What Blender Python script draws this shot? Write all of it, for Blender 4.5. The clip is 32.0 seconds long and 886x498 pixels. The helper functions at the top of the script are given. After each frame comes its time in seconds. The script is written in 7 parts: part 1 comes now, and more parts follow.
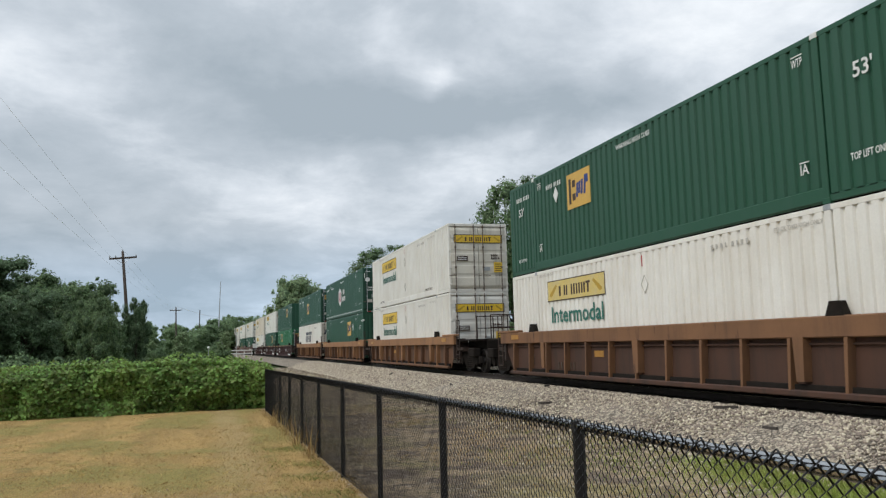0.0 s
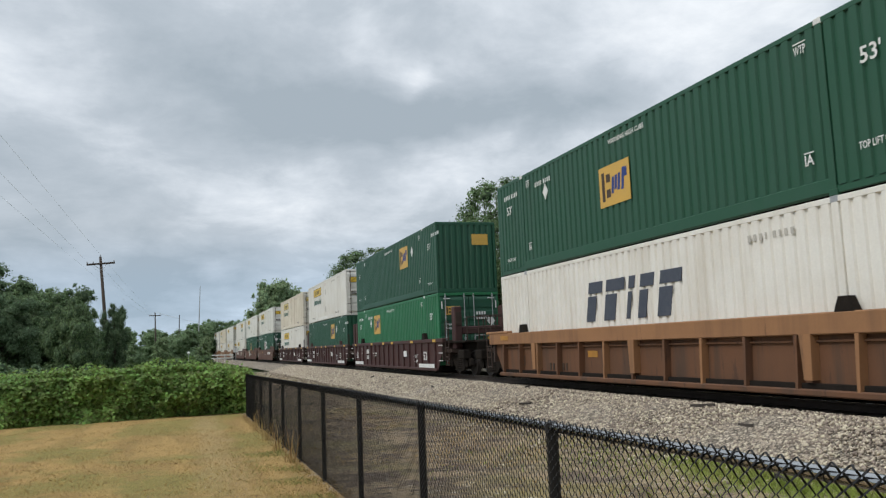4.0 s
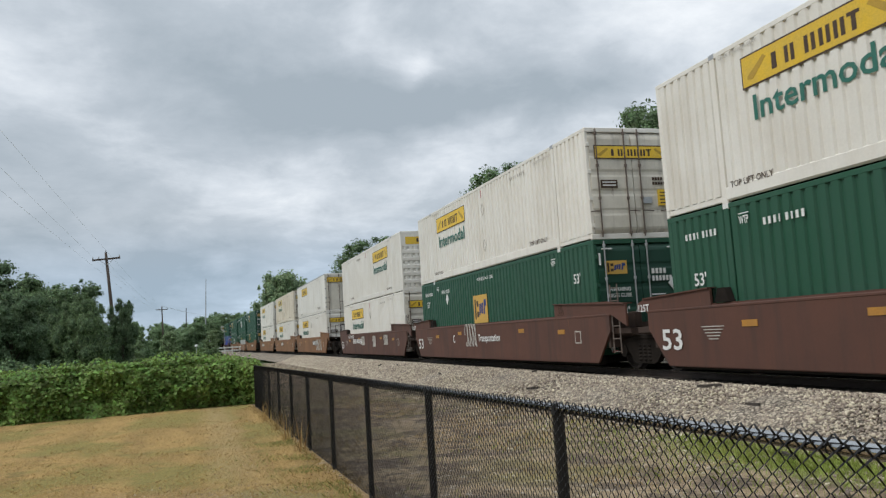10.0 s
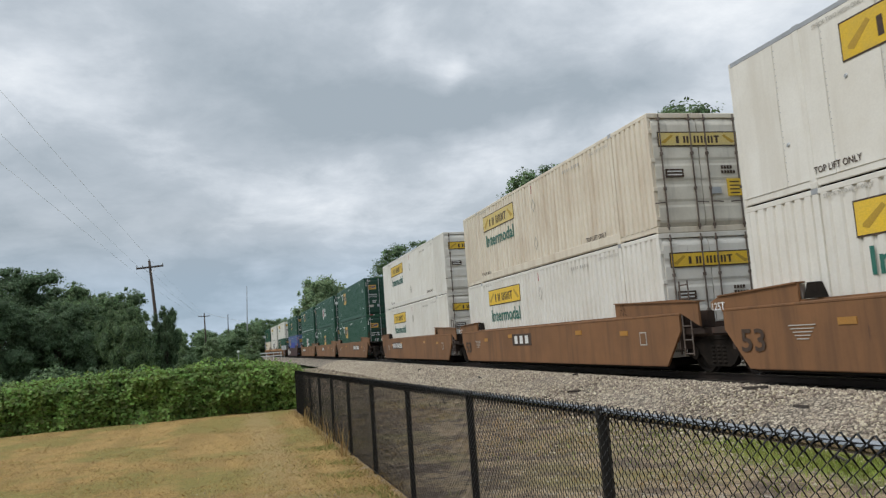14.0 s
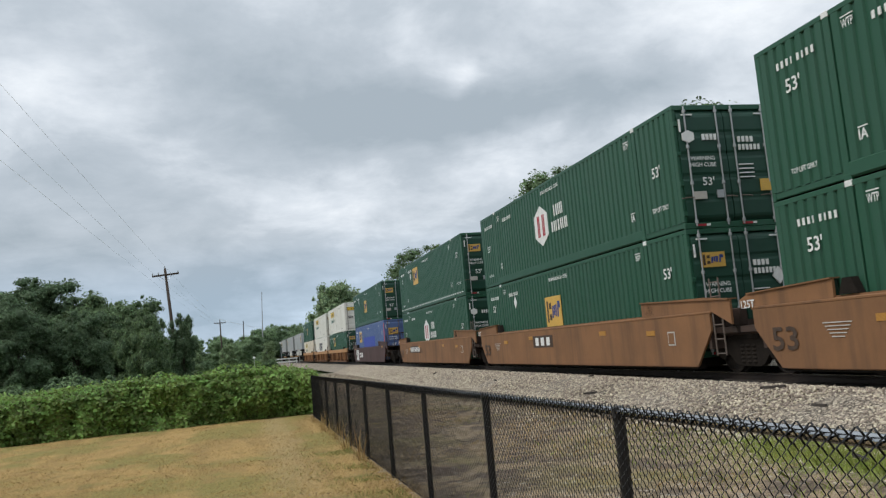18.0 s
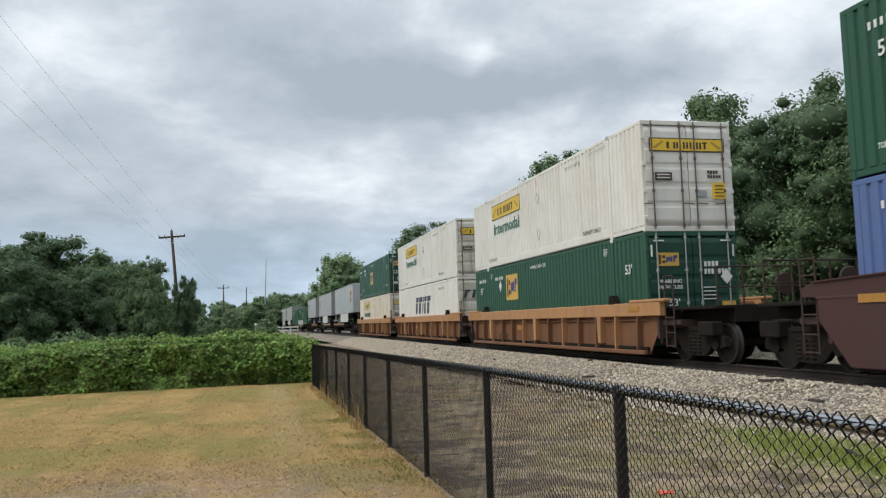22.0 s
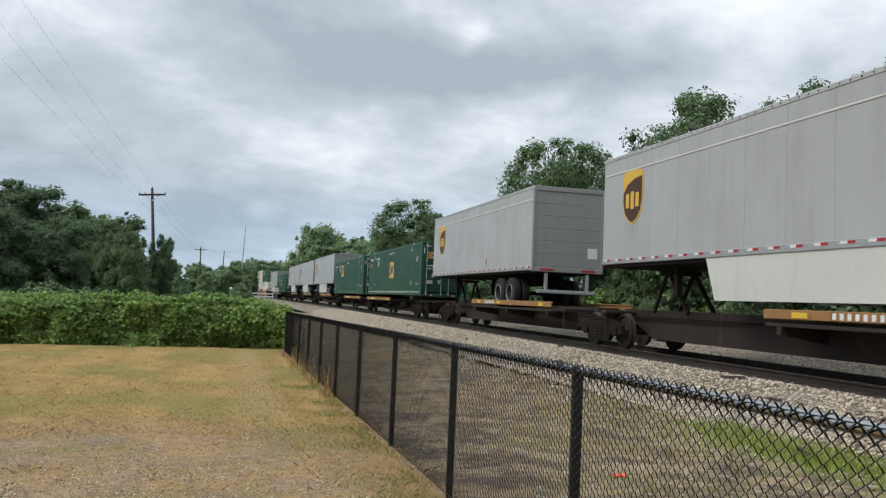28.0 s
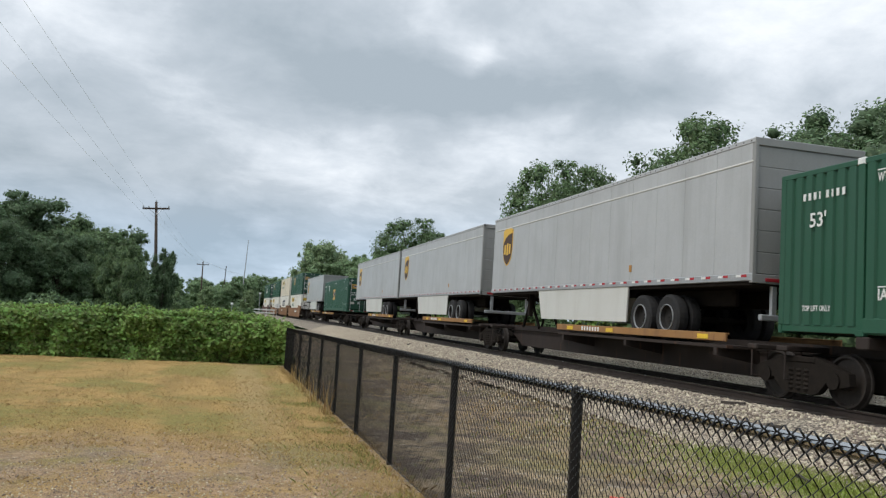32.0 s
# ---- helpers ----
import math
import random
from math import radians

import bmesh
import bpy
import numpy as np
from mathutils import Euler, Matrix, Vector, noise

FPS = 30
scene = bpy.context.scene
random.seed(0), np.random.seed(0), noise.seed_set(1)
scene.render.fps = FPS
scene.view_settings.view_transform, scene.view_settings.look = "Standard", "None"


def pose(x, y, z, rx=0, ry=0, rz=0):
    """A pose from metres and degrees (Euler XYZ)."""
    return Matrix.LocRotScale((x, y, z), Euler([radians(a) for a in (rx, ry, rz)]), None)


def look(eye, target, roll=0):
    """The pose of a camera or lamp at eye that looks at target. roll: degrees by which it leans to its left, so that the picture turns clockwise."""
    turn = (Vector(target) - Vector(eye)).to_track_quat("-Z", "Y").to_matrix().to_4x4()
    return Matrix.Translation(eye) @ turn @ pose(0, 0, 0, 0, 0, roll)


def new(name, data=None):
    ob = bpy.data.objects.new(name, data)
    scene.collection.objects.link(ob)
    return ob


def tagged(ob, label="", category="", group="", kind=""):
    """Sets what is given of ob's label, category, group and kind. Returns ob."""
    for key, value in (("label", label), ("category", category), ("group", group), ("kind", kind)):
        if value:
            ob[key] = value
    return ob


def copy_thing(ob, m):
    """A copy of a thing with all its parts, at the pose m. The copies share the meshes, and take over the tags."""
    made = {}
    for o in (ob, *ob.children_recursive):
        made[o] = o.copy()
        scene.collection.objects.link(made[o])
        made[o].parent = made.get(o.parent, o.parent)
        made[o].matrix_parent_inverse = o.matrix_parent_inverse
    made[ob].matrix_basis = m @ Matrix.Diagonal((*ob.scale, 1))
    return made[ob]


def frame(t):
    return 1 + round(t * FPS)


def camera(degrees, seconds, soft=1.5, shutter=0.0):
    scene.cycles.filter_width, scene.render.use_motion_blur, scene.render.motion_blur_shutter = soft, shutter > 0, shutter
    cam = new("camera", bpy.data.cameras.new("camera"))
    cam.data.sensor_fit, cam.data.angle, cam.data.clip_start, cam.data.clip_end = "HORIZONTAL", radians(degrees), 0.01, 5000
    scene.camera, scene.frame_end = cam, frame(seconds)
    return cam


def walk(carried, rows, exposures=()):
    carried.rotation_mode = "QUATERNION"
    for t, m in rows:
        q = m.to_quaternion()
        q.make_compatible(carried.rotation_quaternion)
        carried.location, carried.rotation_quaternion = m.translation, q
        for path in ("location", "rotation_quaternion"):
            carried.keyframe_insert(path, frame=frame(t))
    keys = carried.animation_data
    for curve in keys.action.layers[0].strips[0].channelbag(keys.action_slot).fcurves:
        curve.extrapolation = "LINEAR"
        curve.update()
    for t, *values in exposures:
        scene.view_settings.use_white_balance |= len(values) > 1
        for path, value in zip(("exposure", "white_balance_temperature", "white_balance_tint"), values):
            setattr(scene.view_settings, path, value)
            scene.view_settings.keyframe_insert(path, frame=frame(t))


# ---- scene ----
cam = camera(57.39, 32.0, soft=1.25, shutter=0.04)
PATH = [
    (0, pose(0.002, -0.006, 1.670, 96.64, 1.47, -16.21)),
    (0.5, pose(0.008, -0.014, 1.676, 96.82, 1.46, -17.03)),
    (1, pose(0.013, -0.027, 1.682, 96.85, 1.78, -17.62)),
    (1.5, pose(0.019, -0.040, 1.687, 97.06, 1.68, -17.73)),
    (2, pose(0.007, -0.052, 1.690, 97.23, 1.54, -17.61)),
    (2.5, pose(0.003, -0.066, 1.691, 97.62, 1.84, -17.25)),
    (3, pose(0.001, -0.079, 1.690, 97.48, 2.14, -17.29)),
    (3.5, pose(0.008, -0.092, 1.687, 97.03, 2.21, -17.48)),
    (5.5, pose(0.006, -0.105, 1.692, 96.32, 3.31, -16.58)),
    (6, pose(0.012, -0.107, 1.696, 96.33, 4.27, -16.54)),
    (6.5, pose(0.009, -0.114, 1.689, 96.37, 4.21, -17.06)),
    (7, pose(0.006, -0.120, 1.685, 96.13, 3.92, -17.43)),
    (7.5, pose(-0.002, -0.122, 1.683, 96.12, 3.61, -17.03)),
    (8, pose(-0.003, -0.126, 1.682, 95.82, 3.71, -16.35)),
    (8.5, pose(0.000, -0.134, 1.678, 95.88, 3.61, -16.19)),
    (9, pose(0.005, -0.138, 1.676, 95.87, 3.58, -16.38)),
    (9.5, pose(0.002, -0.129, 1.673, 95.92, 3.38, -16.77)),
    (10, pose(0.007, -0.124, 1.671, 95.86, 3.55, -17.03)),
    (10.5, pose(0.005, -0.113, 1.672, 95.79, 3.63, -17.30)),
    (11, pose(0.004, -0.108, 1.675, 95.86, 4.04, -17.21)),
    (11.5, pose(0.001, -0.099, 1.675, 96.15, 4.02, -17.02)),
    (12, pose(0.002, -0.092, 1.675, 96.13, 4.12, -16.63)),
    (12.5, pose(0.005, -0.084, 1.672, 96.27, 3.93, -15.65)),
    (13, pose(0.004, -0.081, 1.670, 96.26, 3.70, -14.82)),
    (13.5, pose(0.005, -0.081, 1.671, 96.31, 3.79, -14.43)),
    (14, pose(0.007, -0.089, 1.673, 96.31, 4.11, -14.28)),
    (14.5, pose(0.010, -0.090, 1.669, 96.37, 3.98, -14.38)),
    (16.5, pose(0.001, -0.105, 1.663, 95.52, 4.64, -14.72)),
    (17, pose(-0.001, -0.111, 1.665, 95.46, 4.83, -14.34)),
    (17.5, pose(-0.003, -0.113, 1.665, 96.02, 5.03, -14.05)),
    (18, pose(-0.006, -0.117, 1.664, 96.65, 4.86, -13.23)),
    (18.5, pose(-0.010, -0.115, 1.661, 96.76, 4.49, -12.48)),
    (19, pose(-0.013, -0.118, 1.656, 96.64, 4.56, -12.01)),
    (19.5, pose(-0.009, -0.109, 1.653, 96.53, 4.87, -12.30)),
    (20, pose(-0.010, -0.106, 1.650, 96.33, 4.75, -12.81)),
    (20.5, pose(-0.012, -0.102, 1.647, 96.41, 4.28, -12.90)),
    (21, pose(-0.019, -0.104, 1.646, 96.53, 3.86, -12.09)),
    (21.5, pose(-0.024, -0.103, 1.644, 96.25, 3.22, -12.07)),
    (22, pose(-0.045, -0.147, 1.628, 95.08, 1.64, -13.17)),
    (22.5, pose(-0.076, -0.125, 1.615, 93.31, 0.84, -14.00)),
    (23, pose(-0.189, -0.118, 1.628, 90.80, 0.60, -13.51)),
    (23.5, pose(-0.314, -0.222, 1.614, 90.18, -1.04, -12.35)),
    (24, pose(-0.355, -0.283, 1.592, 90.40, -1.46, -9.90)),
    (24.5, pose(-0.337, -0.343, 1.603, 90.02, -2.43, -5.42)),
    (26.5, pose(-0.060, -0.273, 1.596, 91.26, -1.26, -9.58)),
    (27, pose(-0.062, -0.263, 1.590, 91.13, -1.35, -11.09)),
    (27.5, pose(-0.056, -0.275, 1.598, 91.80, -2.18, -12.83)),
    (28, pose(-0.062, -0.304, 1.599, 93.57, -2.40, -14.88)),
    (28.5, pose(-0.063, -0.334, 1.593, 93.79, -2.28, -15.90)),
    (29, pose(-0.066, -0.335, 1.594, 93.43, -2.61, -16.34)),
    (29.5, pose(-0.064, -0.330, 1.596, 93.74, -2.72, -16.14)),
    (30, pose(-0.069, -0.324, 1.601, 94.27, -3.10, -15.61)),
    (30.5, pose(-0.079, -0.320, 1.596, 94.91, -3.98, -15.17)),
    (31, pose(-0.076, -0.325, 1.594, 94.85, -3.70, -14.72)),
    (31.5, pose(-0.073, -0.332, 1.591, 94.87, -3.54, -14.29)),
    (32, pose(-0.075, -0.336, 1.591, 94.96, -3.57, -14.82)),
]
walk(cam, PATH, exposures=[(0, 0.27), (3, 0.25), (6, 0.28), (8, 0.18), (10, 0.24), (12, 0.24), (14, 0.18), (16.5, 0.32), (19, 0.28), (21, 0.38), (22, 0.36), (23.5, 0.44), (24.4, 0.28), (27, 0.36), (32, 0.37)])

# ---- sky and light ----
world = bpy.data.worlds.new("overcast_sky")
scene.world = world
world.use_nodes = True


def build_world():
    nt = world.node_tree
    nt.nodes.clear()
    N, K = nt.nodes.new, nt.links.new

    def val(op, a, b=None, c=None):
        n = N("ShaderNodeMath")
        n.operation = op
        for i, v in enumerate((a, b, c)):
            if v is None:
                continue
            if isinstance(v, (int, float)):
                n.inputs[i].default_value = v
            else:
                K(v, n.inputs[i])
        return n.outputs[0]

    def ramp(x, a, b, lo, hi):
        n = N("ShaderNodeMapRange")
        n.interpolation_type = "SMOOTHSTEP"
        K(x, n.inputs[0])
        for i, v in enumerate((a, b, lo, hi)):
            n.inputs[i + 1].default_value = v
        return n.outputs[0]

    coord = N("ShaderNodeTexCoord")
    sep = N("ShaderNodeSeparateXYZ")
    K(coord.outputs["Generated"], sep.inputs[0])
    up = val("MAXIMUM", sep.outputs[2], 0.0)
    # a cloud layer seen in perspective
    lift = val("ADD", up, 0.26)
    flat = N("ShaderNodeCombineXYZ")
    K(val("DIVIDE", sep.outputs[0], lift), flat.inputs[0])
    K(val("DIVIDE", sep.outputs[1], lift), flat.inputs[1])
    big = N("ShaderNodeTexNoise")
    big.inputs["Scale"].default_value, big.inputs["Detail"].default_value = 1.25, 6.0
    big.inputs["Roughness"].default_value, big.inputs["Distortion"].default_value = 0.52, 0.35
    K(flat.outputs[0], big.inputs["Vector"])
    fine = N("ShaderNodeTexNoise")
    fine.inputs["Scale"].default_value, fine.inputs["Detail"].default_value = 3.6, 9.0
    fine.inputs["Distortion"].default_value = 0.25
    fine.inputs["Roughness"].default_value = 0.62
    K(flat.outputs[0], fine.inputs["Vector"])
    cloud = val("ADD", val("MULTIPLY", val("SUBTRACT", big.outputs[0], 0.5), 0.60), val("MULTIPLY", val("SUBTRACT", fine.outputs[0], 0.5), 0.85))
    # broad banks of cloud: azimuth, elevation, half width, gain (degrees)
    warp = N("ShaderNodeTexNoise")
    warp.inputs["Scale"].default_value, warp.inputs["Detail"].default_value = 6.0, 9.0
    K(coord.outputs["Generated"], warp.inputs["Vector"])
    shift = N("ShaderNodeVectorMath")
    shift.operation = "MULTIPLY_ADD"
    K(warp.outputs["Color"], shift.inputs[0])
    shift.inputs[1].default_value = (0.20, 0.20, 0.13)
    K(coord.outputs["Generated"], shift.inputs[2])
    for az, el, wide, gain in BANKS:
        a, e = radians(az), radians(el)
        d = Vector((-math.sin(a) * math.cos(e), math.cos(a) * math.cos(e), math.sin(e))) + Vector((0.10, 0.10, 0.065))
        off = N("ShaderNodeVectorMath")
        off.operation = "SUBTRACT"
        K(shift.outputs[0], off.inputs[0])
        off.inputs[1].default_value = d
        squash = N("ShaderNodeVectorMath")
        squash.operation = "MULTIPLY"
        K(off.outputs[0], squash.inputs[0])
        squash.inputs[1].default_value = (1.0, 1.0, 1.9)
        dist = N("ShaderNodeVectorMath")
        dist.operation = "LENGTH"
        K(squash.outputs[0], dist.inputs[0])
        cloud = val("ADD", cloud, ramp(dist.outputs["Value"], 0.0, radians(wide), gain, 0.0))
    tone = N("ShaderNodeValToRGB")
    K(val("ADD", cloud, 0.5), tone.inputs[0])
    r = tone.color_ramp
    for pos, col in ((0.62, (0.585, 0.635, 0.700, 1)), (0.85, (0.765, 0.802, 0.842, 1))):
        r.elements.new(pos).color = col
    r.elements[0].position, r.elements[0].color = 0.15, (0.33, 0.385, 0.435, 1)
    r.elements[-1].position, r.elements[-1].color = 1.0, (0.87, 0.895, 0.92, 1)
    r.elements[1].position, r.elements[1].color = 0.45, (0.442, 0.494, 0.548, 1)
    el2 = r.elements.new(0.66)
    el2.color = (0.600, 0.648, 0.702, 1)
    # an overcast sky is brightest overhead
    gain = ramp(up, 0.35, 1.0, 1.0, ZENITH)
    # bluer air low down
    low = N("ShaderNodeMix")
    low.data_type, low.blend_type = "RGBA", "MULTIPLY"
    K(ramp(up, 0.02, 0.16, 1.0, 0.0), low.inputs[0])
    K(tone.outputs[0], low.inputs[6])
    low.inputs[7].default_value = (0.84, 0.97, 1.13, 1)
    over = N("ShaderNodeBackground")
    K(low.outputs[2], over.inputs[0])
    K(gain, over.inputs[1])
    sky = N("ShaderNodeTexSky")
    sky.sky_type, sky.sun_disc = "NISHITA", False
    sky.sun_elevation, sky.sun_rotation = radians(SUN_EL), radians(SUN_ROT)
    clear = N("ShaderNodeBackground")
    K(sky.outputs[0], clear.inputs[0])
    clear.inputs[1].default_value = 0.10
    mix = N("ShaderNodeMixShader")
    K(ramp(up, 0.0, 0.16, 0.80, 0.97), mix.inputs[0])
    K(clear.outputs[0], mix.inputs[1])
    K(over.outputs[0], mix.inputs[2])
    out = N("ShaderNodeOutputWorld")
    K(mix.outputs[0], out.inputs[0])


SUN_EL, SUN_ROT, ZENITH = 49.0, 257.0, 1.7
BANKS = [(-3, 17.5, 11, -0.28), (-11, 15.8, 11, -0.33), (-20, 15.2, 9, -0.33), (-27, 15.5, 8, -0.24), (-16.5, 19.2, 5, 0.36), (-12, 21, 5, 0.16), (-8, 10.4, 9, 0.17),
         (4, 10.5, 7, 0.03), (10, 11, 12, -0.14), (-17, 11.6, 6, 0.24), (-22, 12.8, 4, 0.16), (1, 5.0, 9, -0.46), (14, 7, 11, -0.24), (-1.6, 5.2, 2.4, 0.30), (0.8, 7.6, 2.2, 0.18), (12, 18, 8, 0.18),
         (-37, 22, 18, 0.34), (-30, 13, 9, 0.10), (6, 24, 9, -0.12), (-20, 26, 8, 0.12)]
build_world()
sun = new("sun", bpy.data.lights.new("sun", "SUN"))
sun.data.energy, sun.data.angle, sun.data.color = 1.5, radians(28), (1.0, 0.97, 0.92)
sun.matrix_world = look((-62, -14, 74), (0, 0, 0))

# ---- materials ----
def surface(name, color, other, rough=0.6, scale=6.0, amount=0.6, fine=60.0, bump=0.15, metal=0.0, vary=0.0, spec=0.4, stretch=(1, 1, 1), island=0.0, grain=0.12):
    """Two tones mixed by broad noise, fine grain, a slight relief; vary: change from object to object."""
    m = bpy.data.materials.new(name)
    m.use_nodes = True
    nt = m.node_tree
    N, K = nt.nodes.new, nt.links.new
    p = nt.nodes["Principled BSDF"]
    p.inputs["Metallic"].default_value = metal
    p.inputs["Specular IOR Level"].default_value = spec
    co = N("ShaderNodeTexCoord")
    mp = N("ShaderNodeMapping")
    mp.inputs["Scale"].default_value = stretch
    K(co.outputs["Object"], mp.inputs[0])
    info = N("ShaderNodeObjectInfo")
    a = N("ShaderNodeTexNoise")
    a.noise_dimensions = "4D"
    K(mp.outputs[0], a.inputs["Vector"])
    w = N("ShaderNodeMath")
    w.operation = "MULTIPLY"
    K(info.outputs["Random"], w.inputs[0])
    w.inputs[1].default_value = 37.0
    K(w.outputs[0], a.inputs["W"])
    a.inputs["Scale"].default_value, a.inputs["Detail"].default_value, a.inputs["Roughness"].default_value = scale, 5.0, 0.62
    b = N("ShaderNodeTexNoise")
    K(co.outputs["Object"], b.inputs["Vector"])
    b.inputs["Scale"].default_value, b.inputs["Detail"].default_value = fine, 3.0
    rm = N("ShaderNodeMapRange")
    K(a.outputs[0], rm.inputs[0])
    rm.inputs[1].default_value, rm.inputs[2].default_value = 0.38, 0.66
    rm.inputs[4].default_value = amount
    mx = N("ShaderNodeMix")
    mx.data_type = "RGBA"
    K(rm.outputs[0], mx.inputs[0])
    mx.inputs[6].default_value, mx.inputs[7].default_value = (*color, 1), (*other, 1)
    col = mx.outputs[2]
    hs = N("ShaderNodeHueSaturation")
    K(col, hs.inputs["Color"])
    # grain and object-to-object change of lightness
    g = N("ShaderNodeMapRange")
    K(b.outputs[0], g.inputs[0])
    g.inputs[1].default_value, g.inputs[2].default_value, g.inputs[3].default_value, g.inputs[4].default_value = 0.3, 0.7, 1 - grain, 1 + grain
    v = N("ShaderNodeMapRange")
    K(info.outputs["Random"], v.inputs[0])
    v.inputs[3].default_value, v.inputs[4].default_value = 1 - vary, 1 + vary
    mul = N("ShaderNodeMath")
    mul.operation = "MULTIPLY"
    K(g.outputs[0], mul.inputs[0])
    K(v.outputs[0], mul.inputs[1])
    last = mul.outputs[0]
    if island:
        geo = N("ShaderNodeNewGeometry")
        iv = N("ShaderNodeMapRange")
        K(geo.outputs["Random Per Island"], iv.inputs[0])
        iv.inputs[3].default_value, iv.inputs[4].default_value = 1 - island, 1 + island
        m2 = N("ShaderNodeMath")
        m2.operation = "MULTIPLY"
        K(last, m2.inputs[0])
        K(iv.outputs[0], m2.inputs[1])
        last = m2.outputs[0]
        hv = N("ShaderNodeMapRange")
        K(geo.outputs["Random Per Island"], hv.inputs[0])
        hv.inputs[3].default_value, hv.inputs[4].default_value = 0.5 - island * 0.05, 0.5 + island * 0.04
        K(hv.outputs[0], hs.inputs["Hue"])
    K(last, hs.inputs["Value"])
    K(hs.outputs[0], p.inputs["Base Color"])
    rr = N("ShaderNodeMapRange")
    K(a.outputs[0], rr.inputs[0])
    rr.inputs[3].default_value, rr.inputs[4].default_value = max(rough - 0.12, 0.05), min(rough + 0.12, 1.0)
    K(rr.outputs[0], p.inputs["Roughness"])
    if bump:
        bp = N("ShaderNodeBump")
        bp.inputs["Strength"].default_value, bp.inputs["Distance"].default_value = bump, 0.02
        K(b.outputs[0], bp.inputs["Height"])
        K(bp.outputs[0], p.inputs["Normal"])
    return m


def streaked(name, color, grime, rough=0.5, amount=0.5, low=0.46, vary=0.04, rust=(0.16, 0.07, 0.035), rust_at=0.66):
    """Painted steel with streaks of grime that run down it and spots of rust."""
    m = surface(name, color, grime, rough, 0.7, 0.35, 25.0, 0.0, vary=vary, grain=0.03)
    nt = m.node_tree
    N, K = nt.nodes.new, nt.links.new
    p = nt.nodes["Principled BSDF"]
    src = p.inputs["Base Color"].links[0].from_socket
    co = N("ShaderNodeTexCoord")
    info = N("ShaderNodeObjectInfo")
    w = N("ShaderNodeMath")
    w.operation = "MULTIPLY"
    K(info.outputs["Random"], w.inputs[0])
    w.inputs[1].default_value = 91.0

    def layer(scale3, detail, lo, hi, top, into, tint):
        mp = N("ShaderNodeMapping")
        mp.inputs["Scale"].default_value = scale3
        K(co.outputs["Object"], mp.inputs[0])
        n = N("ShaderNodeTexNoise")
        n.noise_dimensions = "4D"
        n.inputs["Scale"].default_value, n.inputs["Detail"].default_value, n.inputs["Roughness"].default_value = 1.0, detail, 0.65
        K(mp.outputs[0], n.inputs["Vector"])
        K(w.outputs[0], n.inputs["W"])
        r = N("ShaderNodeMapRange")
        r.interpolation_type = "SMOOTHSTEP"
        K(n.outputs[0], r.inputs[0])
        r.inputs[1].default_value, r.inputs[2].default_value, r.inputs[4].default_value = lo, hi, top
        mx = N("ShaderNodeMix")
        mx.data_type = "RGBA"
        K(r.outputs[0], mx.inputs[0])
        K(into, mx.inputs[6])
        mx.inputs[7].default_value = (*tint, 1)
        return mx.outputs[2]

    c = layer((2.2, 2.2, 0.22), 4.0, low, low + 0.24, amount, src, grime)
    c = layer((5.0, 5.0, 0.7), 6.0, rust_at, rust_at + 0.08, 0.8, c, rust)
    K(c, p.inputs["Base Color"])
    return m


M_GREEN = streaked("green_paint", (0.014, 0.075, 0.040), (0.032, 0.085, 0.058), 0.5, 0.35, rust_at=0.74)
# side green darkened for doors: shade of the end face in the colour
M_GREEN_SHADED = streaked("dark_green_paint", (0.009, 0.050, 0.030), (0.016, 0.048, 0.033), 0.5, 0.35, rust_at=0.74)
M_GREEN_LIGHT = streaked("fresh_green_paint", (0.018, 0.150, 0.060), (0.03, 0.12, 0.06), 0.5, 0.3, rust_at=0.76)
M_WHITE = streaked("white_paint", (0.74, 0.72, 0.665), (0.53, 0.48, 0.40), 0.5, 0.35, rust_at=0.71)
M_BEIGE = streaked("aged_white_paint", (0.70, 0.64, 0.53), (0.46, 0.36, 0.26), 0.6, 0.55, rust_at=0.66)
M_DIRTY = streaked("grimy_white_paint", (0.70, 0.66, 0.57), (0.15, 0.125, 0.10), 0.6, 0.72, low=0.50, rust_at=0.66)
M_BLUE = streaked("blue_paint", (0.085, 0.140, 0.310), (0.09, 0.12, 0.22), 0.5, 0.3, rust_at=0.75)
M_RUSTY = streaked("rusty_brown_paint", (0.145, 0.066, 0.032), (0.060, 0.040, 0.029), 0.75, 0.75, rust=(0.07, 0.035, 0.022), rust_at=0.58)
M_UMBER = streaked("umber_paint", (0.078, 0.036, 0.022), (0.038, 0.024, 0.018), 0.75, 0.75, rust=(0.05, 0.028, 0.019), rust_at=0.58)
M_ORANGE = streaked("tan_brown_paint", (0.225, 0.108, 0.046), (0.105, 0.057, 0.031), 0.7, 0.65, rust=(0.10, 0.05, 0.03), rust_at=0.62)
M_MAROON = streaked("maroon_paint", (0.060, 0.024, 0.022), (0.05, 0.03, 0.026), 0.6, 0.4, rust_at=0.70)
M_BROWN = streaked("brown_paint", (0.105, 0.045, 0.030), (0.055, 0.031, 0.025), 0.65, 0.7, rust_at=0.66)
M_DARK = surface("grimy_black_steel", (0.017, 0.0145, 0.0125), (0.030, 0.024, 0.020), 0.9, 5.0, 0.6, 40.0, 0.1, spec=0.05)
M_WHEEL = surface("worn_wheel_steel", (0.036, 0.030, 0.026), (0.022, 0.018, 0.016), 0.6, 8.0, 0.6, 50.0, 0.1, spec=0.25)
M_RAIL = surface("rail_steel", (0.045, 0.033, 0.027), (0.03, 0.021, 0.017), 0.6, 4.0, 0.7, 50.0, 0.2, metal=0.3)
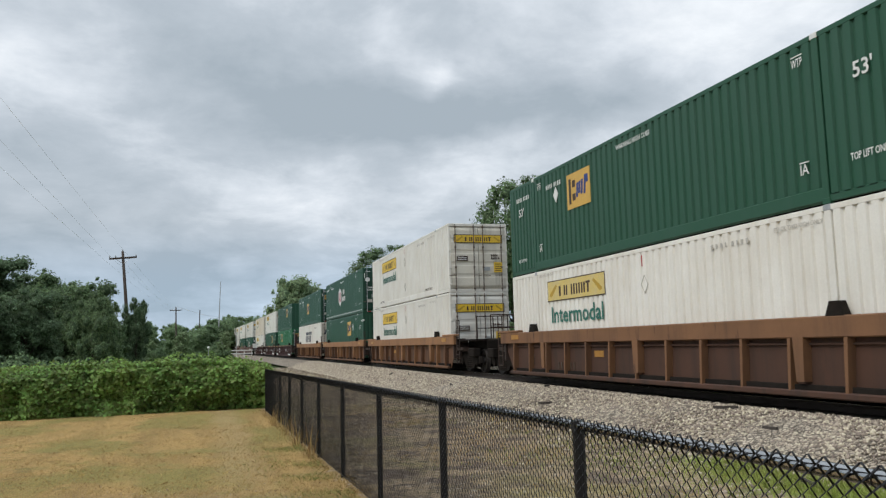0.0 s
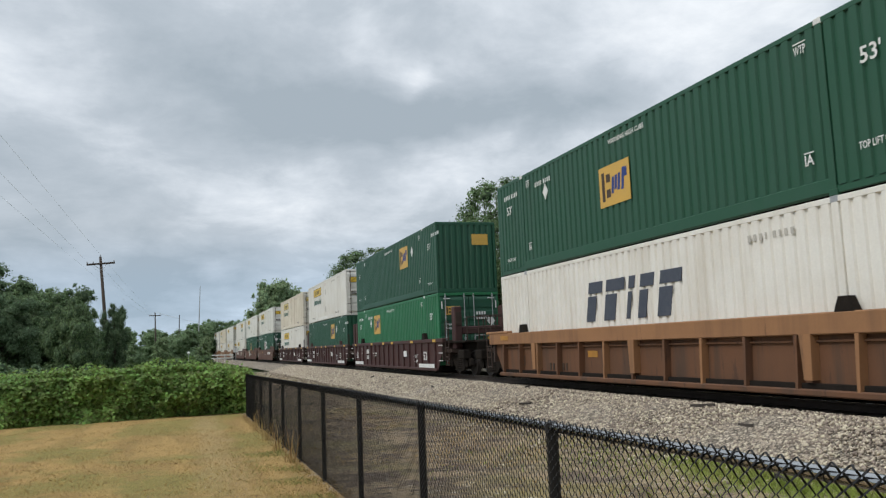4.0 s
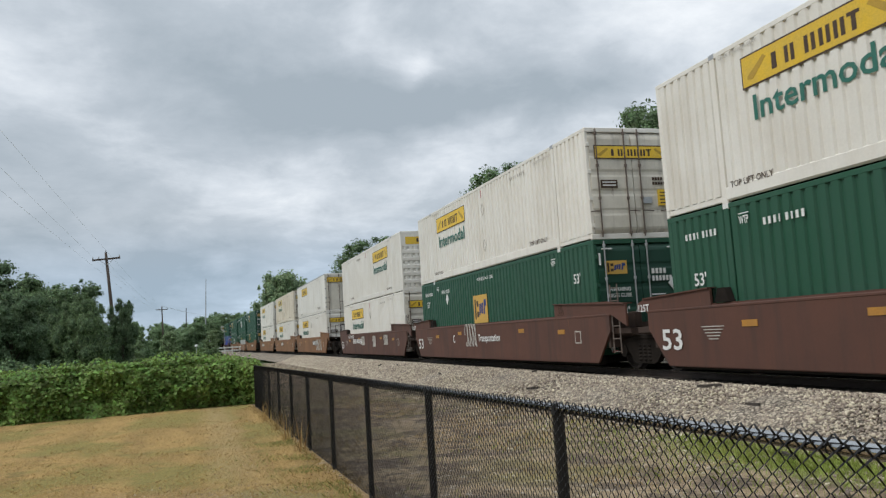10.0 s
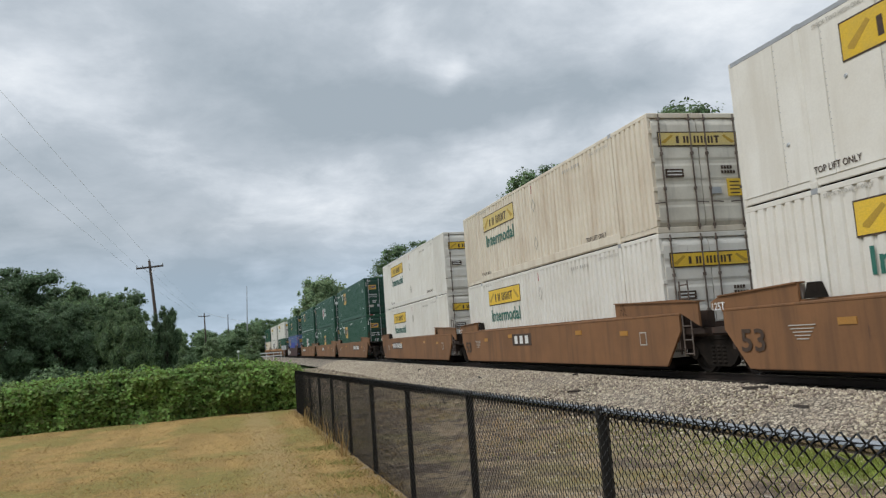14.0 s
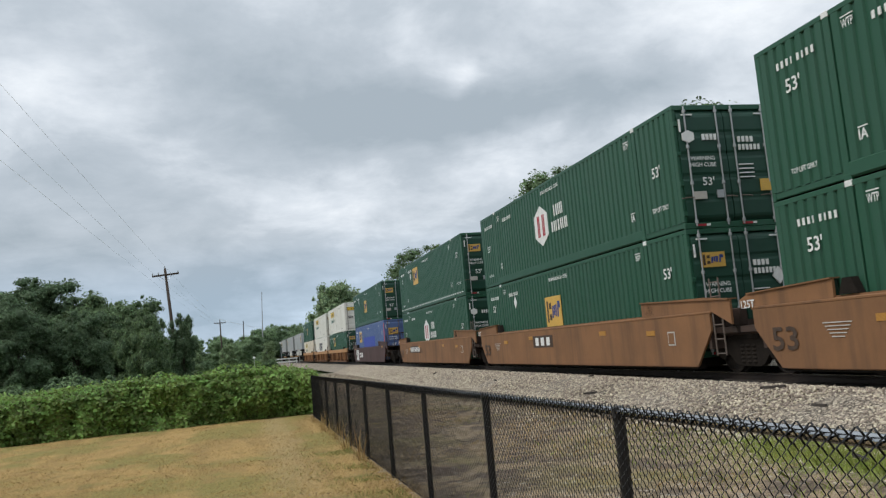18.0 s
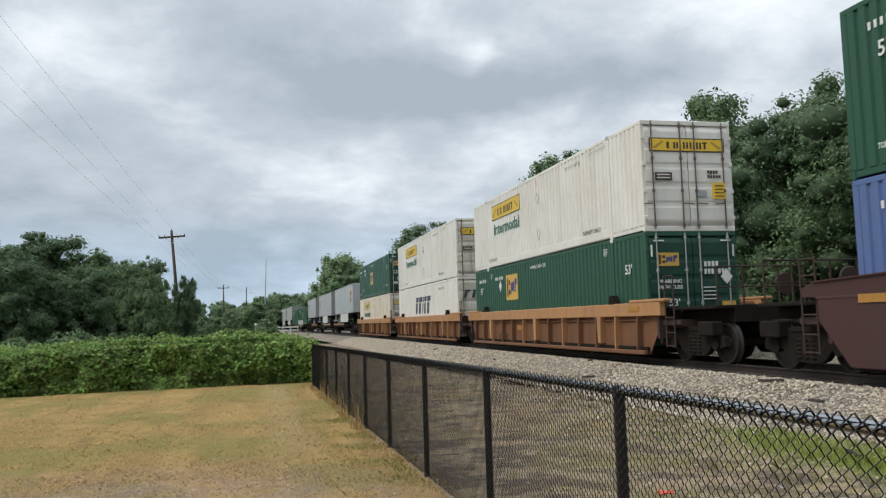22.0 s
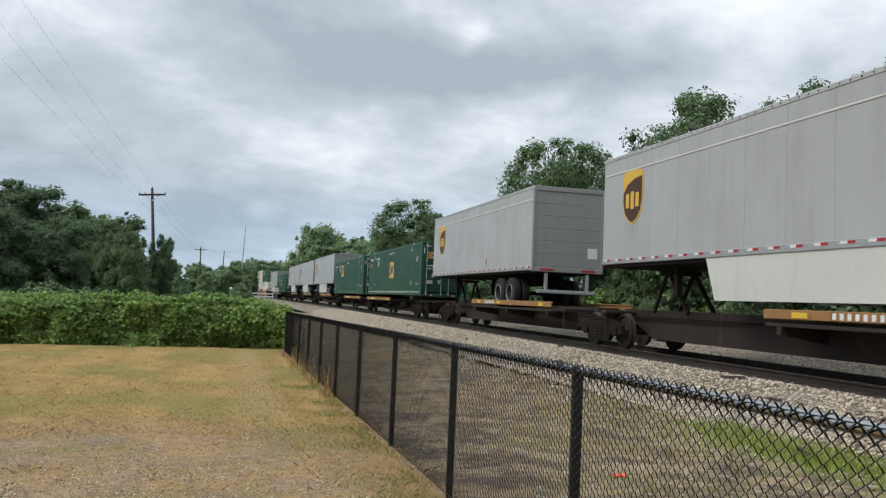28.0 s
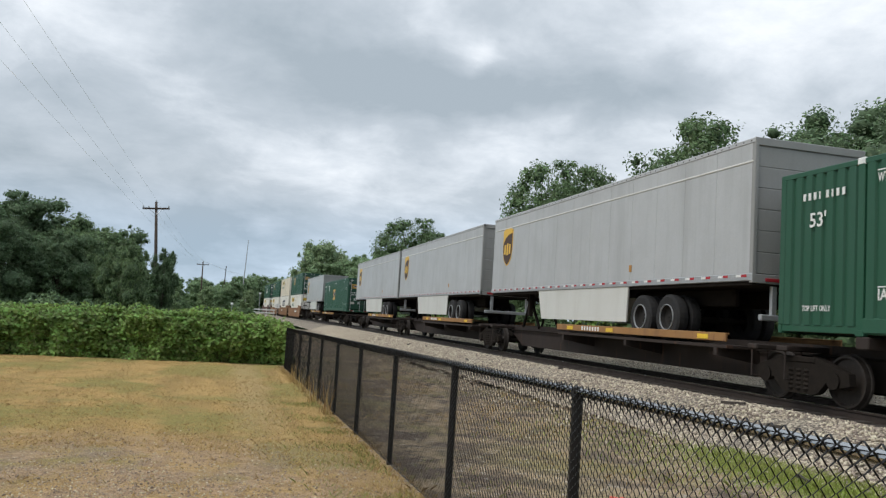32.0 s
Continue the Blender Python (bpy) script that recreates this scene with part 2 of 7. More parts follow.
M_RAILTOP = surface("polished_rail_head", (0.45, 0.45, 0.45), (0.35, 0.34, 0.33), 0.25, 4.0, 0.5, 50.0, 0.02, metal=0.9)
M_TIE = surface("weathered_tie_wood", (0.06, 0.05, 0.042), (0.035, 0.03, 0.026), 0.9, 5.0, 0.8, 40.0, 0.5, vary=0.2, stretch=(1, 6, 6))
M_YELLOW = surface("yellow_panel", (0.72, 0.47, 0.03), (0.58, 0.40, 0.08), 0.5, 3.0, 0.6, 40.0, 0.03, vary=0.08)
M_FADED = surface("faded_yellow_panel", (0.62, 0.47, 0.14), (0.55, 0.46, 0.24), 0.6, 3.0, 0.8, 40.0, 0.03)
M_AMBER = surface("amber_panel", (0.60, 0.36, 0.070), (0.5, 0.33, 0.09), 0.5, 3.0, 0.6, 40.0, 0.03)
M_INK = surface("dark_lettering", (0.05, 0.03, 0.02), (0.09, 0.06, 0.04), 0.6, 8.0, 0.6, 60.0, 0.0)
M_NAVY = surface("blue_lettering", (0.02, 0.045, 0.20), (0.03, 0.06, 0.2), 0.6, 8.0, 0.6, 60.0, 0.0)
M_TEAL = surface("green_lettering", (0.02, 0.13, 0.10), (0.06, 0.17, 0.13), 0.6, 8.0, 0.5, 60.0, 0.0)
M_MARK = surface("white_lettering", (0.72, 0.72, 0.70), (0.55, 0.56, 0.54), 0.6, 8.0, 0.6, 60.0, 0.0)
M_RED = surface("red_marking", (0.36, 0.02, 0.03), (0.30, 0.03, 0.035), 0.5, 8.0, 0.5, 60.0, 0.0)
M_SHIELD = surface("brown_shield", (0.055, 0.024, 0.012), (0.07, 0.03, 0.016), 0.5, 5.0, 0.5, 50.0, 0.0)
M_GOLD = surface("gold_marking", (0.66, 0.40, 0.05), (0.58, 0.38, 0.08), 0.5, 5.0, 0.5, 50.0, 0.0)
M_TRAILER = streaked("grey_trailer_skin", (0.405, 0.413, 0.418), (0.290, 0.292, 0.290), 0.42, 0.45, rust_at=0.80)
# side grey darkened for the rear end, which lies in shade
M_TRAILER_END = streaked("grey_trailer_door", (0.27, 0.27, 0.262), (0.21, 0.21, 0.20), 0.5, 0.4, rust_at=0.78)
M_SKIRT = streaked("pale_skirt_panel", (0.56, 0.56, 0.53), (0.45, 0.44, 0.40), 0.5, 0.4, rust_at=0.80)
M_RIM = surface("dull_black_rim", (0.022, 0.021, 0.020), (0.038, 0.035, 0.032), 0.8, 8.0, 0.6, 60.0, 0.0, spec=0.15)
M_TYRE = surface("tyre_rubber", (0.015, 0.015, 0.016), (0.026, 0.024, 0.022), 0.9, 10.0, 0.6, 60.0, 0.2)
M_FENCE = surface("black_vinyl", (0.013, 0.013, 0.014), (0.019, 0.019, 0.020), 0.42, 12.0, 0.5, 90.0, 0.0, spec=0.35)
M_TOPRAIL = surface("glossy_black_rail", (0.020, 0.021, 0.022), (0.03, 0.031, 0.033), 0.10, 12.0, 0.5, 90.0, 0.0, spec=1.0)
M_TOPRAIL.node_tree.nodes["Principled BSDF"].inputs["IOR"].default_value = 2.8
M_POLE = surface("weathered_pole_wood", (0.075, 0.055, 0.042), (0.045, 0.036, 0.03), 0.9, 3.0, 0.8, 30.0, 0.4, stretch=(4, 4, 0.4))
M_BARK = surface("bark", (0.085, 0.065, 0.05), (0.045, 0.036, 0.03), 0.9, 4.0, 0.8, 20.0, 0.6, stretch=(3, 3, 0.7))
M_METAL = surface("galvanised_steel", (0.42, 0.43, 0.44), (0.33, 0.34, 0.35), 0.45, 6.0, 0.5, 60.0, 0.05, metal=0.5)
M_STONE = surface("ballast_stone", (0.435, 0.370, 0.288), (0.29, 0.243, 0.186), 0.9, 6.0, 0.8, 40.0, 0.3, island=0.55)
# stone tone blackened to stand in for the shade below the train
M_UNDER_SHADE = surface("greasy_stone", (0.050, 0.041, 0.034), (0.022, 0.019, 0.016), 0.8, 14.0, 0.9, 45.0, 0.8, grain=0.4)
M_WIRE = surface("pale_wire", (0.82, 0.83, 0.84), (0.75, 0.76, 0.77), 0.5, 6.0, 0.5, 60.0, 0.0)
M_PEBBLE = surface("tan_pebble", (0.42, 0.335, 0.235), (0.27, 0.21, 0.15), 0.9, 6.0, 0.8, 40.0, 0.3, island=0.55)
M_FAINT = surface("faint_lettering", (0.42, 0.40, 0.36), (0.50, 0.47, 0.42), 0.6, 8.0, 0.6, 60.0, 0.0)
M_CORAL = surface("red_marker_paint", (0.75, 0.10, 0.06), (0.65, 0.12, 0.08), 0.6, 20.0, 0.5, 60.0, 0.0)


def foliage(name, color, other, island=0.5, glow=0.35):
    """Leaves: two greens, each leaf a little different, with light that passes through."""
    m = surface(name, color, other, 0.55, 0.65, 1.0, 8.0, 0.0, spec=0.3, island=island, vary=0.08)
    nt = m.node_tree
    p = nt.nodes["Principled BSDF"]
    t = nt.nodes.new("ShaderNodeBsdfTranslucent")
    nt.links.new(p.inputs["Base Color"].links[0].from_socket, t.inputs[0])
    mx = nt.nodes.new("ShaderNodeMixShader")
    mx.inputs[0].default_value = glow
    nt.links.new(p.outputs[0], mx.inputs[1])
    nt.links.new(t.outputs[0], mx.inputs[2])
    nt.links.new(mx.outputs[0], nt.nodes["Material Output"].inputs[0])
    return m


M_LEAF_DARK = foliage("dark_leaves", (0.088, 0.142, 0.072), (0.142, 0.208, 0.104), 0.42, 0.30)
M_LEAF_MID = foliage("green_leaves", (0.110, 0.175, 0.078), (0.172, 0.248, 0.112), 0.42, 0.32)
# leaves of far trees: distance haze is mixed into these two paler greens
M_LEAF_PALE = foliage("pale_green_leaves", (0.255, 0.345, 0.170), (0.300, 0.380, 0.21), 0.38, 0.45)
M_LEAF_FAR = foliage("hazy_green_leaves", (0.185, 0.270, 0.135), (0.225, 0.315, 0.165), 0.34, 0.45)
M_LEAF_VINE = foliage("vine_leaves", (0.245, 0.355, 0.085), (0.135, 0.220, 0.060), 0.60, 0.42)
M_LEAF_ROUND = foliage("light_green_leaves", (0.135, 0.205, 0.090), (0.185, 0.262, 0.118), 0.40, 0.32)
# added cores of crowns and hedge: shade among the leaves, as darker green
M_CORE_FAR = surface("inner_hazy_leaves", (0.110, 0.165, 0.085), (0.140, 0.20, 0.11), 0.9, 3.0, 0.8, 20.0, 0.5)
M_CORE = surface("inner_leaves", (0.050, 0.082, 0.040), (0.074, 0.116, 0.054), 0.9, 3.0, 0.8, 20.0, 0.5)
M_STRAW = foliage("dry_grass", (0.47, 0.325, 0.136), (0.38, 0.265, 0.108), 0.35, 0.55)
M_BLADE = foliage("green_grass", (0.30, 0.37, 0.080), (0.36, 0.39, 0.12), 0.35, 0.35)


def ground_material():
    m = bpy.data.materials.new("ground")
    m.use_nodes = True
    nt = m.node_tree
    N, K = nt.nodes.new, nt.links.new
    p = nt.nodes["Principled BSDF"]
    p.inputs["Roughness"].default_value, p.inputs["Specular IOR Level"].default_value = 0.95, 0.15
    co = N("ShaderNodeTexCoord")
    P = co.outputs["Object"]
    sep = N("ShaderNodeSeparateXYZ")
    K(P, sep.inputs[0])

    def noise_at(scale, detail=5.0, stretch=None):
        n = N("ShaderNodeTexNoise")
        n.inputs["Scale"].default_value, n.inputs["Detail"].default_value, n.inputs["Roughness"].default_value = scale, detail, 0.62
        if stretch:
            mp = N("ShaderNodeMapping")
            mp.inputs["Scale"].default_value = stretch
            K(P, mp.inputs[0])
            K(mp.outputs[0], n.inputs["Vector"])
        else:
            K(P, n.inputs["Vector"])
        return n.outputs[0]

    def rng(x, a, b, lo=0.0, hi=1.0):
        n = N("ShaderNodeMapRange")
        n.interpolation_type = "SMOOTHSTEP"
        K(x, n.inputs[0])
        for i, v in enumerate((a, b, lo, hi)):
            n.inputs[i + 1].default_value = v
        return n.outputs[0]

    def mixc(f, a, b):
        n = N("ShaderNodeMix")
        n.data_type = "RGBA"
        K(f, n.inputs[0])
        for i, c in ((6, a), (7, b)):
            if isinstance(c, tuple):
                n.inputs[i].default_value = (*c, 1)
            else:
                K(c, n.inputs[i])
        return n.outputs[2]

    def op(kind, a, b):
        n = N("ShaderNodeMath")
        n.operation = kind
        for i, v in enumerate((a, b)):
            if isinstance(v, (int, float)):
                n.inputs[i].default_value = v
            else:
                K(v, n.inputs[i])
        return n.outputs[0]

    def spot(cx, cy, rx, ry, soft=0.6):
        """1 inside an ellipse with an uneven rim."""
        dx, dy = op("MULTIPLY", op("SUBTRACT", sep.outputs[0], cx), 1 / rx), op("MULTIPLY", op("SUBTRACT", sep.outputs[1], cy), 1 / ry)
        d = op("ADD", op("MULTIPLY", dx, dx), op("MULTIPLY", dy, dy))
        d = op("ADD", d, op("MULTIPLY", op("SUBTRACT", mid, 0.5), 1.6))
        return rng(d, 1 + soft, 1 - soft)

    broad, mid, small, tiny = noise_at(0.35), noise_at(1.7), noise_at(9.0), noise_at(70.0, 4.0)
    mow = noise_at(1.0, 4.0, (1.6, 0.18, 1.0))
    band = noise_at(1.0, 4.0, (0.45, 0.30, 1.0))
    lawn = mixc(rng(mow, 0.40, 0.60), (0.445, 0.292, 0.114), (0.340, 0.226, 0.088))
    lawn = mixc(rng(band, 0.45, 0.58, 0, 0.80), lawn, (0.250, 0.222, 0.072))
    lawn = mixc(rng(mid, 0.55, 0.68, 0, 0.55), lawn, (0.190, 0.165, 0.060))
    lawn = mixc(rng(small, 0.54, 0.70, 0, 0.55), lawn, (0.270, 0.165, 0.078))
    strip = op("ADD", sep.outputs[0], op("MULTIPLY", op("SUBTRACT", mid, 0.5), 0.8))
    lawn = mixc(op("MULTIPLY", rng(op("ABSOLUTE", op("ADD", strip, -0.55), 0.0), 0.55, 0.10, 0, 0.7), rng(sep.outputs[1], 9.0, 13.0)), lawn, (0.39, 0.285, 0.135))
    bare = mixc(rng(small, 0.38, 0.62), (0.430, 0.300, 0.185), (0.300, 0.205, 0.128))
    bare = mixc(rng(band, 0.48, 0.60, 0, 0.75), bare, (0.265, 0.205, 0.145))
    lawn = mixc(op("MULTIPLY", spot(-1.3, 6.4, 3.2, 4.2), rng(mid, 0.36, 0.60, 0.25, 1.0)), lawn, bare)
    # between fence and track: dark cinders, stones, patches of grass
    yard = mixc(rng(mid, 0.42, 0.58), (0.175, 0.134, 0.102), (0.390, 0.297, 0.195))
    yard = mixc(rng(broad, 0.48, 0.66, 0, 0.8), yard, (0.285, 0.245, 0.110))
    yard = mixc(rng(small, 0.36, 0.46, 0.70, 0), yard, (0.105, 0.084, 0.068))
    yard = mixc(rng(small, 0.58, 0.66, 0, 0.85), yard, (0.46, 0.42, 0.36))
    yard = mixc(op("MULTIPLY", spot(7.3, 8.1, 1.35, 2.6), rng(small, 0.32, 0.54)), yard, (0.25, 0.29, 0.08))
    side = rng(op("ADD", sep.outputs[0], op("MULTIPLY", op("SUBTRACT", small, 0.5), 0.5)), 1.55, 1.95)
    col = mixc(side, lawn, yard)
    rough_land = mixc(rng(broad, 0.4, 0.6), (0.075, 0.115, 0.035), (0.05, 0.085, 0.03))
    far = op("MULTIPLY", rng(sep.outputs[1], 27.2, 28.6), rng(sep.outputs[0], 2.6, 1.6))
    far = op("MAXIMUM", op("MAXIMUM", far, rng(sep.outputs[1], 60.0, 90.0)), rng(sep.outputs[0], 18.0, 19.0))
    far = op("MAXIMUM", far, rng(sep.outputs[0], -22.0, -30.0))
    col = mixc(far, col, rough_land)
    hs = N("ShaderNodeHueSaturation")
    K(col, hs.inputs["Color"])
    K(rng(tiny, 0.32, 0.68, 0.62, 1.38), hs.inputs["Value"])
    K(hs.outputs[0], p.inputs["Base Color"])
    bp = N("ShaderNodeBump")
    bp.inputs["Strength"].default_value, bp.inputs["Distance"].default_value = 0.9, 0.03
    K(op("ADD", tiny, small), bp.inputs["Height"])
    K(bp.outputs[0], p.inputs["Normal"])
    return m


M_GROUND = ground_material()

# ---- building helpers ----
class Shape:
    """Vertices and faces, gathered piece by piece."""

    def __init__(self):
        self.v, self.f = [], []

    def add(self, verts, faces):
        n = len(self.v)
        self.v += [tuple(p) for p in verts]
        self.f += [tuple(i + n for i in f) for f in faces]
        return self

    def box(self, x0, x1, y0, y1, z0, z1, c=0.008):
        """A block with chamfered edges."""
        c = min(c, (x1 - x0) * 0.3, (y1 - y0) * 0.3, (z1 - z0) * 0.3)
        lo, hi = (x0, y0, z0), (x1, y1, z1)
        v, at = [], {}
        for sx in (0, 1):
            for sy in (0, 1):
                for sz in (0, 1):
                    s = (sx, sy, sz)
                    for a in range(3):
                        p = [(hi if s[k] else lo)[k] + (0 if k == a else (-c if s[k] else c)) for k in range(3)]
                        at[(s, a)] = len(v)
                        v.append(p)
        f = []
        for a in range(3):
            b, d = (a + 1) % 3, (a + 2) % 3
            for e in (0, 1):
                ring = []
                for i, j in ((0, 0), (1, 0), (1, 1), (0, 1)):
                    s = [0, 0, 0]
                    s[a], s[b], s[d] = e, i, j
                    ring.append(at[(tuple(s), a)])
                f.append(ring if e else ring[::-1])
            # edges along axis a
            for i in (0, 1):
                for j in (0, 1):
                    s0, s1 = [0, 0, 0], [0, 0, 0]
                    s0[a], s1[a] = 0, 1
                    s0[b] = s1[b] = i
                    s0[d] = s1[d] = j
                    s0, s1 = tuple(s0), tuple(s1)
                    q = [at[(s0, b)], at[(s1, b)], at[(s1, d)], at[(s0, d)]]
                    f.append(q if (i == j) else q[::-1])
        for sx in (0, 1):
            for sy in (0, 1):
                for sz in (0, 1):
                    s = (sx, sy, sz)
                    t = [at[(s, 0)], at[(s, 1)], at[(s, 2)]]
                    f.append(t if (sx + sy + sz) % 2 else t[::-1])
        return self.add(v, f)

    def prism(self, outline, axis, a, b):
        """An outline (pairs) pushed along an axis from a to b."""
        put = {0: lambda p, t: (t, p[0], p[1]), 1: lambda p, t: (p[0], t, p[1]), 2: lambda p, t: (p[0], p[1], t)}[axis]
        n = len(outline)
        v = [put(p, a) for p in outline] + [put(p, b) for p in outline]
        f = [(i, (i + 1) % n, n + (i + 1) % n, n + i) for i in range(n)] + [tuple(range(n))[::-1], tuple(range(n, 2 * n))]
        return self.add(v, f)

    def lathe(self, profile, centre, axis=0, n=24, caps=True):
        """A profile of (along, radius) turned round an axis."""
        v, f = [], []
        for a, r in profile:
            for i in range(n):
                w = 2 * math.pi * i / n
                p = [0, 0, 0]
                p[axis], p[(axis + 1) % 3], p[(axis + 2) % 3] = a, r * math.cos(w), r * math.sin(w)
                v.append([p[k] + centre[k] for k in range(3)])
        for j in range(len(profile) - 1):
            for i in range(n):
                f.append((j * n + i, j * n + (i + 1) % n, (j + 1) * n + (i + 1) % n, (j + 1) * n + i))
        if caps:
            f.append(tuple(range(n))[::-1])
            f.append(tuple(range((len(profile) - 1) * n, len(profile) * n)))
        return self.add(v, f)

    def tube(self, points, radius, n=6):
        """A round bar along points; radius is one number or one for each point."""
        pts = [Vector(p) for p in points]
        rad = radius if isinstance(radius, (list, tuple)) else [radius] * len(pts)
        v, f = [], []
        for i, p in enumerate(pts):
            d = (pts[min(i + 1, len(pts) - 1)] - pts[max(i - 1, 0)]).normalized()
            u = d.cross(Vector((0, 0, 1)) if abs(d.z) < 0.95 else Vector((1, 0, 0))).normalized()
            w = d.cross(u)
            for k in range(n):
                a = 2 * math.pi * k / n
                v.append(p + (u * math.cos(a) + w * math.sin(a)) * rad[i])
        for i in range(len(pts) - 1):
            for k in range(n):
                f.append((i * n + k, i * n + (k + 1) % n, (i + 1) * n + (k + 1) % n, (i + 1) * n + k))
        f.append(tuple(range(n))[::-1])
        f.append(tuple(range((len(pts) - 1) * n, len(pts) * n)))
        return self.add(v, f)

    def mesh(self, name, material, smooth=False):
        me = bpy.data.meshes.new(name)
        me.from_pydata(self.v, [], self.f)
        me.materials.append(material)
        if smooth:
            me.polygons.foreach_set("use_smooth", [True] * len(me.polygons))
        me.update()
        return me


def part(name, shape, material, parent=None, label="", smooth=False):
    """One mesh object, under a thing or a part if one is given."""
    me = shape if isinstance(shape, bpy.types.Mesh) else shape.mesh(name, material, smooth)
    ob = new(name, me)
    ob.parent = parent
    if label:
        ob["label"] = label
    return ob


def thing(name, label, category, group="", kind=""):
    return tagged(new(name), label, category, group, kind)


LETTERS = {}


def lettering(text, height, width, material, side):
    """Raised letters fitted to a width and height, as a mesh that faces -x (side 'x') or -y (side 'y'), with its middle at the origin."""
    key = (text, height, width, material.name, side)
    if key in LETTERS:
        return LETTERS[key]
    cu = bpy.data.curves.new("lettering", "FONT")
    cu.body, cu.extrude, cu.offset, cu.resolution_u = text, 0.0, 0.016, 2
    ob = bpy.data.objects.new("lettering", cu)
    scene.collection.objects.link(ob)
    dg = bpy.context.evaluated_depsgraph_get()
    me = bpy.data.meshes.new_from_object(ob.evaluated_get(dg))
    bpy.data.objects.remove(ob)
    co = np.empty(len(me.vertices) * 3)
    me.vertices.foreach_get("co", co)
    co = co.reshape(-1, 3)
    lo, hi = co.min(0), co.max(0)
    x = ((co[:, 0] - lo[0]) / (hi[0] - lo[0]) - 0.5) * width
    z = ((co[:, 1] - lo[1]) / (hi[1] - lo[1]) - 0.5) * height
    # on a near side the text runs towards -y
    out = np.stack([np.zeros_like(x), -x, z], 1) if side == "x" else np.stack([x, np.zeros_like(x), z], 1)
    me.vertices.foreach_set("co", out.ravel())
    me.materials.clear()
    me.materials.append(material)
    me.update()
    LETTERS[key] = me
    return me


def leaf_cloud(rng, centres, radii, count, size, squash=0.75, shell=0.80):
    """Small leaves laid like shingles on the skin of many round clumps, more above than below, as vertices and faces."""
    k = rng.choice(len(centres), count, p=radii ** 2 / (radii ** 2).sum())
    d = rng.normal(size=(count, 3)) + np.array([0, 0, 0.25])
    d /= np.linalg.norm(d, axis=1)[:, None]
    # uneven skin: every clump bulges and dents
    lump = 1 + 0.20 * np.sin(4.0 * d[:, 0] + k * 1.7) * np.cos(3.4 * d[:, 1] + k) + 0.16 * np.sin(7.0 * d[:, 2] + 3.0 * d[:, 0] + k * 2.3)
    r = radii[k] * lump * (shell + (1.10 - shell) * rng.random(count) ** 0.8)
    c = centres[k] + d * r[:, None] * np.array([1, 1, squash])
    n = d + 0.55 * rng.normal(size=(count, 3)) + np.array([0, 0, 0.40])
    n /= np.linalg.norm(n, axis=1)[:, None]
    t = np.cross(n, rng.normal(size=(count, 3)))
    t /= np.linalg.norm(t, axis=1)[:, None]
    b = np.cross(n, t)
    s = size * (0.55 + 0.75 * rng.random(count))[:, None]
    v = np.stack([c - t * s, c + b * s * 0.55 + n * s * 0.1, c + t * s - n * s * 0.2, c - b * s * 0.55 + n * s * 0.1], 1).reshape(-1, 3)
    f = np.arange(count * 4).reshape(-1, 4)
    return v, f


def clump_mesh(name, centres, radii, squash, material):
    """Dark opaque lumps inside a crown: they stop the light and carry its inner shade."""
    rows, cols = 6, 9
    vs, fs = [], []
    for i, (c, r) in enumerate(zip(centres, radii)):
        o = len(vs)
        for j in range(rows):
            th = math.pi * (j + 0.5) / rows
            for q in range(cols):
                ph = 2 * math.pi * q / cols
                d = (math.sin(th) * math.cos(ph), math.sin(th) * math.sin(ph), math.cos(th))
                w = r * (1 + 0.16 * math.sin(3.1 * q + 1.9 * j + i))
                vs.append((c[0] + d[0] * w, c[1] + d[1] * w, c[2] + d[2] * w * squash))
        fs += [(o + j * cols + q, o + j * cols + (q + 1) % cols, o + (j + 1) * cols + (q + 1) % cols, o + (j + 1) * cols + q) for j in range(rows - 1) for q in range(cols)]
    return cloud_mesh(name, np.array(vs), np.array(fs), material)


def cloud_mesh(name, v, f, material):
    me = bpy.data.meshes.new(name)
    me.vertices.add(len(v))
    me.vertices.foreach_set("co", np.asarray(v, dtype=np.float32).ravel())
    n, w = f.shape
    me.loops.add(n * w)
    me.loops.foreach_set("vertex_index", np.asarray(f, dtype=np.int32).ravel())
    me.polygons.add(n)
    me.polygons.foreach_set("loop_start", np.arange(n, dtype=np.int32) * w)
    me.polygons.foreach_set("loop_total", np.full(n, w, dtype=np.int32))
    me.materials.append(material)
    me.update(calc_edges=True)
    me.validate()
    return me

# ---- the ground and the railway bed ----
RAIL_Z, TRACK_X, GAUGE = 0.50, 10.985, 1.435
FENCE_X, FENCE_Y, POST_GAP = 1.753, 3.748, 2.44


def lawn_z(y):
    """The lawn falls gently away along the fence."""
    return -0.0123 * (min(max(y, -14.0), 30.0) - 3.7)


def ground_z(x, y):
    z = lawn_z(y)
    if x < FENCE_X:
        z += 0.035 * noise.noise((x * 0.5, y * 0.4, 0)) + 0.012 * noise.noise((x * 2.2, y * 2.0, 3))
    elif x < 14:
        z += 0.03 * noise.noise((x * 0.9, y * 0.7, 7))
    else:
        z += min((x - 14) * 0.05, 0.5)
    return z - (0.02 if x > 3 else 0.0)


def bend(s, off=0.0):
    """Place and heading (radians, to the left) of the line off metres right of the track's middle, s metres along it."""
    k, a, b = 0.00020, 40.0, 260.0
    u = min(max(s - a, 0.0), b - a)
    h = k * u
    x, y = TRACK_X - (1 - math.cos(h)) / k, min(s, a) + math.sin(h) / k
    if s > b:
        x, y = x - (s - b) * math.sin(h), y + (s - b) * math.cos(h)
    return x + off * math.cos(h), y + off * math.sin(h), h


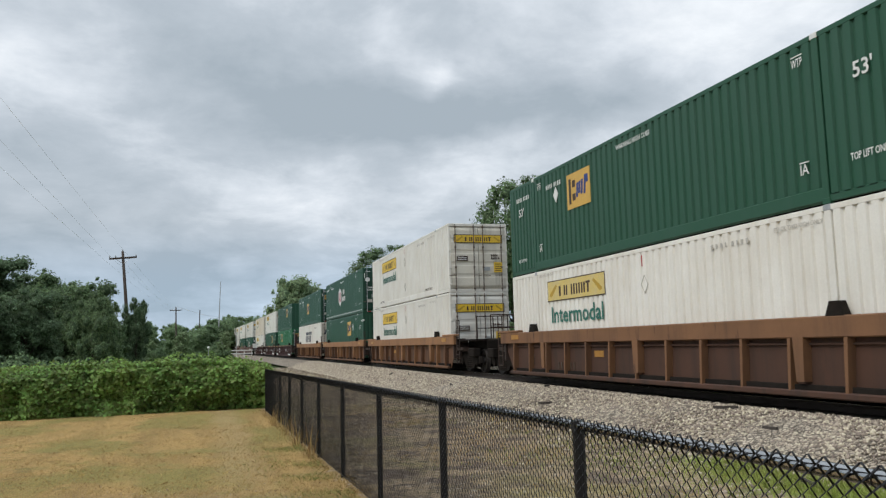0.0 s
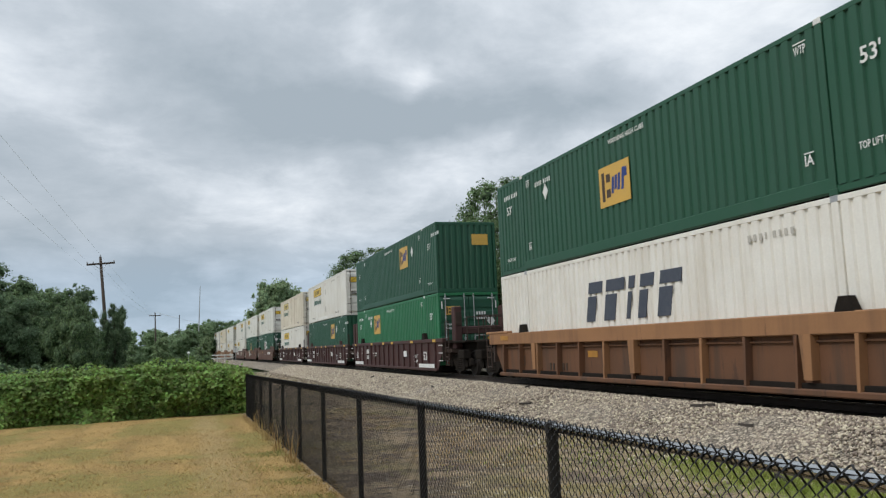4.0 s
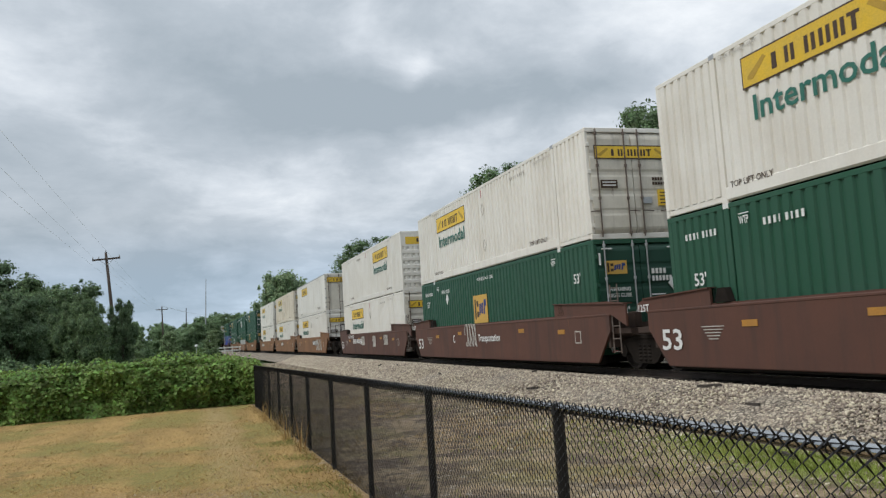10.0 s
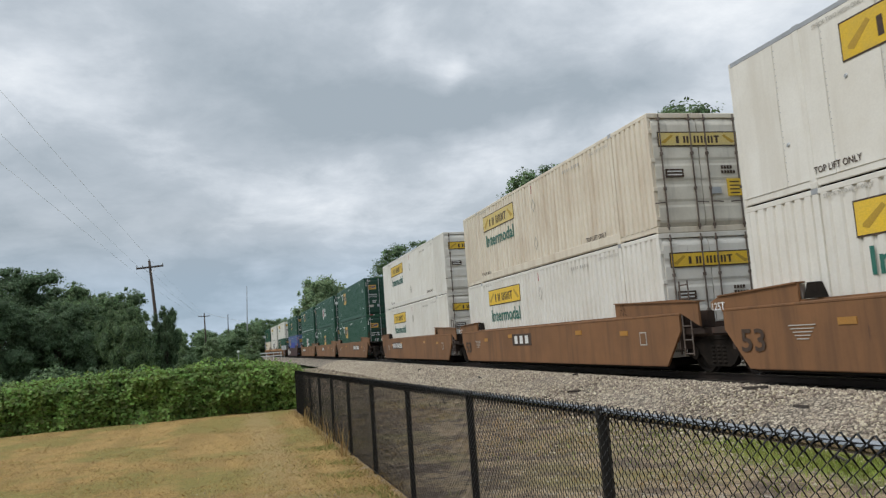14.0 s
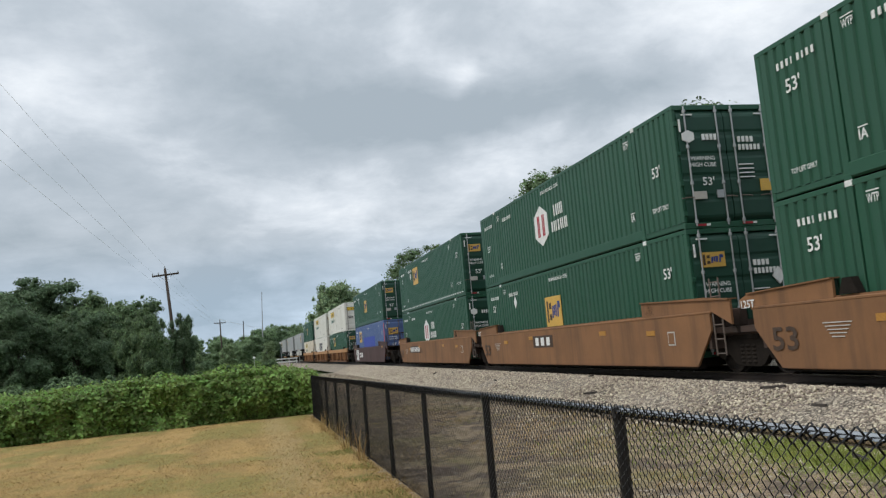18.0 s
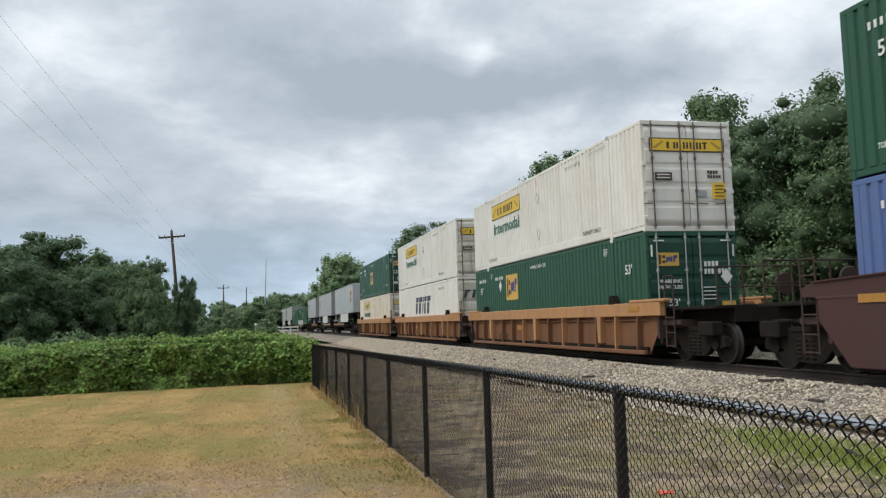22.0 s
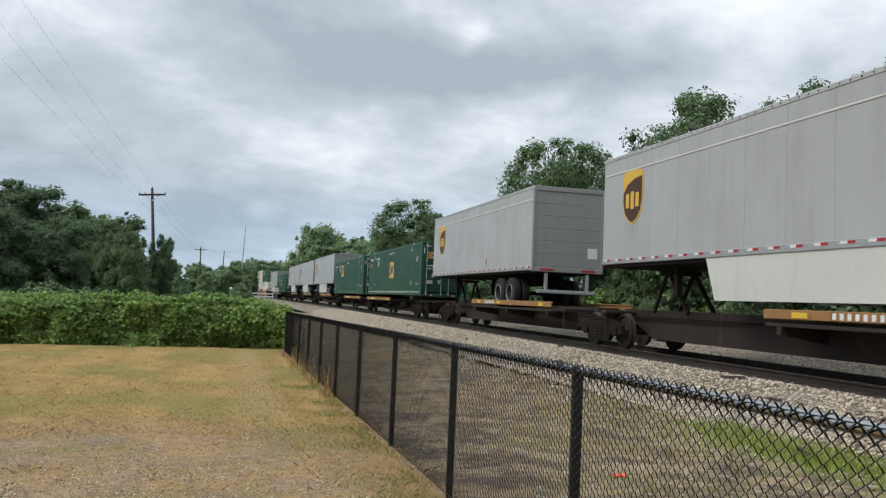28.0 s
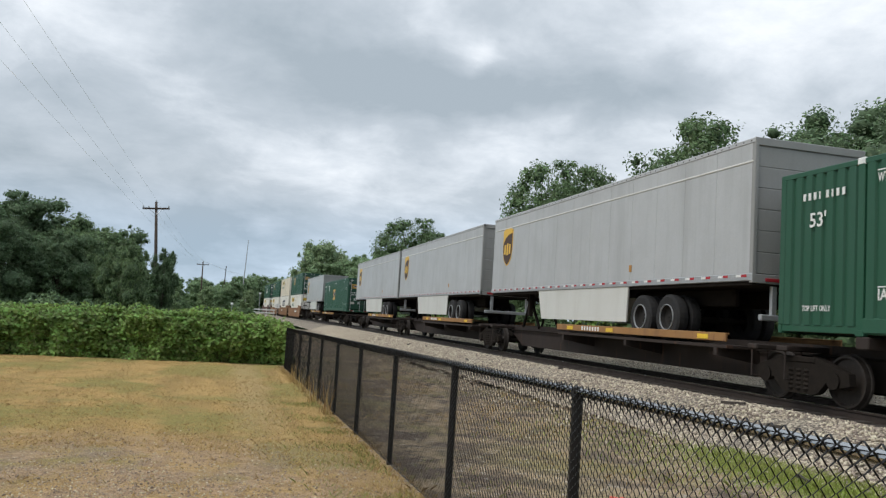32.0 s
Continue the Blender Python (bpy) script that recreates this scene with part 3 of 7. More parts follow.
def build_ground():
    xs = sorted({*np.arange(-12, 2, 0.35).round(3), *np.arange(2, 15, 0.5), *(-2500, -900, -400, -200, -100, -60, -40, -28, -20, -16),
                 *(16, 18, 22, 28, 40, 60, 100, 200, 400, 900, 2500)})
    ys = sorted({*np.arange(-2, 30, 0.35).round(3), *(-600, -200, -80, -40, -20, -10, -6, -4), *(32, 36, 42, 50, 60, 80, 110, 150, 200, 280, 400, 700, 1400, 4000)})
    v = [(x, y, ground_z(x, y)) for y in ys for x in xs]
    n = len(xs)
    f = [(j * n + i, j * n + i + 1, (j + 1) * n + i + 1, (j + 1) * n + i) for j in range(len(ys) - 1) for i in range(n - 1)]
    ob = part("ground", Shape().add(v, f), M_GROUND, smooth=True)
    tagged(ob, "mown lawn of dry tan grass with bare gravelly patches", "ground", kind="structure")


def strew(name, label, category, rng, c, size, material):
    """Angular stones, each one turned and dented at random."""
    cnt = len(c)
    base = np.array([(1, 0, 0), (0, 1, 0), (-1, 0, 0), (0, -1, 0), (0.1, 0.1, 0.8), (0, 0, -0.8)], float)
    vv = base[None] * (0.65 + 0.7 * rng.random((cnt, 6, 3))) * size[:, None, None]
    ang = rng.random(cnt) * 6.283
    tilt = rng.normal(size=cnt) * 0.6
    ca, sa, ct, st = np.cos(ang), np.sin(ang), np.cos(tilt), np.sin(tilt)
    x, y, z = vv[..., 0], vv[..., 1], vv[..., 2]
    x, z = x * ct[:, None] + z * st[:, None], -x * st[:, None] + z * ct[:, None]
    x, y = x * ca[:, None] - y * sa[:, None], x * sa[:, None] + y * ca[:, None]
    vv = np.stack([x, y, z], -1) + c[:, None, :]
    tri = np.array([(0, 1, 4), (1, 2, 4), (2, 3, 4), (3, 0, 4), (1, 0, 5), (2, 1, 5), (3, 2, 5), (0, 3, 5)])
    f = (tri[None] + (np.arange(cnt) * 6)[:, None, None]).reshape(-1, 3)
    ob = new(name, cloud_mesh(name, vv.reshape(-1, 3), f, material))
    tagged(ob, label, category, kind="stuff")


def build_track():
    # ballast bed: a long low bank, uneven on its slope
    prof = [(-3.75, -0.60), (-3.1, -0.34), (-2.5, -0.18), (-1.95, -0.11), (-1.35, -0.15), (-0.95, -0.19), (0, -0.17), (0.95, -0.17), (1.6, -0.14), (2.6, -0.16), (4.2, -0.10), (6.6, -0.12), (7.8, -0.62)]
    ss = [*np.arange(-30, 45, 0.5), *np.arange(45, 120, 3.0), *np.arange(120, 420, 15.0)]
    v = []
    for s in ss:
        for o, z in prof:
            x, y, _ = bend(s, o + 0.10 * noise.noise((s * 0.35, o, 1)))
            v.append((x, y, RAIL_Z + z + 0.035 * noise.noise((s * 0.9, o * 1.5, 5))))
    n = len(prof)
    f = [(j * n + i, j * n + i + 1, (j + 1) * n + i + 1, (j + 1) * n + i) for j in range(len(ss) - 1) for i in range(n - 1)]
    bed = part("ballast_bed", Shape().add(v, f), M_BALLAST, smooth=True)
    tagged(bed, "bank of crushed grey stone under the railway track", "ballast", kind="structure")
    # loose stones on the near slope and between the rails
    rng = np.random.default_rng(5)
    cnt = 60000
    s = 2.5 + 70 * rng.random(cnt) ** 1.6
    o = np.where(rng.random(cnt) < 0.88, -1.20 - 2.75 * rng.random(cnt) ** 0.85, 1.3 + 3.4 * rng.random(cnt))
    extra = rng.random(cnt) < 0.10
    o[extra] = -3.4 - 2.1 * rng.random(extra.sum()) ** 2.2
    zz = np.interp(o, [p[0] for p in prof], [p[1] for p in prof]) + RAIL_Z
    flat = np.array([lawn_z(y) for y in s]) - 0.02
    zz = np.maximum(zz, flat)
    places = [bend(a, b) for a, b in zip(s, o)]
    c = np.stack([[q[0] for q in places], [q[1] for q in places], zz + 0.008], 1)
    size = 0.017 + 0.026 * rng.random(cnt) ** 1.6 + 0.0004 * np.maximum(s - 20, 0)
    strew("ballast_stones", "loose grey and tan crushed stones beside the rails", "gravel", rng, c, size, M_STONE)
    # splinters of old tie lying on the stones and in the cinders
    splinter = None
    for i in range(13):
        s = 7.5 + 2.7 * i + random.uniform(-0.6, 0.6)
        o = random.uniform(-3.3, -1.7) if i % 3 else random.uniform(-5.6, -4.0)
        z = float(np.interp(o, [q[0] for q in prof], [q[1] for q in prof])) + RAIL_Z if o > -3.7 else lawn_z(s)
        if splinter is None:
            sh = Shape().prism([(-0.30, 0.0), (0.26, -0.03), (0.34, 0.02), (0.10, 0.05), (-0.28, 0.045)], 2, 0.0, 0.045)
            splinter = scrap = tagged(part("wood_scrap", sh, M_TIE), "dark splintered piece of old railway tie", "wood scrap", group="wood scraps beside the track")
        else:
            scrap = copy_thing(splinter, pose(0, 0, 0))
        size = random.uniform(0.35, 0.9)
        scrap.matrix_basis = pose(TRACK_X + o, s, max(z, lawn_z(s)) + 0.02, random.uniform(-6, 6), random.uniform(-10, 4), random.uniform(40, 130)) @ Matrix.Diagonal((size, size, 1, 1))
    # rails and ties
    track = thing("railway_track", "two steel rails on weathered wooden ties in crushed stone", "railway track", kind="structure")
    foot = [(-0.075, -0.172), (0.075, -0.172), (0.075, -0.16), (0.014, -0.14), (0.010, -0.045), (0.036, -0.035), (0.037, -0.004), (0.028, -0.001), (-0.028, -0.001), (-0.037, -0.004), (-0.036, -0.035), (-0.010, -0.045), (-0.014, -0.14), (-0.075, -0.16)]
    ss = [-60, 40, 70, 100, 130, 160, 200, 260, 330, 420]
    for side in (-1, 1):
        for name, sec, mat, lift in (("rail", foot, M_RAIL, 0.0), ("rail_head", [(-0.026, -0.002), (0.026, -0.002), (0.026, 0.003), (-0.026, 0.003)], M_RAILTOP, 0.0)):
            v = []
            for s in ss:
                for a, z in sec:
                    x, y, _ = bend(s, side * (GAUGE / 2 + 0.036) + a)
                    v.append((x, y, RAIL_Z + z + lift))
            n = len(sec)
            f = [(j * n + i, j * n + (i + 1) % n, (j + 1) * n + (i + 1) % n, (j + 1) * n + i) for j in range(len(ss) - 1) for i in range(n)]
            part(name, Shape().add(v, f), mat, track)
    # dark strip between the rails: the train's shade put into the stones' colour
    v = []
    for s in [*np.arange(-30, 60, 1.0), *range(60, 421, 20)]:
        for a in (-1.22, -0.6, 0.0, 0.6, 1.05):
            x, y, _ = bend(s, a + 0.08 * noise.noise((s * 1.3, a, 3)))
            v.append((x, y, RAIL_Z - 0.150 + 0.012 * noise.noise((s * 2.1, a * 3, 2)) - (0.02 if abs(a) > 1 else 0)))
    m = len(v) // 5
    part("greasy_stones", Shape().add(v, [(j * 5 + i, j * 5 + i + 1, (j + 1) * 5 + i + 1, (j + 1) * 5 + i) for j in range(m - 1) for i in range(4)]), M_UNDER_SHADE, track, "stones stained black with grease")
    tie = Shape().box(-1.28, 1.28, -0.11, 0.11, -0.10, 0.11, 0.012).mesh("tie", M_TIE)
    for i in range(120):
        s = -4 + i * 0.55
        x, y, h = bend(s)
        ob = part("tie", tie, M_TIE, track)
        ob.matrix_local = pose(x, y, RAIL_Z - 0.25, 0, 0, math.degrees(h) + random.uniform(-1, 1))


def ballast_material():
    """Crushed stone: cells of many tones with dark gaps between them."""
    m = bpy.data.materials.new("crushed_stone")
    m.use_nodes = True
    nt = m.node_tree
    N, K = nt.nodes.new, nt.links.new
    p = nt.nodes["Principled BSDF"]
    p.inputs["Roughness"].default_value = 0.95
    co = N("ShaderNodeTexCoord")
    cell = N("ShaderNodeTexVoronoi")
    cell.inputs["Scale"].default_value = 14.0
    K(co.outputs["Object"], cell.inputs["Vector"])
    edge = N("ShaderNodeTexVoronoi")
    edge.feature = "DISTANCE_TO_EDGE"
    edge.inputs["Scale"].default_value = 14.0
    K(co.outputs["Object"], edge.inputs["Vector"])
    big = N("ShaderNodeTexNoise")
    big.inputs["Scale"].default_value = 0.8
    K(co.outputs["Object"], big.inputs["Vector"])
    tone = N("ShaderNodeValToRGB")
    sep = N("ShaderNodeSeparateColor")
    K(cell.outputs["Color"], sep.inputs[0])
    K(sep.outputs[0], tone.inputs[0])
    r = tone.color_ramp
    r.elements[0].color, r.elements[1].color = (0.185, 0.155, 0.122, 1), (0.53, 0.46, 0.362, 1)
    for pos, col in ((0.35, (0.325, 0.273, 0.213, 1)), (0.7, (0.43, 0.365, 0.283, 1))):
        r.elements.new(pos).color = col
    gap = N("ShaderNodeMapRange")
    K(edge.outputs["Distance"], gap.inputs[0])
    gap.inputs[2].default_value, gap.inputs[3].default_value = 0.14, 0.34
    tint = N("ShaderNodeMapRange")
    K(big.outputs[0], tint.inputs[0])
    tint.inputs[1].default_value, tint.inputs[2].default_value, tint.inputs[3].default_value, tint.inputs[4].default_value = 0.3, 0.7, 0.8, 1.15
    mul = N("ShaderNodeMath")
    mul.operation = "MULTIPLY"
    K(gap.outputs[0], mul.inputs[0])
    K(tint.outputs[0], mul.inputs[1])
    hs = N("ShaderNodeHueSaturation")
    K(tone.outputs[0], hs.inputs["Color"])
    K(mul.outputs[0], hs.inputs["Value"])
    K(hs.outputs[0], p.inputs["Base Color"])
    bp = N("ShaderNodeBump")
    bp.inputs["Distance"].default_value = 0.04
    K(gap.outputs[0], bp.inputs["Height"])
    K(bp.outputs[0], p.inputs["Normal"])
    return m


M_BALLAST = ballast_material()
build_ground()
build_track()


# ---- the chain-link fence ----
def build_fence():
    fence = thing("chain_link_fence", "black vinyl-coated chain-link fence with round posts and top rail", "fence", kind="structure")
    first, last = -3, 9
    top = 1.246
    height = lambda y: top - 0.0123 * (y - FENCE_Y)
    for k in range(first, last + 1):
        y = FENCE_Y + k * POST_GAP
        z = height(y)
        sh = Shape().lathe([(lawn_z(y) - 0.2, 0.030), (z + 0.005, 0.030)], (FENCE_X + 0.03, y, 0), 2, 14)
        post = part("post", sh, M_FENCE, fence, smooth=False)
        cap = Shape().lathe([(z - 0.03, 0.033), (z + 0.018, 0.033), (z + 0.026, 0.026), (z + 0.030, 0.010)], (FENCE_X + 0.03, y, 0), 2, 14)
        part("post_cap", cap, M_FENCE, post)
    y0, y1 = FENCE_Y + first * POST_GAP, FENCE_Y + last * POST_GAP
    ys = np.linspace(y0, y1, 27)
    part("top_rail", Shape().tube([(FENCE_X + 0.03, y, height(y)) for y in ys], 0.0240, 16), M_TOPRAIL, fence, smooth=True)
    part("tension_wire", Shape().tube([(FENCE_X, y, lawn_z(y) + 0.05) for y in np.linspace(y0, y1, 40)], 0.003, 5), M_FENCE, fence)
    # woven wire: zigzag strands, each one hooked into the next
    p, r = 0.035, 0.0024
    verts, faces = [], []
    rows = 50
    step = 1.24 / rows
    count = int((y1 - y0) / p)
    for i in range(count):
        yb = y0 + i * p
        n0 = len(verts)
        zt = height(yb) + 0.040
        for j in range(rows + 1):
            odd = (i + j) % 2
            y = yb + (p * 1.04 if odd else -p * 0.04)
            z = zt - j * step
            x = FENCE_X + (0.004 if odd else -0.004)
            q = r * (1.7 if j < 4 else 1.0)  # the coating is thicker where the wire is bent at the rail
            for a in range(3):
                w = 2.094 * a
                verts.append((x + q * math.cos(w) * 1.1, y + q * 0.8 * math.sin(w), z + q * 0.9 * math.sin(w + 0.8)))
        for j in range(rows):
            for a in range(3):
                b = (a + 1) % 3
                faces.append((n0 + j * 3 + a, n0 + j * 3 + b, n0 + j * 3 + 3 + b, n0 + j * 3 + 3 + a))
    wire = new("woven_wire", cloud_mesh("woven_wire", np.array(verts), np.array(faces), M_FENCE))
    wire.parent = fence
    tagged(wire, "diamond mesh of black coated wire", kind="stuff")
    # ties that hold the mesh to the rail
    tie = Shape().tube([(0.026 * math.cos(a), 0.004 * a, 0.026 * math.sin(a)) for a in np.linspace(0, 6.0, 9)], 0.0028, 4).mesh("wire_tie", M_FENCE)
    for k in range(60):
        y = y0 + 5.0 + k * 0.42
        ob = part("wire_tie", tie, M_FENCE, fence)
        ob.location = (FENCE_X + 0.03, y, height(y))


build_fence()


# ---- plants ----
def blades(name, label, rng, x, y, z, tall, wide, material, lean=0.5, category="grass"):
    n = len(x)
    a = rng.random(n) * 6.283
    h = tall * (0.5 + rng.random(n))
    l = rng.normal(size=(n, 2)) * lean * h[:, None]
    base = np.stack([x, y, z - 0.01], 1)
    w = np.stack([np.cos(a) * wide, np.sin(a) * wide, np.zeros(n)], 1)
    mid = base + np.stack([l[:, 0] * 0.35, l[:, 1] * 0.35, h * 0.6], 1)
    tip = base + np.stack([l[:, 0], l[:, 1], h], 1)
    v = np.stack([base - w, base + w, mid + w * 0.6, tip, mid - w * 0.6], 1).reshape(-1, 3)
    f = np.arange(n * 5).reshape(-1, 5)
    ob = new(name, cloud_mesh(name, v, f, material))
    tagged(ob, label, category, kind="stuff")


def build_grass():
    rng = np.random.default_rng(11)
    n = 80000
    y = 3.2 + 25 * rng.random(n) ** 1.7
    x = FENCE_X - 0.05 - (1.5 + y * 0.42) * rng.random(n)
    keep = np.array([noise.noise((a * 0.8, b * 0.8, 9)) > -0.18 or random.random() < 0.25 for a, b in zip(x, y)])
    bare = ((x + 1.0) / 2.2) ** 2 + ((y - 6.3) / 3.2) ** 2 < 1
    keep &= ~(bare & (rng.random(n) < 0.8))
    x, y = x[keep], y[keep]
    z = np.array([ground_z(a, b) for a, b in zip(x, y)])
    blades("lawn_grass", "short dry straw-coloured mown grass", rng, x, y, z, 0.032, 0.0042, M_STRAW, 0.9)
    # green tufts in the lawn
    cx, cy = -10 + 11.6 * rng.random(520), 3.4 + 23 * rng.random(520)
    k = rng.integers(0, 520, 18000)
    x, y = cx[k] + rng.normal(size=18000) * 0.14, cy[k] + rng.normal(size=18000) * 0.12
    ok = ~((((x + 1.0) / 2.6) ** 2 + ((y - 6.3) / 3.6) ** 2 < 1) & (rng.random(18000) < 0.6))
    x, y = x[ok], y[ok]
    z = np.array([ground_z(a, b) for a, b in zip(x, y)])
    blades("lawn_weeds", "low olive green weeds in the dry lawn", rng, x, y, z, 0.018, 0.004, M_BLADE_DULL, 1.2, "weeds")
    # gravel in the bare patch
    n = 15000
    x, y = -1.0 + 1.5 * rng.normal(size=n), 6.0 + 1.9 * rng.normal(size=n)
    ok = (x < FENCE_X - 0.1) & (y > 2.5)
    x, y = x[ok], y[ok]
    z = np.array([ground_z(a, b) for a, b in zip(x, y)])
    strew("lawn_gravel", "small pale and grey stones in the bare patch", "gravel", rng, np.stack([x, y, z + 0.002], 1), 0.005 + 0.011 * rng.random(len(x)) ** 2.2, M_PEBBLE)
    # tall dry weeds along the foot of the fence
    cy = FENCE_Y - 2 + 26 * rng.random(150)
    k = rng.integers(0, 150, 3600)
    y = cy[k] + rng.normal(size=3600) * 0.25
    x = FENCE_X - 0.03 + rng.normal(size=3600) * 0.10
    z = np.array([ground_z(a, b) for a, b in zip(x, y)])
    blades("fence_weeds", "taller dry weeds along the foot of the fence", rng, x, y, z, 0.055, 0.004, M_STRAW, 0.8, "weeds")
    n = 9000
    y = -2.0 + 18 * rng.random(n)
    x = FENCE_X - 0.06 - np.abs(rng.normal(size=n)) * 0.38
    keep = np.array([noise.noise((p * 1.1, q * 0.9, 31)) > -0.1 for p, q in zip(x, y)])
    x, y = x[keep], y[keep]
    z = np.array([ground_z(a, b) for a, b in zip(x, y)])
    blades("fence_grass", "ragged olive grass in a band beside the fence", rng, x, y, z, 0.050, 0.004, M_BLADE_DULL, 0.7)
    cy = np.array([15.4, 17.6, 20.3, 13.4])
    k = rng.integers(0, 4, 90)
    y, x = cy[k] + rng.normal(size=90) * 0.10, FENCE_X - 0.12 + rng.normal(size=90) * 0.06
    z = np.array([ground_z(a, b) for a, b in zip(x, y)])
    blades("tall_weeds", "tall pale dry grass stalks beside the fence", rng, x, y, z, 0.42, 0.006, M_STRAW, 0.22, "weeds")
    # green patch by the ballast, and sparse grass in the cinders
    n = 15000
    a, r = rng.random(n) * 6.283, np.sqrt(rng.random(n)) * (0.75 + 0.35 * rng.random(n))
    x, y = 7.25 + 1.2 * r * np.cos(a), 8.1 + 2.5 * r * np.sin(a)
    x[:5000], y[:5000] = 6.6 + rng.normal(size=5000) * 0.9, 8.2 + rng.normal(size=5000) * 2.8
    ok = x < 8.1
    x, y = x[ok], y[ok]
    z = np.array([ground_z(p, q) for p, q in zip(x, y)])
    blades("green_patch", "patch of bright green grass at the edge of the ballast", rng, x, y, z, 0.075, 0.005, M_BLADE, 0.6)
    n = 16000
    y = 3 + 24 * rng.random(n)
    x = FENCE_X + 0.2 + 5.2 * rng.random(n)
    keep = np.array([noise.noise((p * 0.55, q * 0.35, 21)) > 0.08 for p, q in zip(x, y)])
    x, y = x[keep], y[keep]
    z = np.array([ground_z(p, q) for p, q in zip(x, y)])
    blades("cinder_grass", "thin dry grass in the dark cinders behind the fence", rng, x, y, z, 0.05, 0.004, M_STRAW, 0.7)
    n = 5200
    y = 3 + 26 * rng.random(n)
    x = FENCE_X + 0.3 + 5.4 * np.sqrt(rng.random(n))
    keep = np.array([noise.noise((p * 0.9, q * 0.5, 41)) > -0.05 for p, q in zip(x, y)])
    x, y = x[keep], y[keep]
    z = np.array([ground_z(p, q) for p, q in zip(x, y)])
    strew("cinder_stones", "pale stones strewn over the dark cinders behind the fence", "gravel", rng, np.stack([x, y, z + 0.006], 1), 0.008 + 0.022 * rng.random(len(x)) ** 4, M_STONE)
    n = 9000
    y = 3 + 24 * rng.random(n)
    x = FENCE_X + 0.1 + 5.0 * rng.random(n)
    keep = np.array([noise.noise((p * 0.6, q * 0.4, 55)) > 0.12 for p, q in zip(x, y)])
    x, y = x[keep], y[keep]
    z = np.array([ground_z(p, q) for p, q in zip(x, y)])
    blades("cinder_weeds", "patches of olive weeds in the dark cinders", rng, x, y, z, 0.05, 0.0045, M_BLADE_DULL, 0.7, "weeds")
    sh = Shape().box(-0.10, 0.10, -0.02, 0.02, 0.0, 0.012).box(-0.02, 0.02, -0.08, 0.09, 0.002, 0.014)
    mk = part("survey_marker", sh, M_CORAL)
    mk.matrix_world = pose(3.72, 6.96, ground_z(3.72, 6.96), 0, 0, 30)
    tagged(mk, "small bright red marker lying on the cinders", "marker")


M_BLADE_DULL = foliage("olive_grass", (0.34, 0.335, 0.118), (0.28, 0.288, 0.095), 0.35, 0.60)
build_grass()


def hedge_top(x, y):
    """Height of the vines' upper side."""
    return 1.10 + 0.20 * noise.noise((x * 0.45, y * 0.35, 2)) + 0.16 * noise.noise((x * 1.5, y * 1.3, 4)) + 0.08 * noise.noise((x * 3.6, y * 3.1, 5)) + 0.03 * min(x + 2.5, 0) - 0.06 * max(x - 0.4, 0) ** 2


def hedge_front(x, z):
    return 27.75 + 0.085 * min(x, 0) + 0.42 * noise.noise((x * 0.7, z * 0.9, 6)) + 0.26 * noise.noise((x * 2.1, z * 2.4, 8)) + 0.55 * max(z - 0.45, 0) ** 2


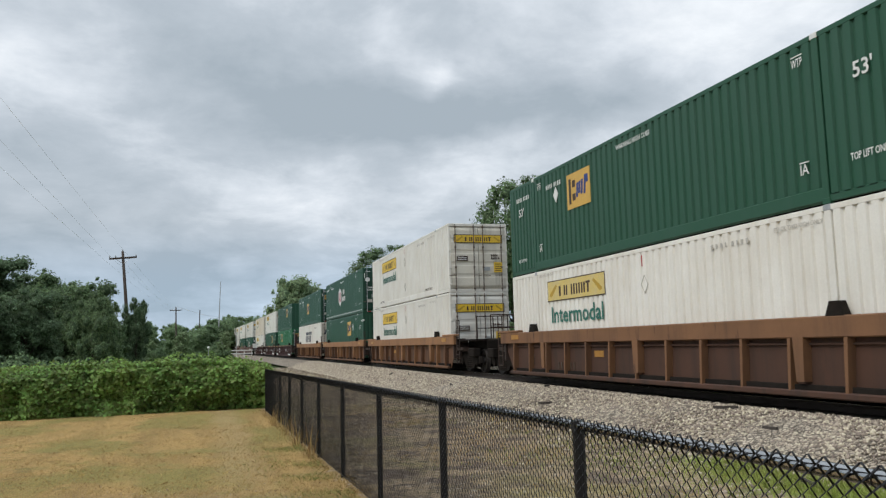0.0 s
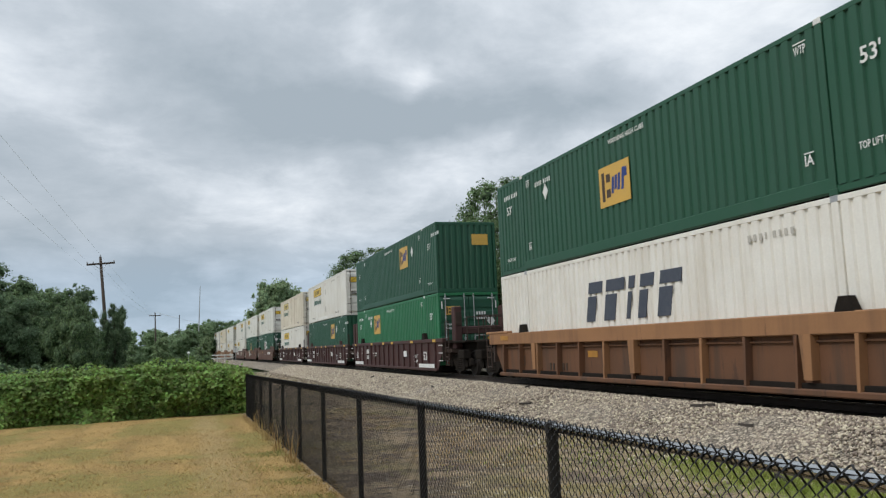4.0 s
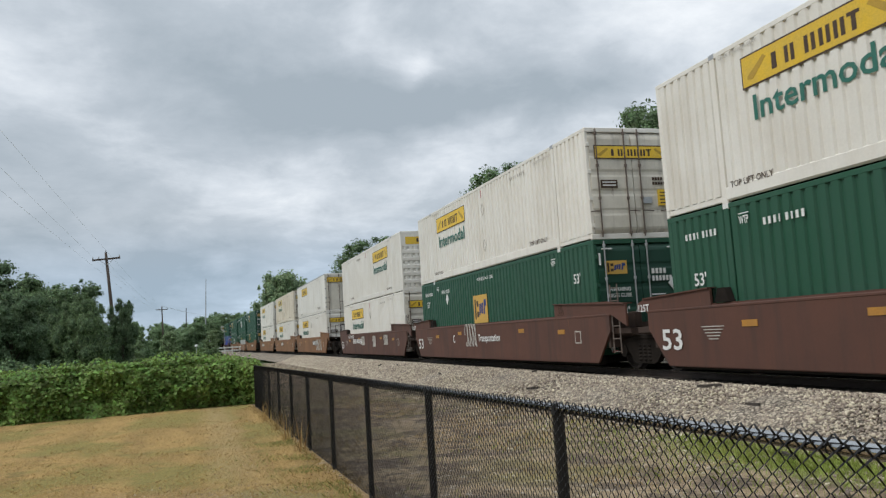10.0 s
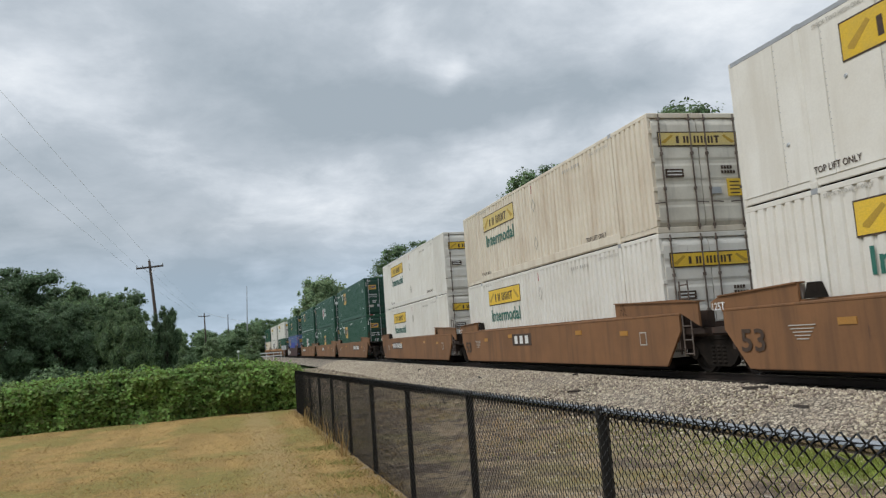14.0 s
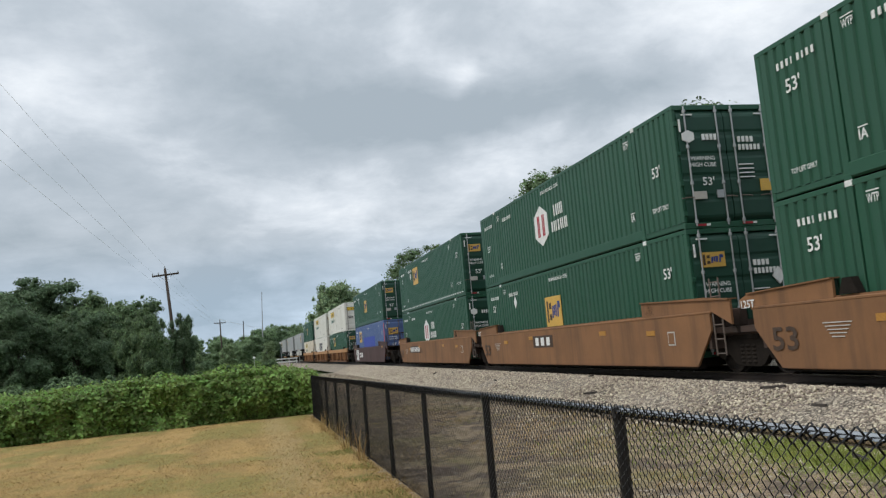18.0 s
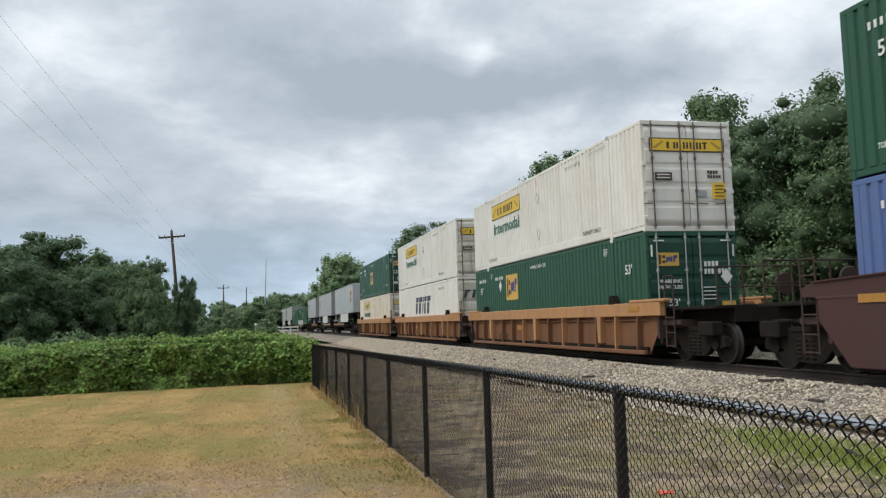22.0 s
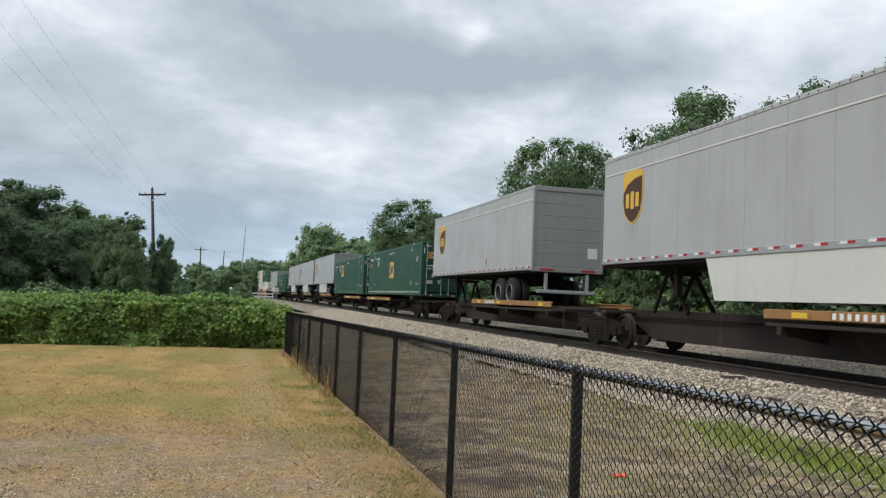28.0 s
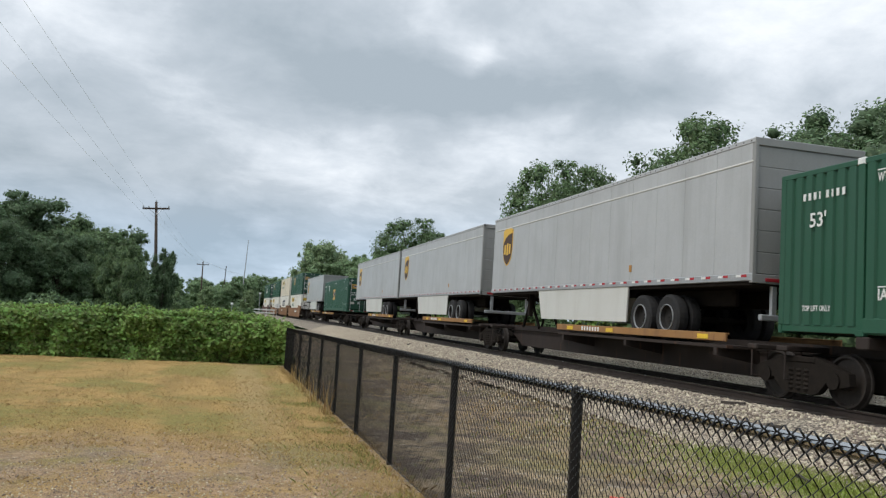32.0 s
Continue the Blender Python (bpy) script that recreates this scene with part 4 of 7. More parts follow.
def build_hedge():
    rng = np.random.default_rng(3)
    hedge = thing("hedge", "dense overgrown hedge of green vines with broad leaves", "hedge")
    # inner mass: a lumpy bank a little inside the leaves, darkened for the shade there
    xs = np.arange(-20, 2.01, 0.3)
    v, f = [], []
    for x in xs:
        ring = [(x, hedge_front(x, z) + 0.18, z) for z in (-0.35, 0.0, 0.35, 0.7)]
        top = hedge_top(x, 28.2) - 0.14
        ring += [(x, 28.25 + 0.085 * min(x, 0), top - 0.10), (x, 28.7, top)] + [(x, y, hedge_top(x, y) - 0.15) for y in (29.6, 30.8, 32.0)] + [(x, 32.6, -0.35)]
        v += ring
    n = 10
    f = [(i * n + k, (i + 1) * n + k, (i + 1) * n + k + 1, i * n + k + 1) for i in range(len(xs) - 1) for k in range(n - 1)]
    f += [tuple(range(n)), tuple(range((len(xs) - 1) * n, len(xs) * n))[::-1]]
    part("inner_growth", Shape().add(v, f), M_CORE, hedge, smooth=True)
    # leaves on the front, the top and the end by the fence
    pts, nrm = [], []
    for _ in range(72000):
        x, z = rng.uniform(-19.5, 2.0), rng.uniform(-0.33, 1.12)
        if z > hedge_top(x, 28.0) + 0.05:
            continue
        pts.append((x, hedge_front(x, z) - 0.05 + rng.normal() * 0.09, z))
        nrm.append((0, -0.8, 0.9))
    for _ in range(42000):
        x, y = rng.uniform(-19.5, 2.1), 27.8 + 4.6 * rng.random() ** 1.3
        y = max(y, hedge_front(x, 0.95))
        pts.append((x, y, hedge_top(x, y) + rng.normal() * 0.09 - 0.01))
        nrm.append((0, -0.25, 1))
    for _ in range(7000):
        y, z = rng.uniform(27.7, 32), rng.uniform(-0.33, 1.0)
        pts.append((2.05 + 0.25 * noise.noise((y * 0.9, z, 3)) + rng.normal() * 0.06, y, z))
        nrm.append((1, -0.2, 0.5))
    c, nn = np.array(pts), np.array(nrm, float)
    m = len(c)
    nn = nn / np.linalg.norm(nn, axis=1)[:, None] + 0.55 * rng.normal(size=(m, 3))
    nn /= np.linalg.norm(nn, axis=1)[:, None]
    t = np.cross(nn, rng.normal(size=(m, 3)))
    t /= np.linalg.norm(t, axis=1)[:, None]
    b = np.cross(nn, t)
    sz = (0.034 + 0.044 * rng.random(m))[:, None]
    vv = np.stack([c - t * sz, c - t * sz * 0.2 + b * sz * 0.85, c + t * sz * 1.2 - nn * sz * 0.25, c - t * sz * 0.2 - b * sz * 0.85], 1).reshape(-1, 3)
    ob = new("leaves", cloud_mesh("hedge_leaves", vv, np.arange(m * 4).reshape(-1, 4), M_LEAF_VINE))
    ob.parent = hedge
    tagged(ob, "broad bright green vine leaves", kind="stuff")
    # runners that stick out of the top
    sh = Shape()
    for _ in range(70):
        x = rng.uniform(-16, 1.7)
        p = Vector((x, 28.0 + rng.random(), hedge_top(x, 28.3) - 0.05))
        sh.tube([p, p + Vector((rng.normal() * 0.06, 0, 0.14)), p + Vector((rng.normal() * 0.12, rng.normal() * 0.1, 0.24))], [0.006, 0.004, 0.002], 4)
    tagged(part("runners", sh, M_LEAF_VINE, hedge), kind="stuff")


build_hedge()


def tree_proto(name, label, seed, tall, wide, lobes, leaves, size, material, base=0.25, upright=1.0):
    """A tree with its foot at the origin: tapered trunk, limbs, crown of leaf clumps."""
    rng = np.random.default_rng(seed)
    tree = thing(name, label, "tree", group="trees round the railway")
    cs, rs = [], []
    for i in range(lobes):
        h = base + (1 - base) * (i + 0.5) / lobes
        u = (h - base) / (1 - base)
        env = wide * 0.5 * math.sqrt(max(0.06, 1 - ((u - 0.42) / 0.62) ** 2))
        a = i * 2.4 + rng.normal() * 0.4
        d = env * (0.42 + 0.45 * rng.random())
        cs.append((math.cos(a) * d, math.sin(a) * d, tall * h * 0.93))
        rs.append(wide * (0.13 + 0.13 * rng.random()) * (1.0 if h < 0.85 else 0.8))
    cs, rs = np.array(cs), np.array(rs)
    # smaller clumps on the skin of each lobe
    sub = rng.normal(size=(lobes * 9, 3)) * np.array([1, 1, 0.8])
    sub /= np.linalg.norm(sub, axis=1)[:, None]
    k = np.repeat(np.arange(lobes), 9)
    c2, r2 = cs[k] + sub * rs[k][:, None] * (0.70 + 0.45 * rng.random((lobes * 9, 1))), rs[k] * (0.20 + 0.38 * rng.random(lobes * 9) ** 1.5)
    allc, allr = np.concatenate([cs, c2]), np.concatenate([rs * 0.85, r2])
    sh = Shape()
    top = tall * 0.72
    bend_x, bend_y = rng.normal() * 0.25, rng.normal() * 0.25
    r0 = 0.022 * tall + 0.05
    pts = [(bend_x * t * t, bend_y * t * t, top * t) for t in (0, 0.08, 0.3, 0.55, 0.8, 1.0)]
    sh.tube(pts, [r0 * 1.35, r0, r0 * 0.85, r0 * 0.6, r0 * 0.35, r0 * 0.15], 9)
    trunk = part("trunk", sh, M_BARK, tree, smooth=True)
    limbs = Shape()
    for c in cs:
        t = min(0.9, max(0.2, c[2] / tall * 0.75))
        p0 = Vector((bend_x * t * t, bend_y * t * t, top * t))
        p1 = Vector(c)
        m = p0.lerp(p1, 0.55) + Vector((0, 0, -0.05 * tall * rng.random()))
        limbs.tube([p0, m, p1], [r0 * 0.34, r0 * 0.2, r0 * 0.06], 5)
    tagged(part("branchwork", limbs, M_BARK, trunk), kind="stuff")
    v, f = leaf_cloud(rng, allc, allr, leaves, size, 0.80, 0.55 if base > 0.3 else 0.68)
    crown = new("crown", cloud_mesh("crown", v, f, material))
    crown.parent = tree
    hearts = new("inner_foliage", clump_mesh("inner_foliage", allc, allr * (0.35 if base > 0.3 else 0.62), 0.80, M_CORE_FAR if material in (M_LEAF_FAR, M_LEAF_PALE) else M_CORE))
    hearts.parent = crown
    tree["made"] = 1
    return tree


PROTO = {}


def plant(kind, x, y, scale=1.0, turn=0.0, z=None, wide=1.0):
    spec = TREES[kind]
    z = ground_z(x, y) - 0.05 if z is None else z
    if kind not in PROTO:
        PROTO[kind] = tree_proto(*spec)
        ob = PROTO[kind]
    else:
        ob = copy_thing(PROTO[kind], pose(0, 0, 0))
    ob.matrix_basis = pose(x, y, z, 0, 0, turn) @ Matrix.Diagonal((scale * wide, scale * wide, scale, 1))
    return ob


TREES = {
    "near_dark": ("broadleaf_tree", "tall dark green broadleaf tree with a dense crown", 31, 12.0, 9.5, 30, 60000, 0.085, M_LEAF_DARK, 0.05),
    "near_mid": ("broadleaf_tree", "green broadleaf tree with a rounded, dense crown", 32, 10.0, 9.0, 28, 56000, 0.082, M_LEAF_MID, 0.05),
    "dark": ("broadleaf_tree", "tall dark green broadleaf tree with a dense crown", 21, 12.0, 9.5, 20, 36000, 0.125, M_LEAF_DARK, 0.06),
    "mid": ("broadleaf_tree", "green broadleaf tree with a rounded crown", 22, 10.0, 9.0, 18, 34000, 0.118, M_LEAF_MID, 0.05),
    "round": ("broadleaf_tree", "round light green broadleaf tree at the edge of the woods", 33, 9.0, 8.4, 20, 30000, 0.11, M_LEAF_ROUND, 0.05),
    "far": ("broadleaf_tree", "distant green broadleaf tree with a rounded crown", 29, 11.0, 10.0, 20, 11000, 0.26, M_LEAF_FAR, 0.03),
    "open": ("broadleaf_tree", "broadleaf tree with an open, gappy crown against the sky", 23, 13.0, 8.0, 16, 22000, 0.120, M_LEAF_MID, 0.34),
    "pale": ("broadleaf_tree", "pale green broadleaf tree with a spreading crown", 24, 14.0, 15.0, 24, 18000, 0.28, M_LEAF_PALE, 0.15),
    "bush": ("bush", "rounded green bush of many small leaves", 25, 3.0, 4.2, 14, 4200, 0.12, M_LEAF_MID, 0.02),
    "shade": ("bush", "dark green undergrowth below the trees", 28, 3.0, 4.5, 14, 4200, 0.12, M_LEAF_DARK, 0.02),
    "brush": ("bush", "low tangle of pale green undergrowth", 26, 2.2, 4.5, 13, 3600, 0.12, M_LEAF_VINE, 0.02),
    "thin": ("broadleaf_tree", "slender pale green tree at the edge of the woods", 27, 9.0, 5.0, 16, 7000, 0.17, M_LEAF_PALE, 0.10),
}


def build_trees():
    r = random.Random(4)
    # woods across the lawn
    for k, x, y, s, t, w in (("dark", -14.6, 60, 0.73, 10, 1.05), ("dark", -12.0, 63, 0.63, 80, 1.0), ("mid", -10.2, 64, 0.78, 30, 1.0), ("mid", -7.9, 62, 0.70, 140, 0.92),
                             ("dark", -5.1, 66, 0.50, 60, 0.45), ("round", -6.1, 50, 0.58, 200, 0.62), ("dark", -18.0, 61, 0.68, 220, 1.1), ("dark", -22.5, 62, 0.80, 110, 1.1),
                             ("mid", -28, 60, 1.0, 20, 1.0), ("dark", -13.5, 53, 0.52, 300, 0.9), ("mid", -18, 53, 0.62, 270, 1.0), ("dark", -34, 64, 1.0, 40, 1.1), ("dark", -10.6, 55, 0.50, 20, 0.9),
                             ("dark", -16.2, 55, 0.62, 75, 0.9), ("mid", -11.5, 58, 0.66, 250, 0.9)):
        plant(k, x, y, s, t, wide=w)
    for i in range(13):
        plant(r.choice(("shade", "bush", "bush")), -22 + i * 1.22 + r.uniform(-0.5, 0.5), 40 + r.uniform(0, 12), r.uniform(0.45, 0.75), r.uniform(0, 360))
    # low growth towards the crossing
    for i in range(44):
        y = 36 + 3.6 * i
        plant(r.choice(("brush", "brush", "brush", "bush")), r.uniform(-6, 0.2) + 0.03 * (y - 30), y, r.uniform(0.35, 0.7), r.uniform(0, 360))
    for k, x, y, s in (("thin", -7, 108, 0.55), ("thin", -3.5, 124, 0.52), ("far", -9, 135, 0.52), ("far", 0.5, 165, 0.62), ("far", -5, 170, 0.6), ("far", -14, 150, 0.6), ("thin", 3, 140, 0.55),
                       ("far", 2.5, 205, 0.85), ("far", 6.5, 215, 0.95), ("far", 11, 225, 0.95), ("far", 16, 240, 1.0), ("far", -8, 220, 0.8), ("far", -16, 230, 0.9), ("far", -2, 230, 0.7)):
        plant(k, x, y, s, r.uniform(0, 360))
    # woods behind the track, nearest first
    for k, x, y, s, w in (("near_mid", 22.5, 10, 0.82, 1.2), ("near_dark", 24, 15, 0.78, 1.2), ("near_dark", 22.5, 20.5, 0.85, 1.1), ("near_mid", 23, 25, 1.0, 1.0), ("near_dark", 22.5, 29, 0.85, 1.0),
                          ("open", 22.8, 36.5, 1.00, 0.95), ("near_dark", 25, 32, 0.86, 0.9), ("near_mid", 23, 40.5, 1.0, 0.7), ("dark", 27, 44, 0.72, 0.9), ("open", 22.5, 50.0, 0.99, 0.7), ("open", 22.5, 55, 1.08, 0.8),
                          ):
        plant(k, x, y, s, r.uniform(0, 360), wide=w)
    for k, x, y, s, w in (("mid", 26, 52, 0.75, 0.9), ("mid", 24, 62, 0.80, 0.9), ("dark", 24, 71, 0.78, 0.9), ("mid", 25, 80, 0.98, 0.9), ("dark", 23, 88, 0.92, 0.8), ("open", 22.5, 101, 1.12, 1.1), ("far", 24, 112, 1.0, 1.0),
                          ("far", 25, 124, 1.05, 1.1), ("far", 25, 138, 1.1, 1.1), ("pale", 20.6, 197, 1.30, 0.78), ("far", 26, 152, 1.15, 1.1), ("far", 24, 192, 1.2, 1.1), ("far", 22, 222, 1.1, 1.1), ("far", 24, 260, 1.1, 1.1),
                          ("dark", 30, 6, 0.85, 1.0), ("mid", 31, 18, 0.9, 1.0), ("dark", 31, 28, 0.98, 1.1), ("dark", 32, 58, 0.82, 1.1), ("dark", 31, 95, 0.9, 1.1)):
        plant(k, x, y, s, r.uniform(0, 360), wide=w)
    for i in range(40):
        y = 6 + 3.4 * i + r.uniform(-1, 1)
        plant(r.choice(("bush", "brush", "bush")), 19.6 + r.uniform(0, 3.0), y, r.uniform(0.6, 1.25), r.uniform(0, 360))


build_trees()


# ---- poles, wires, mast, crossing ----
def utility_pole(x, y, top, lean):
    pole = thing("utility_pole", "weathered wooden utility pole with one crossarm", "utility pole", group="poles along the road")
    foot = ground_z(x, y) - 0.3
    h = top - foot
    part("shaft", Shape().tube([(0, 0, 0), (0, 0, h * 0.5), (0, 0, h)], [0.17, 0.14, 0.10], 12), M_POLE, pole, smooth=True)
    arm = part("crossarm", Shape().box(-1.05, 1.05, -0.16, -0.05, h - 0.62, h - 0.48), M_POLE, pole)
    for a in (-1.0, -0.55, 0.0, 1.0):
        z = h - 0.48 if a else h
        part("insulator", Shape().lathe([(z - 0.01, 0.03), (z + 0.05, 0.045), (z + 0.10, 0.05), (z + 0.17, 0.03), (z + 0.2, 0.02)], (a, -0.1 if a else 0, 0), 2, 10), M_METAL, arm if a else pole)
    for sgn in (-1, 1):
        part("brace", Shape().tube([(sgn * 0.02, -0.12, h - 1.05), (sgn * 0.52, -0.12, h - 0.6)], 0.018, 5), M_METAL, arm)
    pole.matrix_basis = pose(x, y, foot, 0, lean, 0)
    return pole


def wire(points, sag, name="power_line", thick=0.006):
    pts = []
    for a, b in zip(points, points[1:]):
        a, b = Vector(a), Vector(b)
        for i in range(25):
            t = i / 24
            pts.append(a.lerp(b, t) - Vector((0, 0, sag * 4 * t * (1 - t))))
    ob = part(name, Shape().tube(pts, thick, 4), M_WIRE)
    tagged(ob, "thin dark overhead wire strung between poles", "power line", group="overhead wires")


def build_poles():
    utility_pole(-5.72, 69.7, 9.75, -4.5)
    utility_pole(-5.2, 157, 9.5, -1.0)
    utility_pole(-9.9, -32, 14.9, 0)
    for a, b, dz in (((-9.9, -32, 14.9), (-6.45, 69.7, 9.8), 0.05), ((-10.9, -32, 14.4), (-7.4, 69.7, 9.25), -0.4), ((-9.6, -32, 11.0), (-6.35, 69.7, 7.6), -0.9)):
        wire([a, b], 0.12)
        wire([b, (-5.3, 157, 9.5 + dz)], 0.4)
    wire([(-5.3, 157, 9.6), (20, 330, 11.0)], 0.8, thick=0.03)
    wire([(-6.4, 69.7, 8.9), (-5.3, 157, 8.7)], 0.5)
    mast = thing("radio_mast", "tall thin steel mast beyond the crossing", "mast")
    part("shaft", Shape().tube([(0, 0, 0), (0, 0, 9), (0, 0, 18.2)], [0.16, 0.13, 0.07], 8), M_METAL, mast)
    part("collar", Shape().lathe([(8.9, 0.18), (9.2, 0.18)], (0, 0, 0), 2, 10), M_METAL, mast)
    mast.matrix_basis = pose(2.6, 200, ground_z(3, 200) - 0.2, 0, 2.0, 0)
    slim = thing("slim_pole", "slim wooden pole beyond the vines", "pole")
    part("shaft", Shape().tube([(0, 0, 0), (0, 0, 10.0)], [0.12, 0.08], 8), M_POLE, slim)
    slim.matrix_basis = pose(-1.5, 172, -0.3, 0, 1.5, 0)
    for x, y, h in ((1.8, 176, 5.6), (3.3, 182, 4.6), (7.0, 200, 5.4)):
        p = thing("signal_post", "pale metal post beside the level crossing", "post", group="posts at the crossing")
        part("shaft", Shape().tube([(0, 0, 0), (0, 0, h)], [0.09, 0.07], 8), M_METAL, p)
        part("head", Shape().box(-0.28, 0.28, -0.10, 0.10, h - 0.25, h + 0.15, 0.03), M_MARK, p)
        p.matrix_basis = pose(x, y, -0.3)
    # white barrier of posts and boards beside the crossing
    bar = thing("crossing_barrier", "white post and board barrier beside the track", "barrier")
    for i in range(4):
        part("post", Shape().box(-2.1 + i * 1.3, -1.96 + i * 1.3, -0.07, 0.07, 0, 1.35), M_MARK, bar)
    for z in (0.55, 1.1):
        part("board", Shape().box(-2.2, 2.1, -0.11, -0.07, z, z + 0.22), M_MARK, bar)
    bar.matrix_basis = pose(6.0, 150, 0.1)
    sign = thing("track_sign", "small white square sign on a post beside the track", "sign")
    part("post", Shape().tube([(0, 0, 0), (0, 0, 2.4)], 0.04, 8), M_METAL, sign)
    part("plate", Shape().box(-0.38, 0.38, -0.03, -0.005, 1.7, 2.4, 0.02), M_MARK, sign)
    sign.matrix_basis = pose(7.6, 135, 0.0)
    globe = thing("round_lamp", "small white globe lamp on a short post", "lamp")
    part("post", Shape().tube([(0, 0, 0), (0, 0, 1.9)], 0.04, 8), M_METAL, globe)
    part("globe", Shape().lathe([(1.88, 0.05), (1.95, 0.17), (2.08, 0.21), (2.2, 0.17), (2.28, 0.05)], (0, 0, 0), 2, 14), M_MARK, globe, smooth=True)
    globe.matrix_basis = pose(0.35, 120, -0.2)


build_poles()

# ---- the train: loads ----
BOX_L, BOX_W, BOX_H = 16.15, 2.59, 2.90
POST_Y = 6.09


def ribbed(sh, x, y0, y1, z0, z1, out, pitch=0.279, depth=0.040):
    """A steel sheet with upright corrugations; out: the side (-1 or 1) that it bulges to."""
    n = max(1, round((y1 - y0) / pitch))
    p = (y1 - y0) / n
    line = [(y0, 0.0)]
    for i in range(n):
        a = y0 + i * p
        line += [(a + p * 0.12, 0.0), (a + p * 0.22, 1.0), (a + p * 0.78, 1.0), (a + p * 0.88, 0.0)]
    line.append((y1, 0.0))
    v, f = [], []
    for y, d in line:
        xx = x - out * depth * (1 - d)
        v += [(xx, y, z0), (xx, y, z1)]
    for i in range(len(line) - 1):
        q = (2 * i, 2 * i + 2, 2 * i + 3, 2 * i + 1)
        f.append(q if out > 0 else q[::-1])
    return sh.add(v, f)


FACE = [-1]  # the side that carries the marks


def decal(parent, name, outline, y, z, material, side, out=0.006, label=""):
    """A thin plate on a container's side (outline in metres: along towards the right as one looks at it, up)."""
    side = side if side == "end" else FACE[0]
    if side == "end":
        sh = Shape().prism([(a + y, b + z) for a, b in outline], 1, -BOX_L / 2 - 0.045 - out, -BOX_L / 2 - 0.040)
    elif side < 0:
        sh = Shape().prism([(-a + y, b + z) for a, b in outline], 0, -BOX_W / 2 - out, -BOX_W / 2 + 0.001)
    else:
        sh = Shape().prism([(a + y, b + z) for a, b in outline], 0, BOX_W / 2 - 0.001, BOX_W / 2 + out)
    return part(name, sh, material, parent, label)


def rect(w, h, cx=0.0, cy=0.0):
    return [(cx - w / 2, cy - h / 2), (cx + w / 2, cy - h / 2), (cx + w / 2, cy + h / 2), (cx - w / 2, cy + h / 2)]


def slant(w, h, cx, cy, lean=0.2):
    d = h * lean
    return [(cx - w / 2 - d / 2, cy - h / 2), (cx + w / 2 - d / 2, cy - h / 2), (cx + w / 2 + d / 2, cy + h / 2), (cx - w / 2 + d / 2, cy + h / 2)]


def words(parent, text, y, z, h, w, material, side=-1, out=0.010):
    ob = part("lettering", lettering(text, h, w, material, "y" if side == "end" else "x"), material, parent)
    if side == "end":
        ob.location = (y, -BOX_L / 2 - 0.045 - out, z)
    else:
        ob.location = (FACE[0] * (BOX_W / 2 + out), y, z)
        ob.rotation_euler = (0, 0, math.pi if FACE[0] > 0 else 0)
    return ob


def bars(parent, y, z, spans, h, material, side=-1, out=0.010, lean=0.0):
    """A row of plain bars in the place of writing; spans: (start, width) from the left."""
    sh = Shape()
    for a, w in spans:
        o = slant(w, h, a + w / 2, 0, lean)
        if side == "end":
            sh.prism([(p + y, q + z) for p, q in o], 1, -BOX_L / 2 - 0.045 - out, -BOX_L / 2 - 0.040)
        elif FACE[0] < 0:
            sh.prism([(-p + y, q + z) for p, q in o], 0, -BOX_W / 2 - out, -BOX_W / 2 + 0.001)
        else:
            sh.prism([(p + y, q + z) for p, q in o], 0, BOX_W / 2 - 0.001, BOX_W / 2 + out)
    return tagged(part("marking", sh, material, parent), kind="stuff")


CODE = [(0, 0.10), (0.14, 0.10), (0.28, 0.10), (0.42, 0.05), (0.60, 0.10), (0.74, 0.06), (0.86, 0.10), (1.0, 0.10)]


def yellow_panel(box, y, z, w, h, side, faded=False):
    """Long yellow plate with a dark outline, a dark scroll at each end and a row of dark bars."""
    edge = decal(box, "panel_edge", rect(w, h), y, z, M_INK, side, 0.006)
    decal(edge, "panel", rect(w - 0.06, h - 0.06), y, z, M_FADED if faded else M_YELLOW, side, 0.010)
    u = w / 10.0
    spans = [(-2.75 * u, 0.34 * u), (-1.85 * u, 0.24 * u), (-1.45 * u, 0.24 * u), (-0.55 * u, 0.24 * u), (-0.12 * u, 0.24 * u), (0.35 * u, 0.24 * u), (0.78 * u, 0.24 * u), (1.22 * u, 0.24 * u), (1.62 * u, 0.24 * u), (2.22 * u, 0.26 * u)]
    bars(edge, y, z - h * 0.04, spans, h * 0.48, M_INK, side, 0.014)
    bars(edge, y, z + h * 0.17, [(2.0 * u, 0.70 * u)], h * 0.10, M_INK, side, 0.014)
    for flip in (-1, 1):
        ribbon = [(flip * 3.3 * u, 0.30 * h), (flip * 4.55 * u, -0.16 * h), (flip * 4.55 * u, -0.24 * h), (flip * 4.2 * u, -0.30 * h), (flip * 3.1 * u, 0.20 * h)]
        decal(edge, "scroll", ribbon[::flip], y, z, M_SCROLL, side, 0.013)


